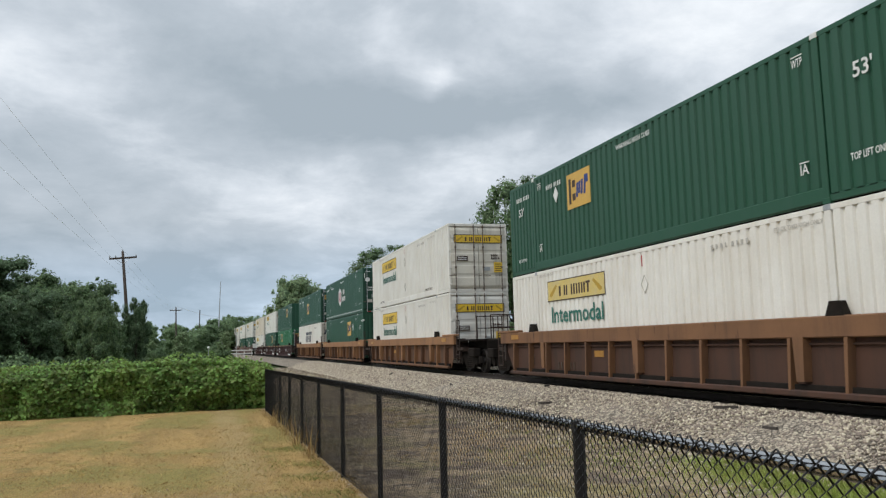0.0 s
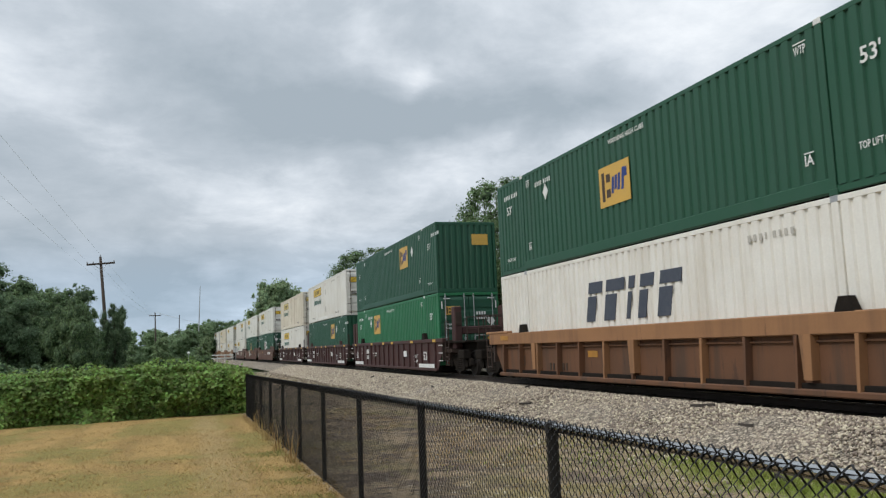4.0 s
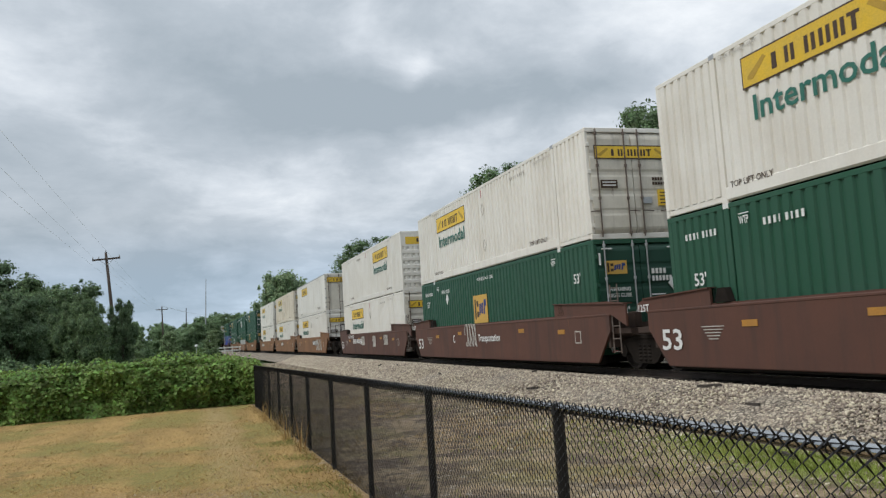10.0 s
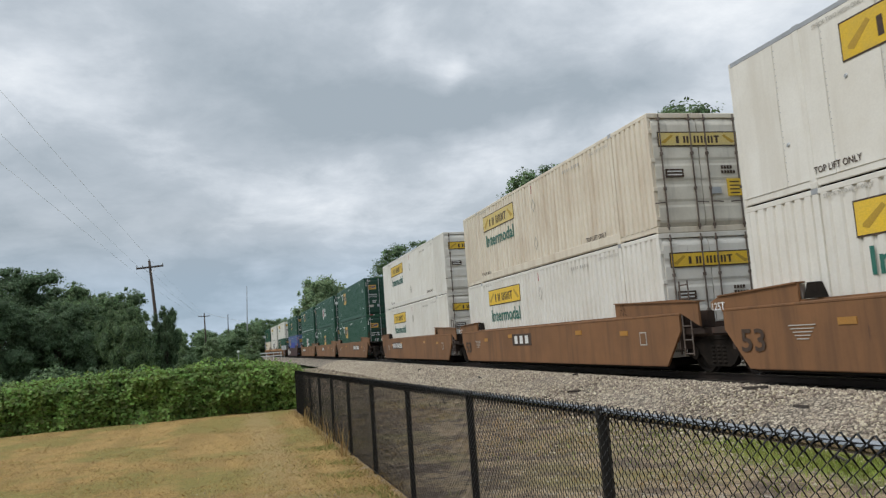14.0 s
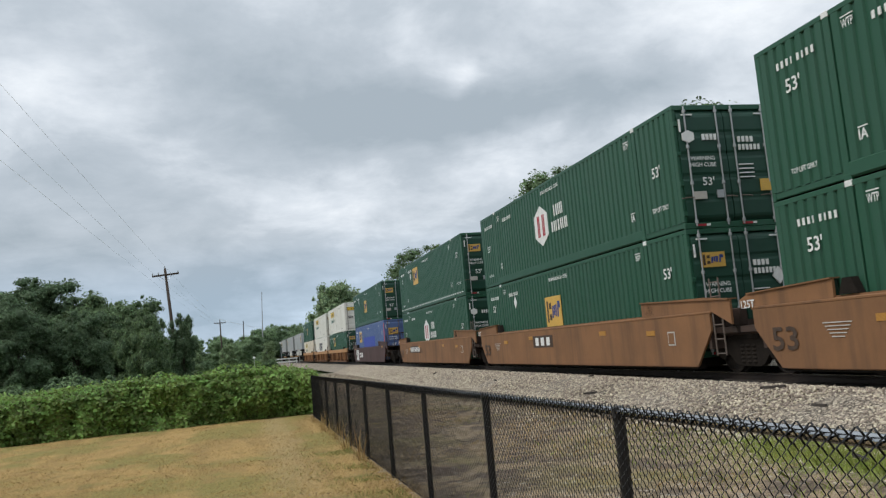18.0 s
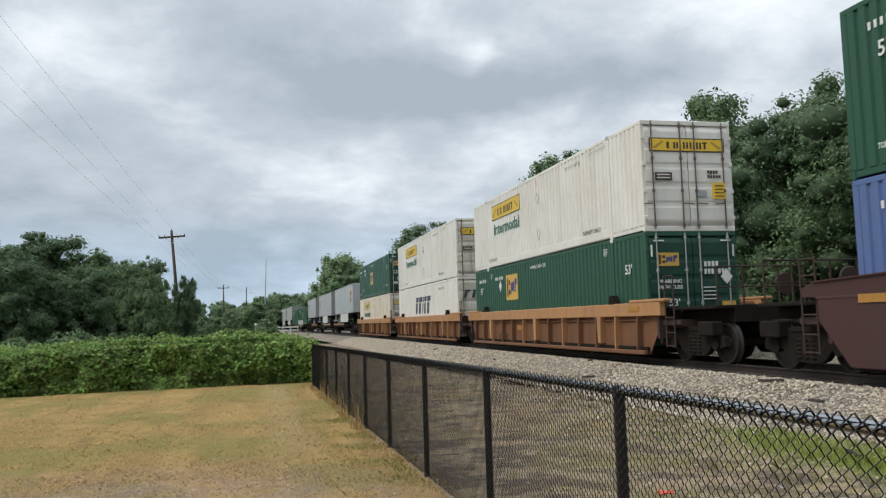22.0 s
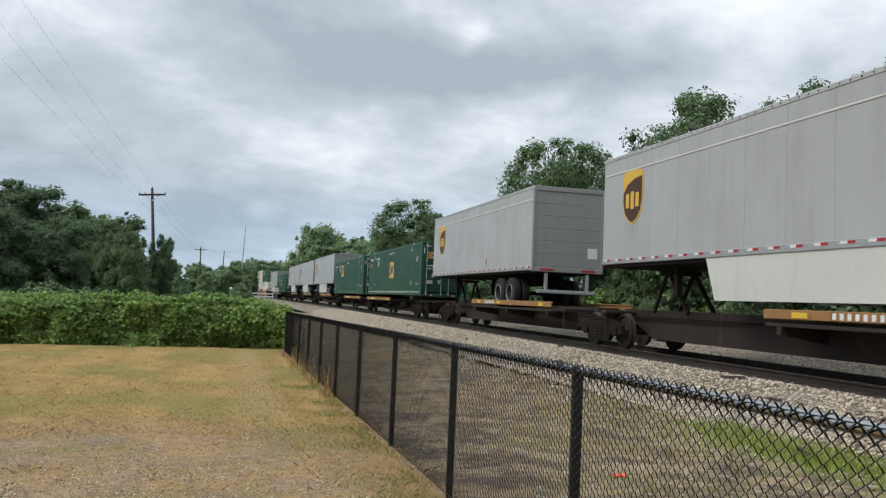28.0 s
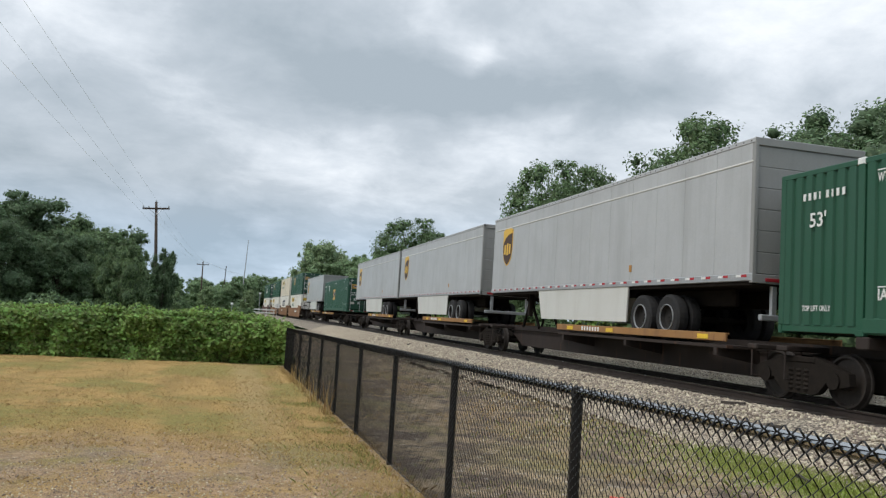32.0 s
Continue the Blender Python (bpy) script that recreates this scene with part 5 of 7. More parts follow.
def amber_badge(box, y, z, w, h, side):
    """Amber square with dark brown bars and blue slanted bars."""
    badge = decal(box, "badge", rect(w, h), y, z, M_AMBER, side, 0.008)
    decal(badge, "badge_block", rect(0.09 * w, 0.72 * h, -0.36 * w, 0), y, z, M_INK, side, 0.013)
    for k in (-0.19, 0.19):
        decal(badge, "badge_block", rect(0.13 * w, 0.20 * h, -0.19 * w, k * h), y, z, M_INK, side, 0.013)
    for k, (a, tall, up) in enumerate(((-0.04, 0.40, -0.02), (0.06, 0.34, 0.03), (0.16, 0.40, 0.02), (0.29, 0.52, 0.06))):
        decal(badge, "badge_block", slant(0.075 * w, tall * h, a * w, up * h, 0.15), y, z, M_NAVY, side, 0.013)
    decal(badge, "badge_block", rect(0.10 * w, 0.22 * h, 0.37 * w, 0.20 * h), y, z, M_NAVY, side, 0.013)
    return badge


def make_box(livery):
    """A 53-foot freight container with its foot in the middle of its base; the doors face -y."""
    turned, livery = livery[0] == "-", livery.strip("-")
    FACE[0] = 1 if turned else -1
    kind, skin, words_on = LIVERY[livery][:3]
    frame_m, label, mark = skin, LIVERY[livery][3], M_MARK
    box = thing("freight_container", label, "container", group="containers on the train")
    hl, hw = BOX_L / 2, BOX_W / 2
    for side in (-1, 1):
        if kind == "ribbed":
            for a, b in ((-hl + 0.10, -POST_Y - 0.07), (-POST_Y + 0.07, POST_Y - 0.07), (POST_Y + 0.07, hl - 0.10)):
                part("side_panel", ribbed(Shape(), side * (hw - 0.004), a, b, 0.16, BOX_H - 0.09, side), skin, box)
        else:
            n = 13
            for i in range(n):
                a, b = -hl + 0.10 + i * (BOX_L - 0.2) / n, -hl + 0.10 + (i + 1) * (BOX_L - 0.2) / n
                x = sorted((side * (hw - 0.03), side * (hw - 0.004)))
                part("side_panel", Shape().box(x[0], x[1], a + 0.006, b - 0.006, 0.16, BOX_H - 0.09, 0.006), skin, box)
            x = sorted((side * (hw - 0.05), side * (hw - 0.02)))
            part("inner_wall", Shape().box(x[0], x[1], -hl + 0.1, hl - 0.1, 0.16, BOX_H - 0.09), M_METAL, box)
        x = sorted((side * (hw - 0.09), side * hw))
        lower = Shape().box(x[0] + 0.02, x[1] - 0.02, -hl, hl, 0.035, 0.165, 0.012)
        if kind == "ribbed":
            # deeper tunnel rail between the lifting posts
            sill = sorted((side * (hw - 0.06), side * (hw + 0.002)))
            lower.box(sill[0], sill[1], -POST_Y, POST_Y, 0.05, 0.30, 0.02)
        part("bottom_rail", lower, skin, box)
        part("top_rail", Shape().box(x[0], x[1], -hl, hl, BOX_H - 0.10, BOX_H, 0.012), M_METAL if kind == "plate" else skin, box)
        for y in (-hl + 0.07, hl - 0.07):
            part("corner_post", Shape().box(min(x[0], side * hw), max(x[1], side * hw), y - 0.07, y + 0.07, 0.16, BOX_H - 0.1, 0.012), skin, box)
        for y in (-POST_Y, POST_Y):
            xx = sorted((side * (hw - 0.08), side * (hw + 0.004)))
            post = part("lifting_post", Shape().box(xx[0], xx[1], y - 0.075, y + 0.075, 0.0, BOX_H, 0.012), skin, box)
            cx = sorted((side * (hw - 0.10), side * (hw + 0.008)))
            for z in (0.0, BOX_H - 0.10) if side == FACE[0] else ():
                part("corner_casting", Shape().box(cx[0], cx[1], y - 0.09, y + 0.09, z - 0.004, z + 0.115, 0.015), mark if "green" in skin.name and z > 1 else (M_METAL if z > 1 else skin), post)
    wave = [(-hl + 0.05, BOX_H - 0.07)]
    for i in range(40):
        a, b = -hl + 0.1 + i * (BOX_L - 0.2) / 40, (BOX_L - 0.2) / 40
        wave += [(a + b * q, BOX_H - 0.045 + 0.03 * w) for q, w in ((0.1, 0), (0.25, 1), (0.75, 1), (0.9, 0))]
    part("roof", Shape().prism([*wave, (hl - 0.05, BOX_H - 0.07)][::-1], 0, -hw + 0.06, hw - 0.06), skin, box)
    part("floor", Shape().box(-hw + 0.08, hw - 0.08, -hl + 0.03, hl - 0.03, 0.03, 0.14), M_DARK, box)
    wave = [(-hw + 0.08, hl - 0.06)]
    for i in range(9):
        a, b = -hw + 0.10 + i * (BOX_W - 0.2) / 9, (BOX_W - 0.2) / 9
        wave += [(a + b * q, hl - 0.045 + 0.04 * w) for q, w in ((0.1, 0), (0.28, 1), (0.72, 1), (0.9, 0))]
    part("front_wall", Shape().prism([*wave, (hw - 0.08, hl - 0.06)][::-1], 2, 0.14, BOX_H - 0.08), skin, box)
    for z0, z1 in ((0.0, 0.16), (BOX_H - 0.12, BOX_H)):
        part("end_rail", Shape().box(-hw, hw, hl - 0.09, hl, z0, z1, 0.012), skin, box)
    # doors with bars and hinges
    # on green boxes the door tone is darker, with end-face shade painted in
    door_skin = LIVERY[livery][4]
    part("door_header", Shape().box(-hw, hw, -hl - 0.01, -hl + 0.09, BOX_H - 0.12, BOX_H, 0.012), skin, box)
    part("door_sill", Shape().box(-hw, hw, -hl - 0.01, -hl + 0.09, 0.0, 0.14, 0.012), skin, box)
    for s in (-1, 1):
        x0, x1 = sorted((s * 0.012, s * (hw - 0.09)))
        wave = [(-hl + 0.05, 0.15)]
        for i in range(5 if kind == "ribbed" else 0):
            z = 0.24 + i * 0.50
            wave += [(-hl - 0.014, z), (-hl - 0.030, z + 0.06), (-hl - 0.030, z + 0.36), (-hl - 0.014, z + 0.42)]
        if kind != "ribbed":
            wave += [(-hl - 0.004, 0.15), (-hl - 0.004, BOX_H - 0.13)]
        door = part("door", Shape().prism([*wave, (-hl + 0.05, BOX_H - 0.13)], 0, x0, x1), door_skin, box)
        for a in (0.16, 0.84) if not turned else ():
            x = x0 + (x1 - x0) * a
            prof = [(0.06, 0.019)]
            for z in (0.16, 1.05, 1.9, BOX_H - 0.16):
                prof += [(z - 0.04, 0.019), (z - 0.035, 0.040), (z + 0.035, 0.040), (z + 0.04, 0.019)]
            prof.append((BOX_H - 0.04, 0.019))
            part("locking_bar", Shape().lathe(prof, (x, -hl - 0.055, 0), 2, 8), M_ROD if "green" not in skin.name else M_METAL, door)
            part("latch", Shape().tube([(x, -hl - 0.075, 0.72), (x + s * 0.16 * (1 if a < 0.5 else -1), -hl - 0.085, 0.715), (x + s * 0.30 * (1 if a < 0.5 else -1), -hl - 0.078, 0.70)], 0.015, 5), M_ROD, door)
        xe = s * (hw - 0.05)
        for z in (0.35, 1.05, 1.75, 2.45) if not turned else ():
            part("hinge", Shape().box(xe - 0.05, xe + 0.06, -hl - 0.030, -hl + 0.01, z - 0.05, z + 0.05), M_METAL if kind == "plate" else skin, door)
    words_on(box)
    if turned and "yellow" in label:
        plate = Shape().box(-1.05, 1.05, hl - 0.004, hl + 0.006, 2.26, 2.62, 0.002)
        edge = part("end_panel", plate, M_YELLOW, box)
        for i in range(6):
            part("marking", Shape().box(-0.52 + 0.18 * i, -0.41 + 0.18 * i, hl, hl + 0.010, 2.36, 2.54, 0.002), M_INK, edge)
        for i in range(5):
            part("end_rib", Shape().prism([(hl - 0.03, 0.32 + i * 0.36), (hl + 0.004, 0.38 + i * 0.36), (hl + 0.004, 0.52 + i * 0.36), (hl - 0.03, 0.58 + i * 0.36)], 0, -hw + 0.09, hw - 0.09), skin, box)
        part("end_sheet", Shape().box(-hw + 0.09, hw - 0.09, hl - 0.03, hl - 0.002, 2.16, BOX_H - 0.12, 0.004), skin, box)
    if turned and "badge" in label:
        wall = Shape().box(-0.95, -0.25, hl - 0.004, hl + 0.008, 1.95, 2.40, 0.002)
        part("end_badge", wall, M_AMBER, box)
    return box


def mark_white(box, faded=False):
    c = BOX_L / 2
    yellow_panel(box, c - 4.62, 2.24, 3.6, 0.60, -1, faded)
    words(box, "Intermodal", c - 4.67, 1.55, 0.46, 3.22, M_TEAL)
    words(box, "TOP LIFT ONLY", c - 2.8, 0.32, 0.12, 1.18, M_INK)
    words(box, "TOP LIFT ONLY", -POST_Y + 1.3, 0.36, 0.13, 1.3, M_INK)
    words(box, "STACK TWO HIGH ONLY", c - 2.75, 2.74, 0.07, 1.1, M_FAINT)
    words(box, "STACK TWO HIGH ONLY", -POST_Y + 0.7, 2.66, 0.08, 1.2, M_FAINT)
    # worn diamond plates and a red tally line
    for z in (2.05, 0.80):
        sh = Shape()
        for q in range(4):
            d0, d1 = diamond(0.30, 0.42)[q], diamond(0.30, 0.42)[(q + 1) % 4]
            sh.tube([(-BOX_W / 2 - 0.006, c - 8.35 - d0[0], z + d0[1]), (-BOX_W / 2 - 0.006, c - 8.35 - d1[0], z + d1[1])], 0.010, 4)
        tagged(part("placard_holder", sh, M_FAINT, box), kind="stuff")
    bars(box, c - 8.25, 2.60, [(0, 0.035)], 0.26, M_RED, -1, 0.006)
    bars(box, -2.9, 2.58, [(a * 1.1, w * 0.6) for a, w in CODE], 0.09, M_FAINT)
    yellow_panel(box, 0.0, 2.25, 2.15, 0.36, "end", faded)
    bars(box, 0.55, 1.55, [(0, 0.05), (0.08, 0.05), (0.16, 0.05), (0.24, 0.05)], 0.08, M_INK, "end")
    bars(box, 0.55, 1.43, [(0, 0.05), (0.08, 0.05), (0.16, 0.05), (0.24, 0.05), (0.32, 0.05)], 0.07, M_INK, "end")
    note = decal(box, "notice", rect(0.36, 0.42), 0.85, 1.05, M_YELLOW, "end", 0.03)
    for i in range(4):
        bars(note, 0.72, 1.18 - 0.09 * i, [(0, 0.26)], 0.03, M_INK, "end", 0.033)
    decal(box, "plate", rect(0.26, 0.16), 0.35, 0.98, M_METAL, "end", 0.03)
    dark = decal(box, "notice", rect(0.46, 0.20), -0.72, 1.42, M_INK, "end", 0.03)
    for i in range(2):
        bars(dark, -0.92, 1.46 - 0.08 * i, [(0, 0.38)], 0.03, M_MARK, "end", 0.033)


def mark_plate(box):
    c = BOX_L / 2
    yellow_panel(box, c - 4.75, 2.20, 3.5, 0.66, -1)
    words(box, "TOP LIFT ONLY", -POST_Y + 1.15, 0.42, 0.16, 1.5, M_INK)
    words(box, "TOP LIFT ONLY", c - 2.6, 0.30, 0.12, 1.1, M_INK)
    words(box, "STACK TWO HIGH ONLY", -POST_Y + 1.4, 2.70, 0.08, 1.2, M_FAINT)
    words(box, "STACK TWO HIGH ONLY", c - 3.0, 2.70, 0.08, 1.2, M_FAINT)
    yellow_panel(box, 0.0, 2.42, 2.25, 0.40, "end")
    note = decal(box, "notice", rect(0.34, 0.40), 0.88, 1.30, M_YELLOW, "end", 0.03)
    for i in range(4):
        bars(note, 0.76, 1.42 - 0.09 * i, [(0, 0.24)], 0.03, M_INK, "end", 0.033)
    bars(box, 0.72, 1.85, [(0, 0.05), (0.08, 0.05), (0.16, 0.05), (0.24, 0.05)], 0.08, M_INK, "end")
    # round vents and riveted joints
    sh = Shape()
    for i in range(9):
        sh.lathe([(-BOX_W / 2 - 0.014, 0.03), (-BOX_W / 2, 0.045)], (0, 6.6 - i * 1.55, 0.9 + 0.75 * (i % 3)), 0, 8)
    tagged(part("vents", sh, M_METAL, box), kind="stuff")
    sh = Shape()
    for i in range(1, 13):
        y = -c + 0.10 + i * (BOX_L - 0.2) / 13
        for k in range(22):
            sh.box(-BOX_W / 2 - 0.004, -BOX_W / 2 + 0.004, y - 0.045, y - 0.028, 0.25 + k * 0.115, 0.265 + k * 0.115, 0.002)
    tagged(part("rivets", sh, M_METAL, box), kind="stuff")


def green_common(box, low=False):
    c = BOX_L / 2
    z53 = 1.55 if low else 2.0
    words(box, "53'", c - 1.0, z53, 0.27, 0.40, M_MARK)
    words(box, "53'", -c + 1.0, z53, 0.27, 0.40, M_MARK)
    for y in (c - 2.48, -POST_Y + 0.42):
        words(box, "WTP", y, 2.53, 0.15, 0.27, M_MARK)
        words(box, "IA", y, 0.67, 0.18, 0.20, M_MARK)
        bars(box, y, 2.65, [(-0.14, 0.28)], 0.02, M_MARK)
        bars(box, y, 0.79, [(-0.11, 0.22)], 0.02, M_MARK)
    words(box, "TOP LIFT ONLY", -c + 0.98, 0.65, 0.12, 0.80, M_MARK)
    words(box, "TOP LIFT ONLY", c - 1.0, 0.45, 0.10, 0.70, M_MARK)
    words(box, "WARNING HIGH CUBE", -0.05, 2.59, 0.12, 1.6, M_MARK)
    bars(box, c - 0.62, 2.42, [(a * 0.95, w * 0.62) for a, w in CODE], 0.13, M_MARK)
    if FACE[0] < 0:
        bars(box, c - 3.0, 2.42, [(a * 0.95, w * 0.62) for a, w in CODE], 0.13, M_MARK)
    # door end
    bars(box, 0.30, 2.05, [(0, 0.06), (0.11, 0.06), (0.22, 0.06), (0.33, 0.06)], 0.13, M_MARK, "end", 0.03)
    bars(box, 0.30, 1.86, [(0, 0.05), (0.10, 0.05), (0.20, 0.05), (0.30, 0.05), (0.40, 0.05), (0.50, 0.05)], 0.13, M_MARK, "end", 0.03)
    words(box, "WARNING", -0.68, 1.62, 0.10, 0.62, M_MARK, "end", 0.035)
    words(box, "HIGH CUBE", -0.68, 1.47, 0.10, 0.66, M_MARK, "end", 0.035)
    words(box, "53'", -0.60, 1.08, 0.20, 0.30, M_MARK, "end", 0.035)
    decal(box, "notice", rect(0.38, 0.28), 0.95, 0.95, M_AMBER, "end", 0.032)
    for i in range(4):
        bars(box, 0.25, 1.45 - 0.10 * i, [(0, 0.38)], 0.025, M_MARK, "end", 0.03)
    decal(box, "plate", rect(0.34, 0.18), -0.85, 0.76, M_FAINT, "end", 0.03)
    decal(box, "plate", rect(0.16, 0.18), -0.32, 0.78, M_METAL, "end", 0.03)
    for x in (-1.16, 1.16):
        decal(box, "reflector", rect(0.04, 0.30), x, 2.40, M_MARK, "end", 0.02)
    for x in (-0.95, 0.95):
        decal(box, "reflector", rect(0.28, 0.035), x, 2.66, M_MARK, "end", 0.02)
    for x in (-0.9, 0.3):
        decal(box, "reflector", rect(0.26, 0.05), x, 0.08, M_RED, "end", 0.0)
        decal(box, "reflector", rect(0.10, 0.05), x + 0.19, 0.08, M_MARK, "end", 0.0)


def diamond(w, h):
    return [(0, -h / 2), (w / 2, 0), (0, h / 2), (-w / 2, 0)]


def mark_amber(box, at=5.15, up=2.0):
    green_common(box)
    c = BOX_L / 2
    amber_badge(box, c - at, up, 1.42, 0.98, -1)
    decal(box, "placard", diamond(0.34, 0.46), c - 3.68, 2.10, M_MARK, -1, 0.012)
    amber_badge(box, -0.72, 2.18, 0.62, 0.34, "end")
    decal(box, "placard", diamond(0.34, 0.40), 0.92, 1.72, M_MARK, "end", 0.03)


def dashes(box):
    sh = Shape()
    for i in range(36):
        y = -7.7 + i * 0.44
        sh.box(-BOX_W / 2 - 0.012, -BOX_W / 2 + 0.002, y, y + 0.22, 0.185, 0.245, 0.002)
    tagged(part("reflective_tape", sh, M_MARK, box), "row of white reflective dashes", kind="stuff")


def mark_hub(box):
    green_common(box, True)
    c = BOX_L / 2
    y = c - 7.14
    hexagon = [(-0.62, -0.36), (0, -0.68), (0.62, -0.36), (0.62, 0.36), (0, 0.68), (-0.62, 0.36)]
    badge = decal(box, "badge", hexagon, y, 1.53, M_MARK, -1, 0.010)
    bars(badge, y, 1.53, [(-0.33, 0.09), (-0.21, 0.09), (0.12, 0.09), (0.24, 0.09)], 0.72, M_RED, -1, 0.015)
    bars(box, c - 8.36, 1.84, [(0, 0.08), (0.20, 0.08), (0.36, 0.08), (0.52, 0.08), (0.66, 0.08)], 0.36, M_MARK, -1)
    bars(box, c - 8.08, 1.34, [(0, 0.10), (0.20, 0.08), (0.36, 0.08), (0.56, 0.10), (0.76, 0.08), (0.92, 0.08), (1.10, 0.09), (1.24, 0.08)], 0.34, M_MARK, -1)
    decal(box, "badge", [(0.24 * a, 0.22 * b) for a, b in hexagon], -0.98, 2.14, M_MARK, "end", 0.03)
    bars(box, -0.62, 2.12, [(0, 0.06), (0.1, 0.06), (0.2, 0.06), (0.3, 0.06)], 0.14, M_MARK, "end", 0.03)


def mark_slant(box):
    c = BOX_L / 2
    for x, w in ((0.0, 0.70), (0.90, 0.85), (1.95, 0.26), (2.45, 0.55), (3.25, 0.80)):
        bars(box, c - 5.85, 2.08, [(x + 0.06, w)], 0.28, M_NIGHT, -1, 0.012, 0.25)
        bars(box, c - 5.85, 1.56, [(x - 0.06, w * 0.62)], 0.62, M_NIGHT, -1, 0.012, 0.25)
    bars(box, -4.0, 2.50, [(a * 1.1, w * 0.7) for a, w in CODE], 0.12, M_FAINT)
    for i in range(5):
        bars(box, -0.95 + 0.42 * i, 2.22, [(0, 0.30)], 0.07, M_NIGHT, "end", 0.03, 0.3)
        bars(box, -0.98 + 0.42 * i, 2.02, [(0, 0.14)], 0.30, M_NIGHT, "end", 0.03, 0.3)


def mark_blue(box):
    green_common(box)
    c = BOX_L / 2
    amber_badge(box, c - 3.3, 1.98, 1.45, 0.95, -1)
    decal(box, "painted_patch", rect(6.1, 0.85), -0.2, 1.45, M_NAVY_PATCH, -1, 0.008)
    decal(box, "door_edge", rect(0.16, 2.5), -c + 0.12, 1.45, M_CORAL, -1, 0.010)
    amber_badge(box, -0.62, 2.05, 0.70, 0.50, "end")
    amber_badge(box, 0.62, 2.05, 0.70, 0.50, "end")


M_SCROLL = surface("ochre_scroll", (0.45, 0.28, 0.03), (0.36, 0.24, 0.05), 0.5, 5.0, 0.5, 40.0, 0.0)
M_ROD = surface("weathered_steel_bar", (0.16, 0.13, 0.11), (0.09, 0.06, 0.045), 0.6, 6.0, 0.7, 40.0, 0.1, metal=0.3)
M_NIGHT = surface("slate_lettering", (0.05, 0.06, 0.085), (0.09, 0.10, 0.12), 0.6, 8.0, 0.5, 60.0, 0.0)
M_NAVY_PATCH = surface("navy_patch", (0.028, 0.055, 0.36), (0.035, 0.06, 0.30), 0.5, 3.0, 0.5, 40.0, 0.0)
LIVERY = {
    "white": ("ribbed", M_WHITE, mark_white, "white corrugated steel freight container with a yellow panel", M_WHITE),
    "worn": ("ribbed", M_WHITE, mark_white, "white corrugated freight container with soot-streaked doors and a yellow panel", M_DIRTY),
    "white_faded": ("ribbed", M_WHITE, lambda b: mark_white(b, True), "white corrugated freight container with a faded outlined panel", M_DIRTY),
    "amber_mid_dash": ("ribbed", M_GREEN, lambda b: (mark_amber(b, 8.2, 1.55), dashes(b)), "green corrugated freight container with middle amber badge and white dashes", M_GREEN_SHADED),
    "beige": ("ribbed", M_BEIGE, lambda b: mark_white(b, True), "aged cream corrugated freight container with rust streaks and a faded panel", M_DIRTY),
    "plate": ("plate", M_WHITE, mark_plate, "smooth white plate-sided freight container with soot-stained doors", M_DIRTY),
    "amber": ("ribbed", M_GREEN, mark_amber, "green corrugated freight container with an amber badge", M_GREEN_SHADED),
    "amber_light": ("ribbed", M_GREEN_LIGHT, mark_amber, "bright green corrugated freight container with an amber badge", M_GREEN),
    "amber_late": ("ribbed", M_GREEN, lambda b: mark_amber(b, 5.12, 1.95), "green corrugated freight container with an amber badge", M_GREEN_SHADED),
    "amber_mid": ("ribbed", M_GREEN, lambda b: mark_amber(b, 7.5, 1.55), "green corrugated freight container with an amber badge near its middle", M_GREEN_SHADED),
    "amber_dash": ("ribbed", M_GREEN, lambda b: (mark_amber(b), dashes(b)), "green corrugated freight container with an amber badge and white dashes", M_GREEN_SHADED),
    "hub": ("ribbed", M_GREEN, mark_hub, "green corrugated freight container with a white six-sided badge", M_GREEN_SHADED),
    "hub_dash": ("ribbed", M_GREEN, lambda b: (mark_hub(b), dashes(b)), "green corrugated freight container with a white six-sided badge and white dashes", M_GREEN_SHADED),
    "slant": ("ribbed", M_WHITE, mark_slant, "white corrugated freight container with slanted dark bars", M_DIRTY),
    "blue": ("ribbed", M_BLUE, mark_blue, "blue corrugated freight container with a darker painted patch", M_BLUE),
}

# ---- the train: cars ----
WHEEL_R = 0.457


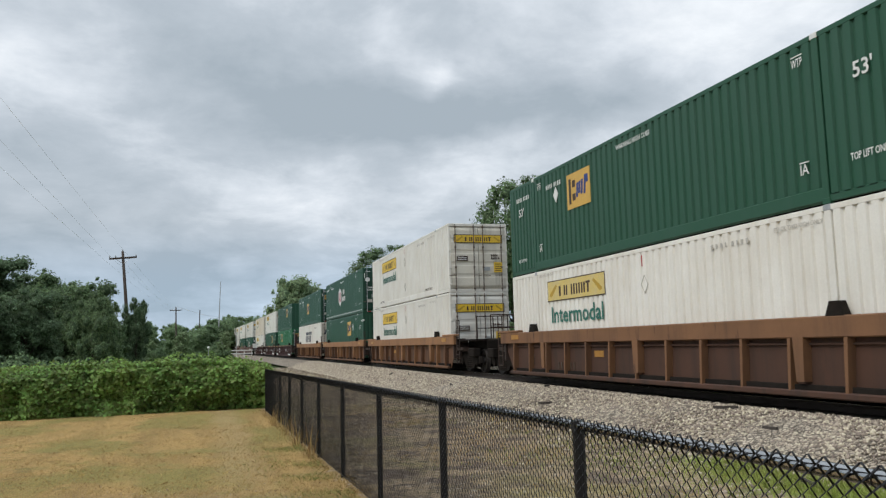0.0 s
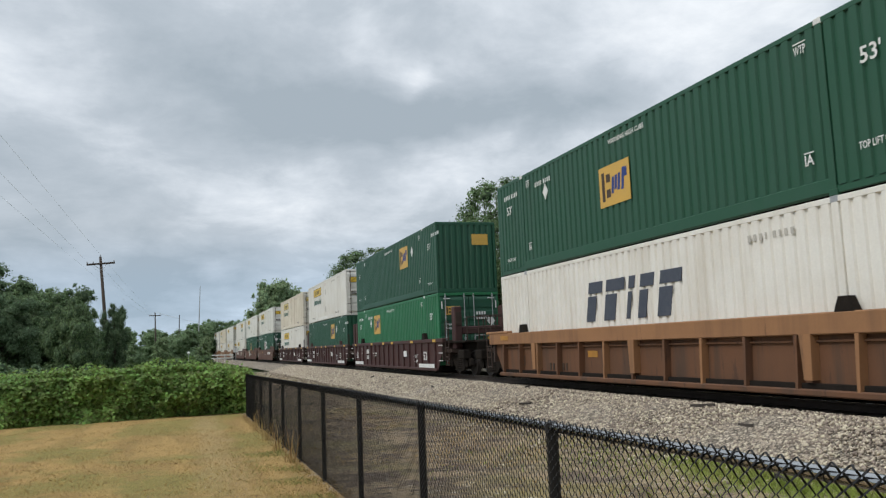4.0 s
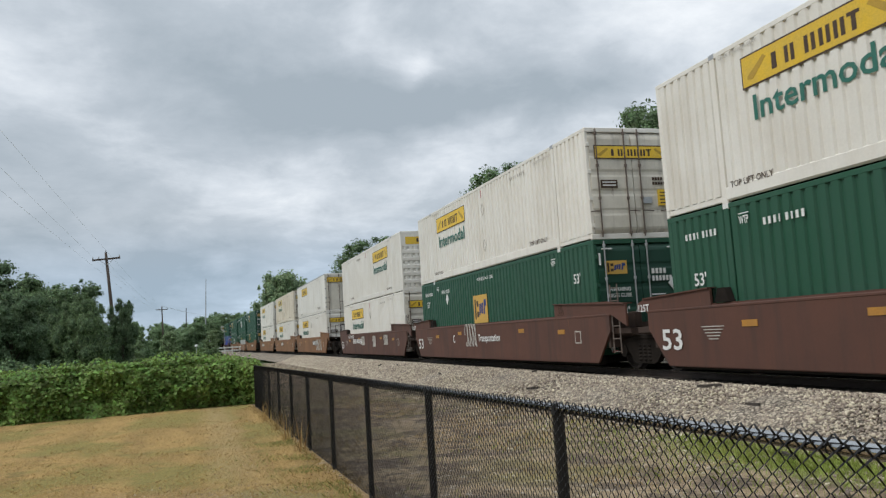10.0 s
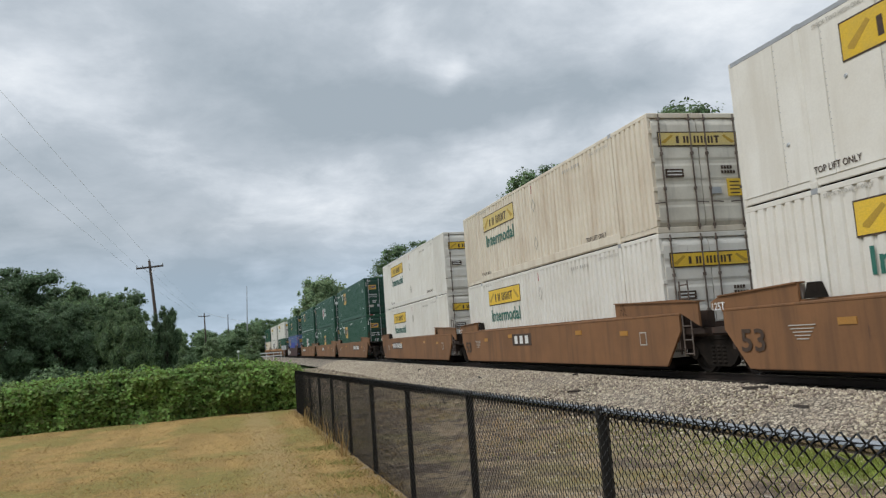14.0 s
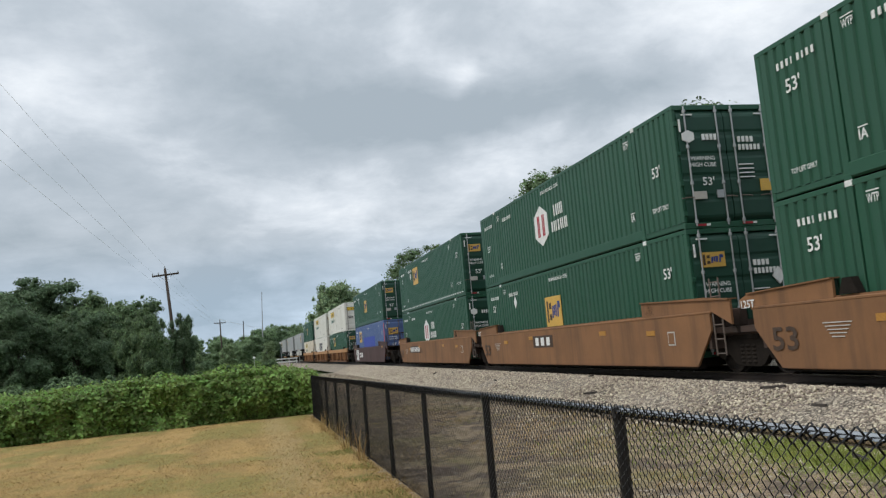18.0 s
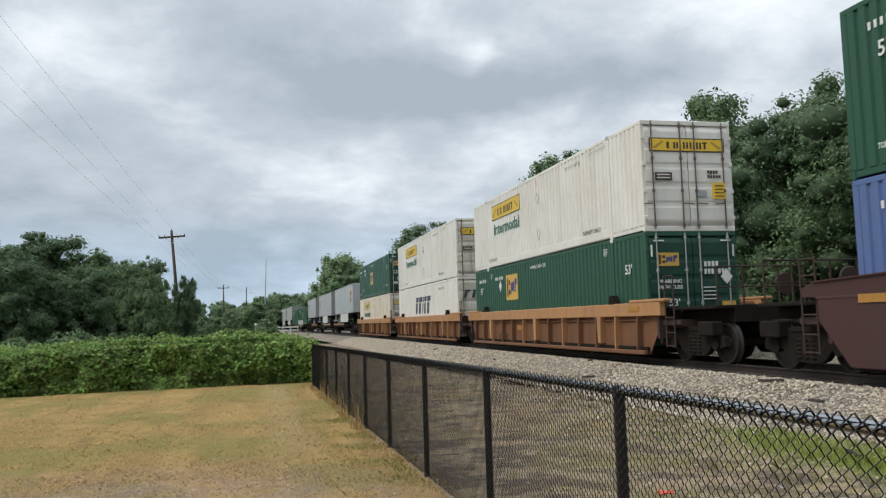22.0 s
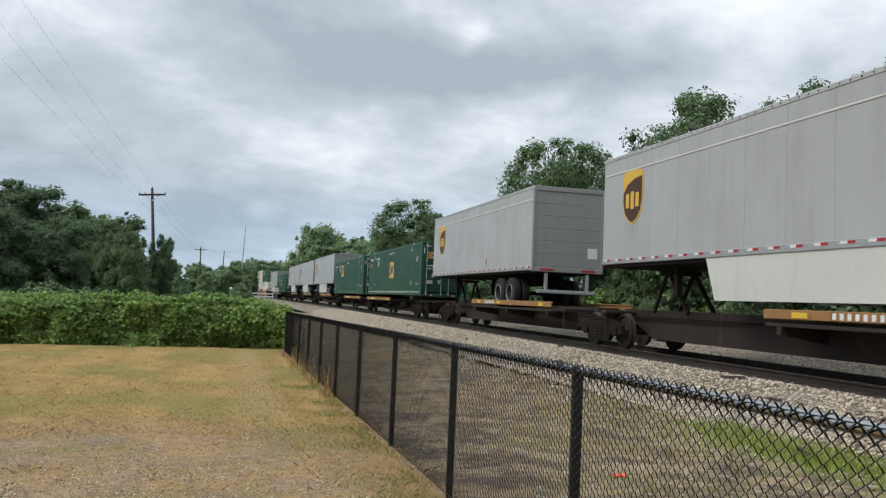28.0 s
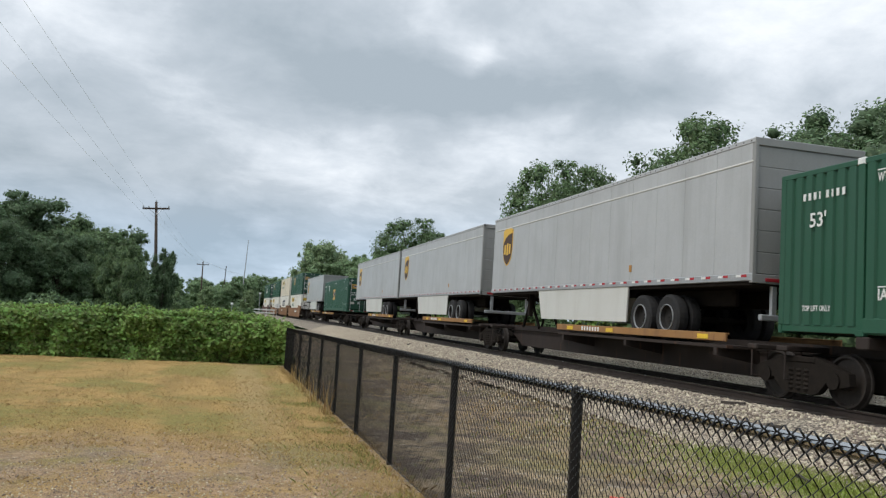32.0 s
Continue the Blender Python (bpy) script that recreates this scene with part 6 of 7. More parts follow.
def make_bogie(parent, y):
    """A two-axle truck: bolster with side frames, wheels, axles and springs."""
    bogie = part("bogie", Shape().box(-0.95, 0.95, y - 0.20, y + 0.20, 0.36, 0.66, 0.03).lathe([(0.6, 0.30), (0.80, 0.28)], (0, y, 0), 2, 12), M_DARK, parent)
    for s in (-1, 1):
        out = [(-1.25, 0.40), (-1.22, 0.60), (-0.95, 0.68), (-0.45, 0.82), (0.45, 0.82), (0.95, 0.68), (1.22, 0.60), (1.25, 0.40), (0.95, 0.33), (0.70, 0.42), (0.50, 0.22), (0.36, 0.17), (-0.36, 0.17), (-0.50, 0.22), (-0.70, 0.42), (-0.95, 0.33)]
        xs = sorted((s * 0.93, s * 1.06))
        fr = Shape().prism([(y + a, b) for a, b in out], 0, xs[0], xs[1])
        xe = sorted((s * 1.04, s * 1.10))
        for a in (-0.89, 0.89):
            fr.lathe([(xe[0], 0.15), (xe[1], 0.13)], (0, y + a, WHEEL_R), 0, 14)
        fr.box(xs[0] - 0.02, xs[1] + 0.02, y - 0.42, y + 0.42, 0.72, 0.83, 0.02)
        part("side_frame", fr, M_DARK, bogie)
        sp = Shape()
        for a in (-0.20, 0.0, 0.20):
            sp.lathe([(0.22 + 0.02 * k, 0.085 if k % 4 else 0.062) for k in range(0, 21, 2)], (s * 1.02, y + a, 0), 2, 10)
        part("spring_nest", sp, M_DARK, bogie)
    for a in (-0.89, 0.89):
        part("axle", Shape().lathe([(-0.95, 0.08), (0.95, 0.08)], (0, y + a, WHEEL_R), 0, 10), M_DARK, bogie)
        for s in (-1, 1):
            g = s * (GAUGE / 2)
            prof = [(g - s * 0.035, WHEEL_R + 0.028), (g, WHEEL_R + 0.020), (g + s * 0.012, WHEEL_R), (g + s * 0.10, WHEEL_R - 0.008), (g + s * 0.105, WHEEL_R - 0.05), (g + s * 0.055, WHEEL_R - 0.075), (g + s * 0.05, 0.16), (g + s * 0.10, 0.13), (g + s * 0.105, 0.02)]
            part("wheel", Shape().lathe(prof if s > 0 else prof[::-1], (0, y + a, WHEEL_R), 0, 28), M_WHEEL, bogie)
    return bogie


def make_well(style):
    """One unit of an articulated well car, the rails' tops at z = 0; style: how its sides are built and painted."""
    side_kind, paint, chord, label, (near_end, far_end) = WELL[style]
    car = thing("well_car", label, "rail car", group="well cars of the train")
    half, hw = 8.95, 1.44
    for s in (-1, 1):
        deep = 0.10 if side_kind == "ribbed" else 0.0
        x0, x1 = sorted((s * (hw - 0.05 - deep), s * (hw - 0.02 - deep)))
        web = [(-half + 0.25, 1.40), (-half + 0.25, 0.86), (-half + 0.85, 0.16), (half - 0.85, 0.16), (half - 0.25, 0.86), (half - 0.25, 1.40)]
        side = part("side_wall", Shape().prism(web, 0, x0, x1), paint, car)
        c0, c1 = sorted((s * (hw - 0.14), s * (hw + 0.03)))
        if side_kind == "ribbed":
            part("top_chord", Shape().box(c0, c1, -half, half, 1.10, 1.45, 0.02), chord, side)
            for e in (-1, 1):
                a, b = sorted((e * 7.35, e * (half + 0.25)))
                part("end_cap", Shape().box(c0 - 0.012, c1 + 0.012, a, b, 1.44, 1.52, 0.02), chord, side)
            b0, b1 = sorted((s * (hw - 0.14), s * (hw + 0.045)))
            part("bottom_chord", Shape().box(b0, b1, -half + 0.85, half - 0.85, 0.13, 0.24, 0.02), paint, side)
            r0, r1 = sorted((s * (hw - 0.13), s * (hw + 0.035)))
            l0, l1 = sorted((s * (hw - 0.13), s * (hw - 0.07)))
            part("ledge", Shape().box(l0, l1, -half + 0.9, half - 0.9, 0.98, 1.02, 0.008), paint, side)
            for i in range(13 if s < 0 else 0):
                y = -7.74 + i * 1.29
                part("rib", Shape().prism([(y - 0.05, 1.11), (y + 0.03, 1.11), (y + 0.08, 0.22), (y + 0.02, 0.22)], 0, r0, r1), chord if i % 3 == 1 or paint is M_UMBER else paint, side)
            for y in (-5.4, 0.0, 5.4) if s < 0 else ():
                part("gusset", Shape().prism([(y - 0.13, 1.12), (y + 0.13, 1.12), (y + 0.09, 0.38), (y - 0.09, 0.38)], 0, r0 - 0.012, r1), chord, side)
        elif side_kind == "panel":
            part("top_chord", Shape().box(c0, c1, -half, half, 1.26, 1.42, 0.02), paint, side)
            r0, r1 = sorted((s * (hw - 0.03), s * (hw + 0.045)))
            for i in range(17 if s < 0 else 0):
                y = -7.9 + i * 0.99
                sec = [(y - 0.06, 1.26), (y + 0.06, 1.26), (y + 0.06, 0.24), (y - 0.06, 0.24)]
                part("rib", Shape().prism(sec, 0, r0, r1), paint, side)
            part("bottom_chord", Shape().box(r0, r1, -half + 0.85, half - 0.85, 0.13, 0.25, 0.02), paint, side)
        else:
            o0, o1 = sorted((s * (hw - 0.03), s * (hw + 0.02)))
            face = Shape().prism([(-half + 0.05, 1.36), (-half + 0.05, 0.95), (-half + 0.75, 0.18), (half - 0.75, 0.18), (half - 0.05, 0.95), (half - 0.05, 1.36)], 0, o0, o1)
            part("smooth_skin", face, paint, side)
            part("top_chord", Shape().box(c0, c1, -half, half, 1.30, 1.37, 0.02), paint, side)
            for e in (-1, 1):
                a, b = (-half - 0.75, -5.85) if e < 0 else (6.60, half + 0.35)
                part("raised_end", Shape().prism([(a, 1.05), (a + 0.75, 1.36), (b, 1.36), (b, 1.73), (a + 0.9, 1.66), (a, 1.58)] if e < 0 else [(a, 1.36), (b, 1.36), (b, 1.52), (b - 0.3, 1.62), (a, 1.70)], 0, o0, o1), paint, side)
                f0, f1 = sorted((s * (hw - 0.16), s * (hw + 0.06)))
                part("end_flange", Shape().prism([(a, 1.56), (b, 1.72), (b, 1.745), (a, 1.585)] if e < 0 else [(a, 1.69), (b - 0.3, 1.61), (b - 0.3, 1.635), (a, 1.715)], 0, f0, f1), paint, side)
    # floor of the well, and the decks over the trucks
    fl = Shape()
    for y in np.arange(-7.6, 7.7, 1.9):
        fl.box(-1.3, 1.3, y - 0.12, y + 0.12, 0.14, 0.30, 0.02)
    fl.box(-1.40, -1.20, -8.1, 8.1, 0.12, 0.33).box(1.20, 1.40, -8.1, 8.1, 0.12, 0.33)
    part("well_floor", fl, M_DARK, car)
    for e in (-1, 1):
        y0, y1 = sorted((e * 8.35, e * 9.62))
        deck = part("end_deck", Shape().prism([(-1.30, 0.88), (-0.45, 0.66), (0.45, 0.66), (1.30, 0.88), (1.30, 1.0), (-1.30, 1.0)], 1, y0, y1), M_GRIME, car)
        ye = e * 8.72
        part("bulkhead", Shape().prism([(-1.40, 0.55), (1.40, 0.55), (1.40, 1.34), (0.9, 1.34), (0.7, 1.12), (-0.7, 1.12), (-0.9, 1.34), (-1.40, 1.34)], 1, ye - 0.05, ye + 0.05), M_GRIME, car)
        steps = Shape()
        for s in (-1,):
            x = s * 1.36
            steps.tube([(x, e * 9.05, 0.35), (x, e * 9.05, 2.05)], 0.020, 6).tube([(x, e * 9.45, 0.35), (x, e * 9.45, 2.05)], 0.020, 6)
            for z in (0.38, 0.70, 1.05, 1.40, 1.75, 2.05):
                steps.tube([(x, e * 9.05, z), (x, e * 9.45, z)], 0.016, 5)
        if e < 0 and not near_end:
            lad = Shape()
            for q in (8.98, 9.32):
                lad.tube([(-1.42, -q, 0.42), (-1.42, -q, 2.05)], 0.018, 6)
            for z in (0.46, 0.76, 1.06, 1.36, 1.66, 1.96):
                lad.tube([(-1.42, -8.98, z), (-1.42, -9.32, z)], 0.014, 5)
            part("ladder", lad, M_ROD if side_kind == "smooth" else M_GRIME, car)
        if (e < 0 and near_end) or (e > 0 and far_end):
            a0, a1 = sorted((e * 8.75, e * 11.0))
            part("end_platform", Shape().box(-1.22, 1.22, a0, a1, 1.22, 1.30, 0.015), M_DARK, car)
            part("end_beam", Shape().prism([(a0, 1.24), (a1, 1.24), (a1, 0.98), (a0, 0.92)], 0, -0.75, 0.75), M_DARK, car)
            part("end_step", Shape().box(-1.28, -0.98, min(e * 10.3, e * 10.9), max(e * 10.3, e * 10.9), 0.62, 0.95, 0.03), M_DARK, car)
            part("ladder", steps, M_GRIME, car)
            rail = Shape()
            for a in (-1.1, -0.45, 0.45, 1.1):
                rail.tube([(a, e * 10.9, 1.25), (a, e * 10.9, 2.15)], 0.022, 6)
            rail.tube([(-1.1, e * 10.9, 2.15), (1.1, e * 10.9, 2.15)], 0.022, 6).tube([(-1.1, e * 10.9, 1.7), (1.1, e * 10.9, 1.7)], 0.018, 6)
            part("handrail", rail, M_GRIME, car)
            part("brake_wheel", Shape().lathe([(e * 10.7 - 0.02, 0.24), (e * 10.7 + 0.02, 0.26)], (0.75, 0, 1.75), 1, 18), M_GRIME, car)
            part("coupler", Shape().box(-0.13, 0.13, min(e * 10.6, e * 11.75), max(e * 10.6, e * 11.75), 0.66, 0.92, 0.04).box(-0.22, 0.22, min(e * 11.4, e * 11.82), max(e * 11.4, e * 11.82), 0.62, 0.96, 0.06), M_DARK, car)
            # brake hose that hangs below
            part("air_hose", Shape().tube([(0.35, e * 10.9, 0.80), (0.38, e * 11.3, 0.45), (0.35, e * 11.8, 0.40)], 0.03, 6), M_DARK, car)
        else:
            part("link", Shape().box(-0.30, 0.30, min(e * 9.4, e * 9.85), max(e * 9.4, e * 9.85), 0.66, 1.0, 0.04), M_DARK, car)
            for a in (-0.9, 0.9):
                part("guide_post", Shape().box(a - 0.10, a + 0.10, min(e * 9.0, e * 9.3), max(e * 9.0, e * 9.3), 1.0, 1.38, 0.02), M_GRIME, car)
        # locating cones and brackets on the sill
        for s in (-1, 1):
            x0, x1 = sorted((s * (hw - 0.13), s * (hw + 0.02)))
            if s < 0:
                part("guide_bracket", Shape().prism([(e * 6.25 - 0.22, 1.41), (e * 6.25 + 0.22, 1.41), (e * 6.25 + 0.10, 1.68), (e * 6.25 - 0.10, 1.68)], 0, x0, x1), M_DARK if style != "maroon" else paint, car)
        if style.startswith("maroon"):
            # tall guide posts and a cross beam over the truck
            for a in (-1.12, 0.82):
                post = part("bulkhead_post", Shape().box(a, a + 0.30, min(e * 9.15, e * 9.55), max(e * 9.15, e * 9.55), 1.0, 2.62, 0.03), paint, car)
                part("post_plate", Shape().box(a + 0.03, a + 0.27, min(e * 9.55, e * 9.58), max(e * 9.55, e * 9.58), 1.9, 2.4, 0.01), M_GRIME, post)
            part("cross_beam", Shape().box(-0.82, 0.82, min(e * 9.2, e * 9.5), max(e * 9.2, e * 9.5), 1.55, 1.85, 0.03), paint, car)
            rungs = Shape()
            for z in (0.55, 0.85, 1.15):
                rungs.tube([(-1.50, e * 8.55, z), (-1.50, e * 9.05, z)], 0.014, 5)
            part("grab_iron", rungs, M_MARK, car)
    make_bogie(car, 9.80)
    if near_end:
        make_bogie(car, -9.80)
    mark_car(car, style)
    return car


def sign_on(parent, outline, y, z, material, name="marking", out=0.0, x=1.46):
    return part(name, Shape().prism([(-a + y, b + z) for a, b in outline], 0, -x - 0.012 - out, -x + 0.002), material, parent)


def letter_on(parent, text, y, z, h, w, material, x=1.485):
    ob = part("lettering", lettering(text, h, w, material, "x"), material, parent)
    ob.location = (-x, y, z)
    return ob


def mark_car(car, style):
    base = style.split("_")[0]
    flat = 1.462
    if base in ("brown", "tan"):
        # number of the unit, a board of bars for the car's mark, small bars along the sill
        letter_on(car, "53", 8.0, 0.72, 0.44, 0.74, M_INK if base == "tan" else M_MARK, flat + 0.02)
        letter_on(car, "125T", 9.0, 1.42, 0.16, 0.44, M_MARK, flat + 0.024)
        board = {"brown_near": -2.9, "brown_far": 4.6, "tan_near": -1.55, "tan_far": 5.5, "tan": 2.4}.get(style)
        if board is not None:
            wide = 1.9 if style == "tan" else 3.1
            if base == "tan":
                sign_on(car, rect(wide, 0.40), board - wide / 2, 0.94, M_INK, "number_board", -0.006, flat)
            n = 3 if style == "tan" else 10
            for i in range(n):
                sign_on(car, rect(wide / n * 0.48, 0.27), board - 0.15 - (wide - 0.3) / n * (i + 0.5) - (0.08 if i > 3 else 0), 0.94, M_MARK, x=flat)
        for y in (5.5, 2.6, -3.4, -6.2):
            sign_on(car, rect(0.42, 0.12), y, 1.16 - 0.03 * abs(y), M_DULL_AMBER, "reflector", x=flat)
        sign_on(car, rect(0.32, 0.32), -7.2, 0.82, M_FAINT, "notice", x=flat)
        sign_on(car, rect(0.26, 0.26), -7.2, 0.82, M_BROWN if base == "brown" else M_ORANGE, "notice", 0.004, flat)
        for i in range(5):
            sign_on(car, rect(0.7 - 0.1 * i, 0.018), 6.6, 0.96 - 0.06 * i, M_FAINT, x=flat)
    elif base == "maroon":
        letter_on(car, "53", 7.35, 0.76, 0.34, 0.46, M_MARK, 1.492)
        sign_on(car, rect(2.2, 0.16), 6.9, 0.33, M_MARK, "pale_plate", x=1.482)
        sign_on(car, rect(2.25, 0.16), -6.73, 0.33, M_MARK, "pale_plate", x=1.482)
        letter_on(car, "53", -6.6, 0.73, 0.34, 0.50, M_MARK, 1.492)
        for a in (0, 0.2, 0.4, 0.6):
            sign_on(car, rect(0.13, 0.22), 5.05 - a, 0.95, M_MARK, x=flat)
            sign_on(car, rect(0.10, 0.20), 5.05 - a * 0.9, 0.65, M_MARK, x=flat)
        sign_on(car, rect(0.8, 0.05), 2.9, 0.86, M_MARK, x=flat)
        sign_on(car, rect(0.5, 0.05), 2.9, 0.74, M_MARK, x=flat)
        sign_on(car, rect(0.7, 0.26), -3.2, 0.82, M_MARK, "data_block", x=flat)
        for y in (7.9, 3.6, 0.9, -0.9, -4.5, -7.9):
            sign_on(car, rect(0.40, 0.11), y, 1.34, M_AMBER, "reflector", x=1.482)
        letter_on(car, "IL 53'1\"", -5.1, 0.72, 0.14, 0.62, M_MARK, 1.47)
        letter_on(car, "IW 8'9\"", -5.1, 0.50, 0.14, 0.62, M_MARK, 1.47)
        letter_on(car, "20", 6.1, 1.06, 0.14, 0.24, M_MARK, 1.47)
        letter_on(car, "40", 6.1, 0.88, 0.14, 0.24, M_MARK, 1.47)
    else:
        for y in (7.6, -7.6):
            sign_on(car, rect(0.6, 0.14), y, 1.30, M_DULL_AMBER, "reflector", x=flat + 0.01)
        sign_on(car, rect(0.5, 0.16), 2.1, 0.80, M_DULL_AMBER, "notice", x=1.322)
        letter_on(car, "53", 6.55, 0.62, 0.34, 0.42, M_INK, 1.332)
        for i in range(6):
            sign_on(car, rect(0.10, 0.20), 4.6 - 0.2 * i, 0.46, M_INK, x=1.322)


def scrawl(car, y, z, w, h, material):
    """Sprayed loops of paint with no readable letters."""
    sh = Shape()
    rng = random.Random(8)
    for k in range(4):
        cx = y - (k - 1.5) * w / 4
        pts = [(-1.485, cx + w / 8 * math.cos(a) * (1 + 0.3 * math.sin(3 * a + k)), z + h / 2 * math.sin(a + 0.3 * k)) for a in np.linspace(0.3 * k, 5.6 + 0.2 * k, 16)]
        sh.tube(pts, 0.016, 4)
        sh.tube([(-1.485, cx - w / 10, z - h / 2), (-1.485, cx - w / 14, z + h / 2)], 0.016, 4)
    part("sprayed_scrawl", sh, material, car, "pale sprayed loops of paint")


M_DULL_AMBER = surface("dull_amber_reflector", (0.42, 0.20, 0.035), (0.30, 0.16, 0.05), 0.5, 3.0, 0.6, 40.0, 0.03)
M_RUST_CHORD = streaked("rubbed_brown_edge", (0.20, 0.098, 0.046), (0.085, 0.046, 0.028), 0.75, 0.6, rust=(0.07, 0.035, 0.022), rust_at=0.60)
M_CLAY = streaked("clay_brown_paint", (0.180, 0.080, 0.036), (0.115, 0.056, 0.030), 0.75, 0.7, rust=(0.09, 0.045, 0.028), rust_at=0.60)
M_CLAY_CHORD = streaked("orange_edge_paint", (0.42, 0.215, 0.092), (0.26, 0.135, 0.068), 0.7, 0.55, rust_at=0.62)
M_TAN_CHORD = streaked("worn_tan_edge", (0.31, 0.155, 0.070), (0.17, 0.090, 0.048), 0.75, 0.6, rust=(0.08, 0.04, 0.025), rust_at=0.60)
M_GRIME = streaked("grimy_brown_paint", (0.052, 0.032, 0.024), (0.026, 0.020, 0.016), 0.85, 0.6, rust=(0.08, 0.04, 0.025), rust_at=0.60)
WELL = {
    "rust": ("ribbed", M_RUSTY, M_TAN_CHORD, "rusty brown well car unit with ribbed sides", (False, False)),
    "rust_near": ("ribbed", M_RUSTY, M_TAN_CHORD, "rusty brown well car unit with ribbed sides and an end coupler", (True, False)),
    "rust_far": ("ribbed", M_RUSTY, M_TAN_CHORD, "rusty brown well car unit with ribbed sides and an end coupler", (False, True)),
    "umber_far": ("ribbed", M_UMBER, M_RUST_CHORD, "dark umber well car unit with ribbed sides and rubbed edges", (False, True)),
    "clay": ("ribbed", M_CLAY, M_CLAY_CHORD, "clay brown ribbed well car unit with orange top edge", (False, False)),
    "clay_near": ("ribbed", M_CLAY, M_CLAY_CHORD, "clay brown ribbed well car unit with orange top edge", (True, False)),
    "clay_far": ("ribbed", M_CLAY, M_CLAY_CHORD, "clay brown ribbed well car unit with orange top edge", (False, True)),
    "maroon": ("panel", M_MAROON, M_MAROON, "dark maroon well car unit with panelled sides", (False, False)),
    "maroon_near": ("panel", M_MAROON, M_MAROON, "dark maroon well car unit with panelled sides and an end ladder", (True, False)),
    "maroon_far": ("panel", M_MAROON, M_MAROON, "dark maroon well car unit with panelled sides and an end ladder", (False, True)),
    "brown": ("smooth", M_BROWN, M_BROWN, "smooth-sided dull brown well car unit", (False, False)),
    "brown_near": ("smooth", M_BROWN, M_BROWN, "smooth-sided dull brown well car unit with an end ladder", (True, False)),
    "brown_far": ("smooth", M_BROWN, M_BROWN, "smooth-sided dull brown well car unit with an end ladder", (False, True)),
    "tan": ("smooth", M_ORANGE, M_ORANGE, "smooth-sided tan brown well car unit", (False, False)),
    "tan_near": ("smooth", M_ORANGE, M_ORANGE, "smooth-sided tan brown well car unit with sprayed paint", (True, False)),
    "tan_far": ("smooth", M_ORANGE, M_ORANGE, "smooth-sided tan brown well car unit with an end ladder", (False, True)),
    "dark_single": ("smooth", M_MAROON, M_MAROON, "smooth dark maroon single well car with sprayed paint", (True, True)),
}


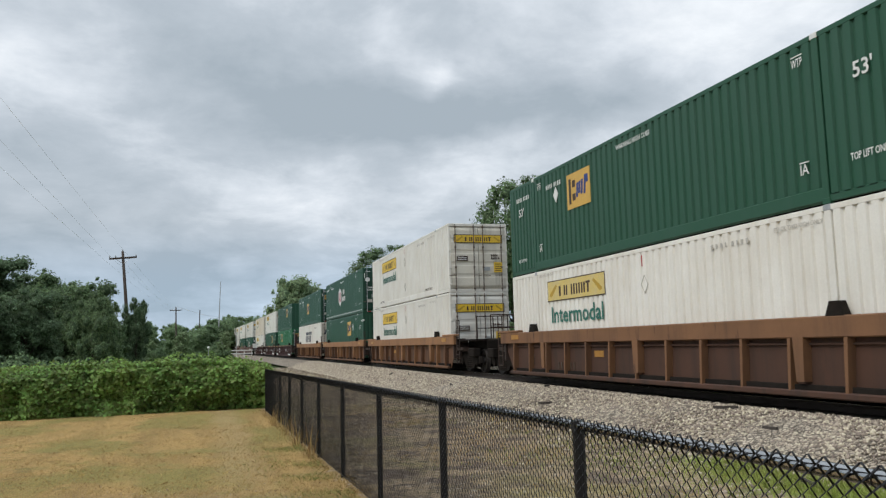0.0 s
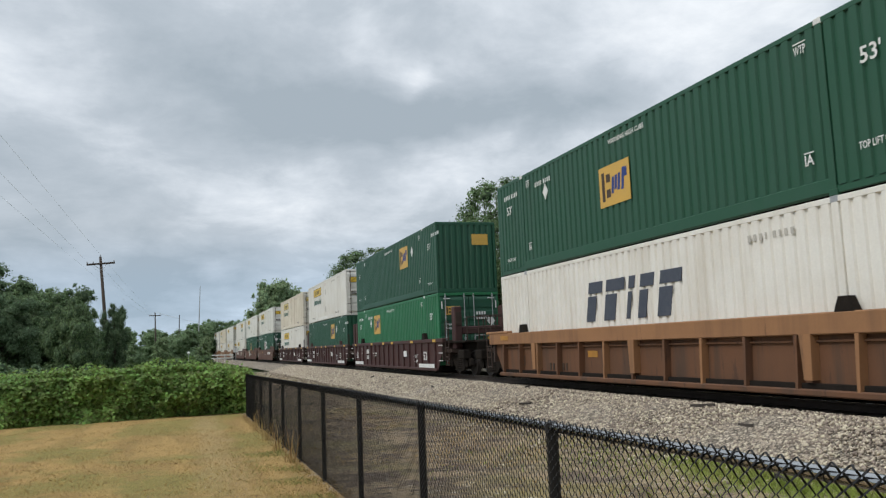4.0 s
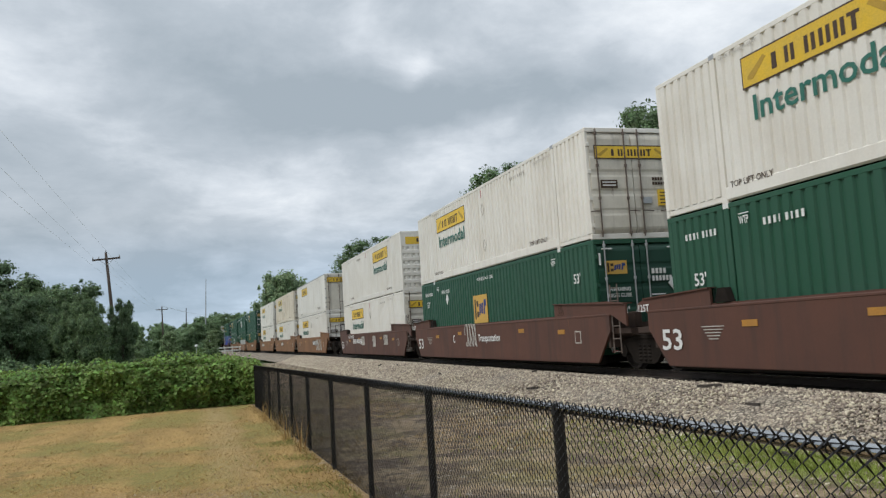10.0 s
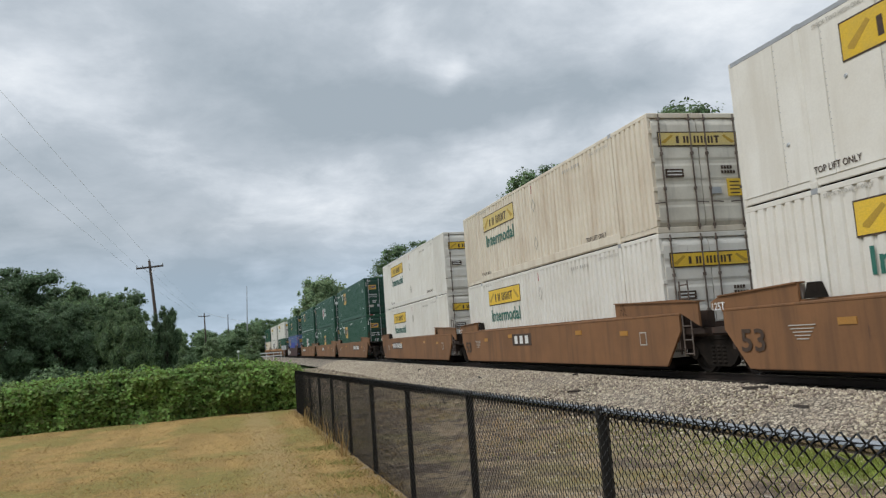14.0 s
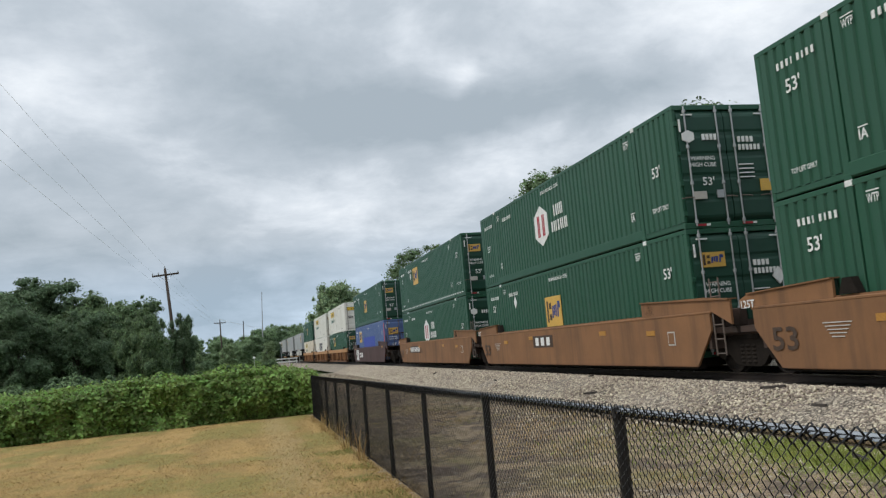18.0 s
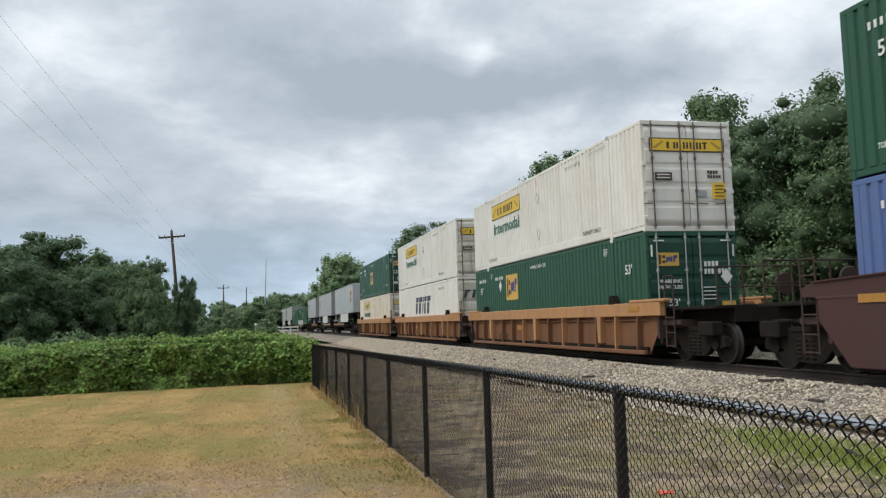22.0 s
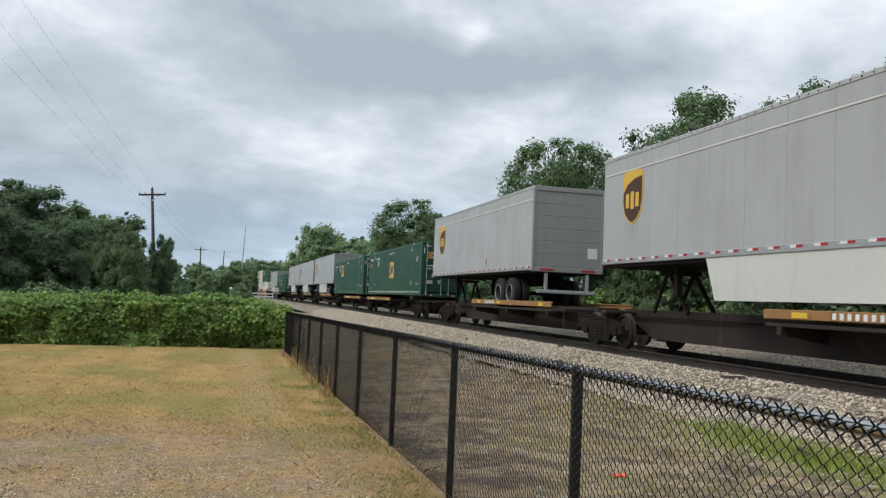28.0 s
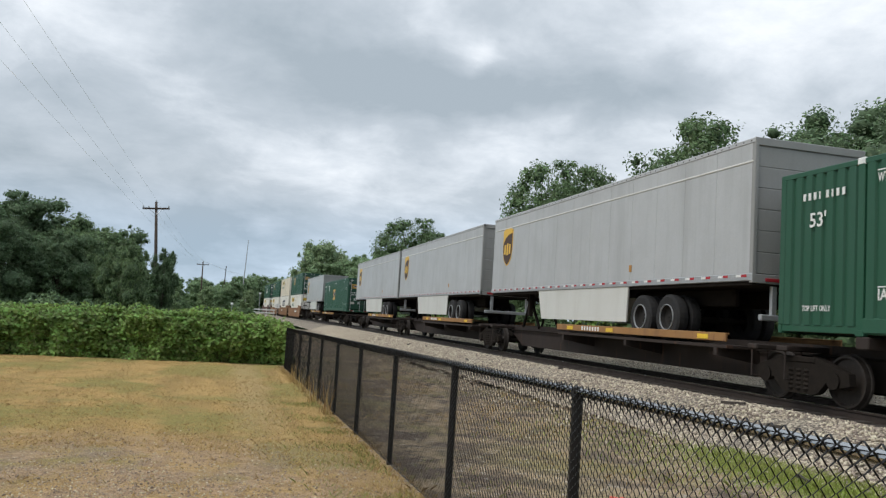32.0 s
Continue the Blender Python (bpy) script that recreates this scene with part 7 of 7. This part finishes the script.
def make_trailer(style):
    """A box trailer, its tyres on z = 0; the doors face -y."""
    turned, style = style[0] == "-", style.strip("-")
    face = 1 if turned else -1
    length = 16.15 if style != "short" else 13.5
    tr = thing("box_trailer", "pale grey box trailer with a brown shield badge", "trailer", group="trailers on the train")
    hl, hw = length / 2, 1.295
    z0, z1 = 1.30, 4.13
    for s in (-1, 1):
        n = round(length / 1.22)
        wave = [(s * (hw - 0.03), -hl + 0.06)]
        for i in range(n):
            a, b = -hl + 0.06 + i * (length - 0.12) / n, -hl + 0.06 + (i + 1) * (length - 0.12) / n
            wave += [(s * (hw - 0.016), a), (s * (hw - 0.002), a + 0.010), (s * (hw - 0.002), b - 0.010), (s * (hw - 0.016), b)]
        wave.append((s * (hw - 0.03), hl - 0.06))
        part("side_wall", Shape().prism(wave if s > 0 else wave[::-1], 2, z0 + 0.10, z1 - 0.08), M_TRAILER, tr)
        x0, x1 = sorted((s * (hw - 0.06), s * (hw + 0.012)))
        part("top_rail", Shape().box(x0, x1, -hl, hl, z1 - 0.11, z1 - 0.01, 0.012), M_TRAILER, tr)
        part("belt_rail", Shape().box(x0, x1, -hl + 0.05, hl - 0.05, z1 - 0.50, z1 - 0.455, 0.01), M_SKIRT, tr)
        lower = part("bottom_rail", Shape().box(x0, x1, -hl, hl, z0 - 0.02, z0 + 0.13, 0.012), M_METAL, tr)
        tape_r, tape_w = Shape(), Shape()
        t0, t1 = sorted((s * (hw + 0.006), s * (hw + 0.017)))
        m = int(length / 0.62)
        for i in range(m):
            y = -hl + 0.15 + i * 0.62
            tape_r.box(t0, t1, y, y + 0.17, z0 + 0.055, z0 + 0.105, 0.001)
            tape_w.box(t0, t1, y + 0.17, y + 0.34, z0 + 0.055, z0 + 0.105, 0.001)
        tagged(part("red_tape", tape_r, M_RED, lower), kind="stuff")
        tagged(part("white_tape", tape_w, M_MARK, lower), kind="stuff")
        riv = Shape()
        for i in range(int(length / 0.25)):
            y = -hl + 0.1 + i * 0.25
            riv.box(min(s * hw, s * (hw + 0.018)), max(s * hw, s * (hw + 0.018)), y, y + 0.03, z1 - 0.075, z1 - 0.045, 0.004)
        tagged(part("rivets", riv, M_DARK, lower), kind="stuff")
        if style != "short":
            w0, w1 = sorted((s * (hw - 0.05), s * (hw - 0.015)))
            a, b = -hl + (5.1 if turned else 5.07), -hl + (12.0 if turned else 11.25)
            part("side_skirt", Shape().prism([(a, z0 - 0.02), (b, z0 - 0.02), (b - 0.35, z0 - 0.92), (a + 0.05, z0 - 0.92)], 0, w0, w1), M_SKIRT, tr)
    part("roof", Shape().box(-hw + 0.03, hw - 0.03, -hl + 0.03, hl - 0.03, z1 - 0.05, z1, 0.02), M_TRAILER, tr)
    part("floor", Shape().box(-hw + 0.05, hw - 0.05, -hl + 0.02, hl - 0.02, z0 - 0.10, z0 + 0.05), M_DARK, tr)
    part("front_wall", Shape().box(-hw, hw, hl - 0.06, hl, z0 + 0.0, z1 - 0.03, 0.04), M_TRAILER, tr)
    frame_sh = Shape().box(-hw, -hw + 0.09, -hl - 0.01, -hl + 0.10, z0 - 0.05, z1, 0.012).box(hw - 0.09, hw, -hl - 0.01, -hl + 0.10, z0 - 0.05, z1, 0.012)
    frame_sh.box(-hw, hw, -hl - 0.01, -hl + 0.10, z1 - 0.16, z1, 0.012).box(-hw, hw, -hl - 0.01, -hl + 0.10, z0 - 0.06, z0 + 0.12, 0.012)
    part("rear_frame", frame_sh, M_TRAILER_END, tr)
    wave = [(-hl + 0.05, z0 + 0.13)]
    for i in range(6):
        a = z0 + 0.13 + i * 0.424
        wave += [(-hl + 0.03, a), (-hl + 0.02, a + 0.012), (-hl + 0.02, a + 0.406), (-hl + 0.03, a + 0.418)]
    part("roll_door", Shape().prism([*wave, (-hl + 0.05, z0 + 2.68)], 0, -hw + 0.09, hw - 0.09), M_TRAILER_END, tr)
    part("door_sticker", Shape().box(0.72, 1.08, -hl + 0.012, -hl + 0.018, z0 + 0.45, z0 + 0.80, 0.002), M_YELLOW if style != "short" else M_MARK, tr)
    for x in (-1.0, 0.5):
        part("rear_lamp", Shape().box(x, x + 0.5, -hl - 0.02, -hl, z0 - 0.02, z0 + 0.05), M_RED, tr)
    guard = Shape().box(-1.05, 1.05, -hl + 0.02, -hl + 0.12, 0.52, 0.64, 0.015)
    for x in (-0.75, 0.75):
        guard.box(x - 0.06, x + 0.06, -hl + 0.03, -hl + 0.11, 0.60, z0, 0.012)
    part("rear_guard", guard, M_METAL, tr)
    # running gear
    gear = part("slider_frame", Shape().box(-0.55, -0.43, -hl + 1.6, -hl + 6.0, 0.82, 1.2, 0.02).box(0.43, 0.55, -hl + 1.6, -hl + 6.0, 0.82, 1.2, 0.02), M_DARK, tr)
    slide = -0.43 if turned else (-1.36 if style == "short" else -0.39)
    for y in (-hl + 3.55 + slide, -hl + 4.80 + slide):
        part("axle", Shape().lathe([(-1.1, 0.07), (1.1, 0.07)], (0, y, 0.53), 0, 10), M_DARK, gear)
        for s in (-1, 1):
            for d in (1.13, 0.80):
                x = s * d
                prof = [(x - 0.135, 0.30), (x - 0.14, 0.47), (x - 0.10, 0.525), (x, 0.535), (x + 0.10, 0.525), (x + 0.14, 0.47), (x + 0.135, 0.30), (x + 0.10, 0.29)]
                tyre = part("tyre", Shape().lathe(prof, (0, y, 0.53), 0, 28, False), M_TYRE, gear)
            rim = [(s * 1.262, 0.302), (s * 1.255, 0.280), (s * 1.165, 0.255), (s * 1.140, 0.20), (s * 1.135, 0.10), (s * 1.19, 0.085), (s * 1.195, 0.02)]
            part("rim", Shape().lathe(rim if s > 0 else rim[::-1], (0, y, 0.53), 0, 24, False), M_RIM, tyre)
            ring = [(s * 1.262, 0.302), (s * 1.290, 0.300), (s * 1.290, 0.286), (s * 1.262, 0.282)]
            part("rim_flange", Shape().lathe([*ring, ring[0]] if s > 0 else [*ring, ring[0]][::-1], (0, y, 0.53), 0, 24, False), M_METAL, tyre)
    for x in (-0.85, 0.85):
        legs = Shape().box(x - 0.08, x + 0.08, hl - 3.2, hl - 3.04, 0.45, z0, 0.015).tube([(x, hl - 3.1, 0.9), (x * 0.4, hl - 2.2, z0)], 0.035, 5)
        part("landing_leg", legs, M_DARK, tr)
    # badge: brown shield with a gold cap and gold bars
    c, zc = hl - 1.63, 2.95
    shield = [(-0.52, 0.62), (-0.25, 0.70), (0.25, 0.70), (0.52, 0.62), (0.52, -0.10), (0.42, -0.42), (0.22, -0.60), (0, -0.70), (-0.22, -0.60), (-0.42, -0.42), (-0.52, -0.10)]
    def on_side(outline, mat, out, name, parent):
        x0, x1 = sorted((face * (hw + out), face * (hw - 0.004)))
        return part(name, Shape().prism([(face * a + c, b + zc) for a, b in outline], 0, x0, x1), mat, parent)
    badge = on_side(shield, M_GOLD, 0.010, "badge", tr)
    on_side([(a * 0.92, b * 0.93) for a, b in shield], M_SHIELD, 0.014, "badge_field", badge)
    on_side([(-0.48, 0.57), (-0.25, 0.65), (0.25, 0.65), (0.48, 0.57), (0.48, 0.50), (0.10, 0.46), (-0.25, 0.34), (-0.48, 0.12)], M_GOLD, 0.018, "badge_cap", badge)
    for a, w, h in ((-0.25, 0.17, 0.36), (0.0, 0.17, 0.44), (0.25, 0.17, 0.36)):
        on_side(rect(w, h, a, -0.08), M_GOLD, 0.018, "badge_bar", badge)
    part("side_notice", Shape().box(-hw - 0.012, -hw + 0.002, -hl + 4.9, -hl + 5.03, z0 + 0.35, z0 + 0.52, 0.004), M_DULL_AMBER, tr)
    return tr


def make_spine(key):
    """One unit of a spine car: a deep middle beam, wheel decks and a hitch, on trucks; rails' tops at z = 0."""
    style, trucks, (y0, y1) = key
    car = thing("spine_car", "dark spine car unit with tan wheel decks and black trucks", "rail car", group="spine cars of the train")
    half = 8.55
    part("spine_beam", Shape().prism([(-half, 0.92), (-half + 1.6, 0.30), (half - 1.6, 0.30), (half, 0.92), (half, 1.05), (-half, 1.05)], 0, -0.34, 0.34), M_SPINE, car)
    e_low, e_top = (1.00, 1.17) if style != "box" else (0.90, 1.08)
    for s in (-1, 1):
        x0, x1 = sorted((s * 0.62, s * 1.36))
        part("wheel_deck", Shape().box(x0, x1, y0, y1, 0.86, 0.93, 0.01), M_SPINE, car)
        e0, e1 = sorted((s * 1.34, s * 1.40))
        lip = part("deck_edge", Shape().box(e0, e1, y0, y1, e_low, e_top, 0.012).box(min(e0, s * 1.30), max(e1, s * 1.30), y0, y1, e_top - 0.03, e_top + 0.004, 0.01), M_DECK, car)
        if s < 0:
            for y in (y0 + 0.6, (y0 + y1) / 2 + 0.6, y1 - 1.2):
                part("reflector", Shape().box(-1.412, -1.398, y, y + 0.40, e_low + 0.03, e_low + 0.13, 0.003), M_YELLOW, lip)
            for i in range(7):
                part("marking", Shape().box(-1.410, -1.398, y1 - 2.9 + i * 0.17, y1 - 2.82 + i * 0.17, e_low + 0.03, e_low + 0.14, 0.002), M_MARK, lip)
        for y in (y0 + 0.4, (y0 + y1) / 2, y1 - 0.4):
            a0, a1 = sorted((s * 0.3, s * 1.36))
            part("cross_arm", Shape().prism([(a0, 0.90), (a1, 0.90), (a1, 0.72), (a0, 0.55)] if s > 0 else [(a0, 0.90), (a1, 0.90), (a1, 0.55), (a0, 0.72)], 1, y - 0.06, y + 0.06), M_SPINE, car)
    if style == "box":
        for y in (-6.05, 6.05):
            ped = Shape().box(-1.30, 1.30, y - 0.14, y + 0.14, 1.02, 1.225, 0.02)
            part("pedestal", ped, M_SPINE, car)
        for y in (-2.0, 2.5):
            part("air_tank", Shape().lathe([(y - 0.55, 0.12), (y - 0.5, 0.20), (y + 0.5, 0.20), (y + 0.55, 0.12)], (-0.75, 0, 0.68), 1, 14), M_DARK, car)
    else:
        hitch = Shape().box(-0.45, 0.45, 6.0, 6.5, 1.95, 2.06, 0.02)
        for x in (-0.36, 0.36):
            hitch.tube([(x, 5.3, 1.0), (x, 6.2, 1.98)], 0.06, 6).tube([(x, 6.9, 1.0), (x, 6.3, 1.98)], 0.05, 6)
        part("hitch", hitch, M_DARK, car)
    pipe = Shape().tube([(-0.42, -half, 0.86), (-0.42, half, 0.86)], 0.025, 5)
    part("air_pipe", pipe, M_DARK, car)
    for e in (-1, 1):
        grab = Shape().tube([(-1.2, e * 8.0, 0.95), (-1.2, e * 8.0, 0.40), (-0.85, e * 8.0, 0.40), (-0.85, e * 8.0, 0.95)], 0.018, 5)
        grab.box(-1.25, 1.25, min(e * 7.9, e * 8.2), max(e * 7.9, e * 8.2), 0.90, 1.0, 0.02)
        part("end_step", grab, M_SPINE, car)
    for y in trucks:
        make_bogie(car, y)
    return car


M_SPINE = streaked("dark_spine_paint", (0.030, 0.020, 0.016), (0.020, 0.016, 0.014), 0.8, 0.6, rust=(0.07, 0.035, 0.022), rust_at=0.58)
M_DECK = streaked("tan_deck_edge", (0.31, 0.160, 0.056), (0.15, 0.080, 0.040), 0.7, 0.6, rust_at=0.58)

MADE = {}


def build_or_copy(maker, key):
    if (maker, key) not in MADE:
        MADE[(maker, key)] = maker(key)
        return MADE[(maker, key)]
    return copy_thing(MADE[(maker, key)], pose(0, 0, 0))


# far end at the start (metres along the track), upper load, lower load, car; '-' before a load: its doors face away
UNITS = [
    (24.96, "amber", "white_faded", "umber_far"),
    (48.33, "worn", "white", "rust_near"), (67.77, "hub_dash", "-amber", "rust"), (87.22, "amber_mid", "slant", "rust_far"),
    (110.30, "-amber", "amber_light", "maroon_near"), (129.82, "white", "-amber", "maroon"), (149.29, "beige", "white", "maroon_far"),
    (172.65, "white", "hub", "brown_near"), (192.19, "worn", "amber_mid", "brown"), (211.67, "-white", "worn", "brown_far"),
    (235.34, "plate", "white", "tan_near"), (254.84, "beige", "white", "tan"), (274.60, "white", "white", "tan_far"),
    (298.84, "amber", "amber_late", "tan_near"), (318.19, "hub", "amber_mid", "tan"), (337.71, "amber_dash", "hub", "tan_far"),
    (361.59, "amber_mid", "blue", "dark_single"),
    (385.08, "white", "amber", "clay_near"), (404.65, "worn", "slant", "clay"), (424.57, "amber_mid", "beige", "clay_far"),
]
# far end of the load, kind, style, trucks, stretch of the wheel decks along the car
SPINE = [
    (445.81, "trailer", "-long", (6.2, -8.9), (-8.8, 1.0)), (466.19, "trailer", "long", (8.6,), (-7.4, 1.1)), (484.97, "trailer", "short", (6.3,), (-7.4, 1.0)),
    (503.70, "box", "amber_mid_dash", (-6.3, 8.8), (-0.4, 8.0)), (522.31, "box", "amber", (7.8,), (-7.6, 0.85)),
    (539.27, "trailer", "long", (8.9,), (-7.4, 1.25)), (556.9, "trailer", "long", (8.6,), (-7.4, 1.25)), (573.6, "trailer", "long", (6.4,), (-7.4, 1.25)), (594.5, "box", "amber_mid", (-6.3, 8.9), (-0.4, 8.0)),
    (612.5, "trailer", "long", (6.4,), (-7.4, 1.25)),
]
TAIL = [
    (635.5, "amber", "white", "tan_near"), (655.0, "beige", "slant", "tan"), (674.5, "amber", "white", "tan_far"), (698.0, "hub", "white", "brown_near"),
]
RUN = []  # thing, distance of its middle at the start, height of its foot, turned round


def build_train():
    units = []
    for k, (far, upper, lower, car) in enumerate(UNITS + TAIL):
        mid = far - BOX_L / 2
        unit = build_or_copy(make_well, car)
        RUN.append((unit, mid, RAIL_Z, False))
        for load, z in ((lower, 0.35), (upper, 0.35 + BOX_H)):
            RUN.append((build_or_copy(make_box, load), mid, RAIL_Z + z + (0.004 if z > 1 else 0), load[0] == "-"))
        units.append(unit)
    for k, text, y in ((5, "C", -0.3), (6, "A", -0.33), (7, "A", -1.0), (8, "C", 3.25), (9, "B", 1.8), (13, "A", -0.95), (15, "B", 1.9)):
        letter_on(units[k], text, y, 0.88, 0.30, 0.22, M_MARK if k < 10 else M_INK)
    letter_on(units[8], "Transportation", -0.55, 0.85, 0.32, 2.1, M_MARK)
    scrawl(units[8], 1.3, 1.0, 1.2, 0.8, M_FAINT)
    letter_on(units[9], "GOT MILK?", 4.88, 1.22, 0.20, 1.86, M_MARK)
    for y, z, w, h in ((1.25, 0.95, 0.8, 0.5), (-1.8, 0.9, 0.7, 0.6), (-4.6, 0.95, 0.9, 0.5)):
        scrawl(units[9], y, z, w, h, M_FAINT)
    scrawl(units[10], -4.9, 0.78, 2.9, 0.85, M_FAINT)
    scrawl(units[16], 6.3, 0.75, 1.6, 0.9, M_MARK)
    scrawl(units[16], 3.9, 0.75, 2.0, 0.4, M_MARK)
    for far, kind, style, trucks, deck in SPINE:
        length = 13.5 if style == "short" else BOX_L
        mid = far - length / 2
        car_mid = far - 8.1
        RUN.append((build_or_copy(make_spine, (kind, trucks, deck)), car_mid, RAIL_Z, style[0] == "-"))
        if kind == "trailer":
            RUN.append((build_or_copy(make_trailer, style), mid, RAIL_Z + 0.932, style[0] == "-"))
        else:
            RUN.append((build_or_copy(make_box, style), mid, RAIL_Z + 1.227, False))


build_train()


# seconds, and metres by which the train runs ahead of its even roll
PACE = [(0, 0.06), (1, -0.18), (2, 0.08), (3, 0.88), (6, 0.24), (7, 0.79), (8, 0.19), (9, 0.11), (10, 0.58), (11, -0.08), (12, 0.40), (13, -0.12), (14, 0.39), (17, 0.63), (18, -0.05),
        (19, 0.42), (20, -0.12), (21, 0.19), (22, 0.07), (23, -0.47), (24, 0.03), (27, -0.60), (28, 0.08), (29, 0.13), (30, -0.45), (31, 0.39), (32, 0.11)]


def travel(t, ahead):
    """How far the train has rolled towards -y after t seconds."""
    return 15.425 * t + 0.03748 * t * t - 0.000681 * t ** 3 + ahead


def motions():
    for ob, mid, z, turned in RUN:
        rows = []
        for t, ahead in PACE:
            x, y, h = bend(mid - travel(t, ahead))
            rows.append((t, pose(x, y, z, 0, 0, math.degrees(h) + (180 if turned else 0))))
        walk(ob, rows)


motions()
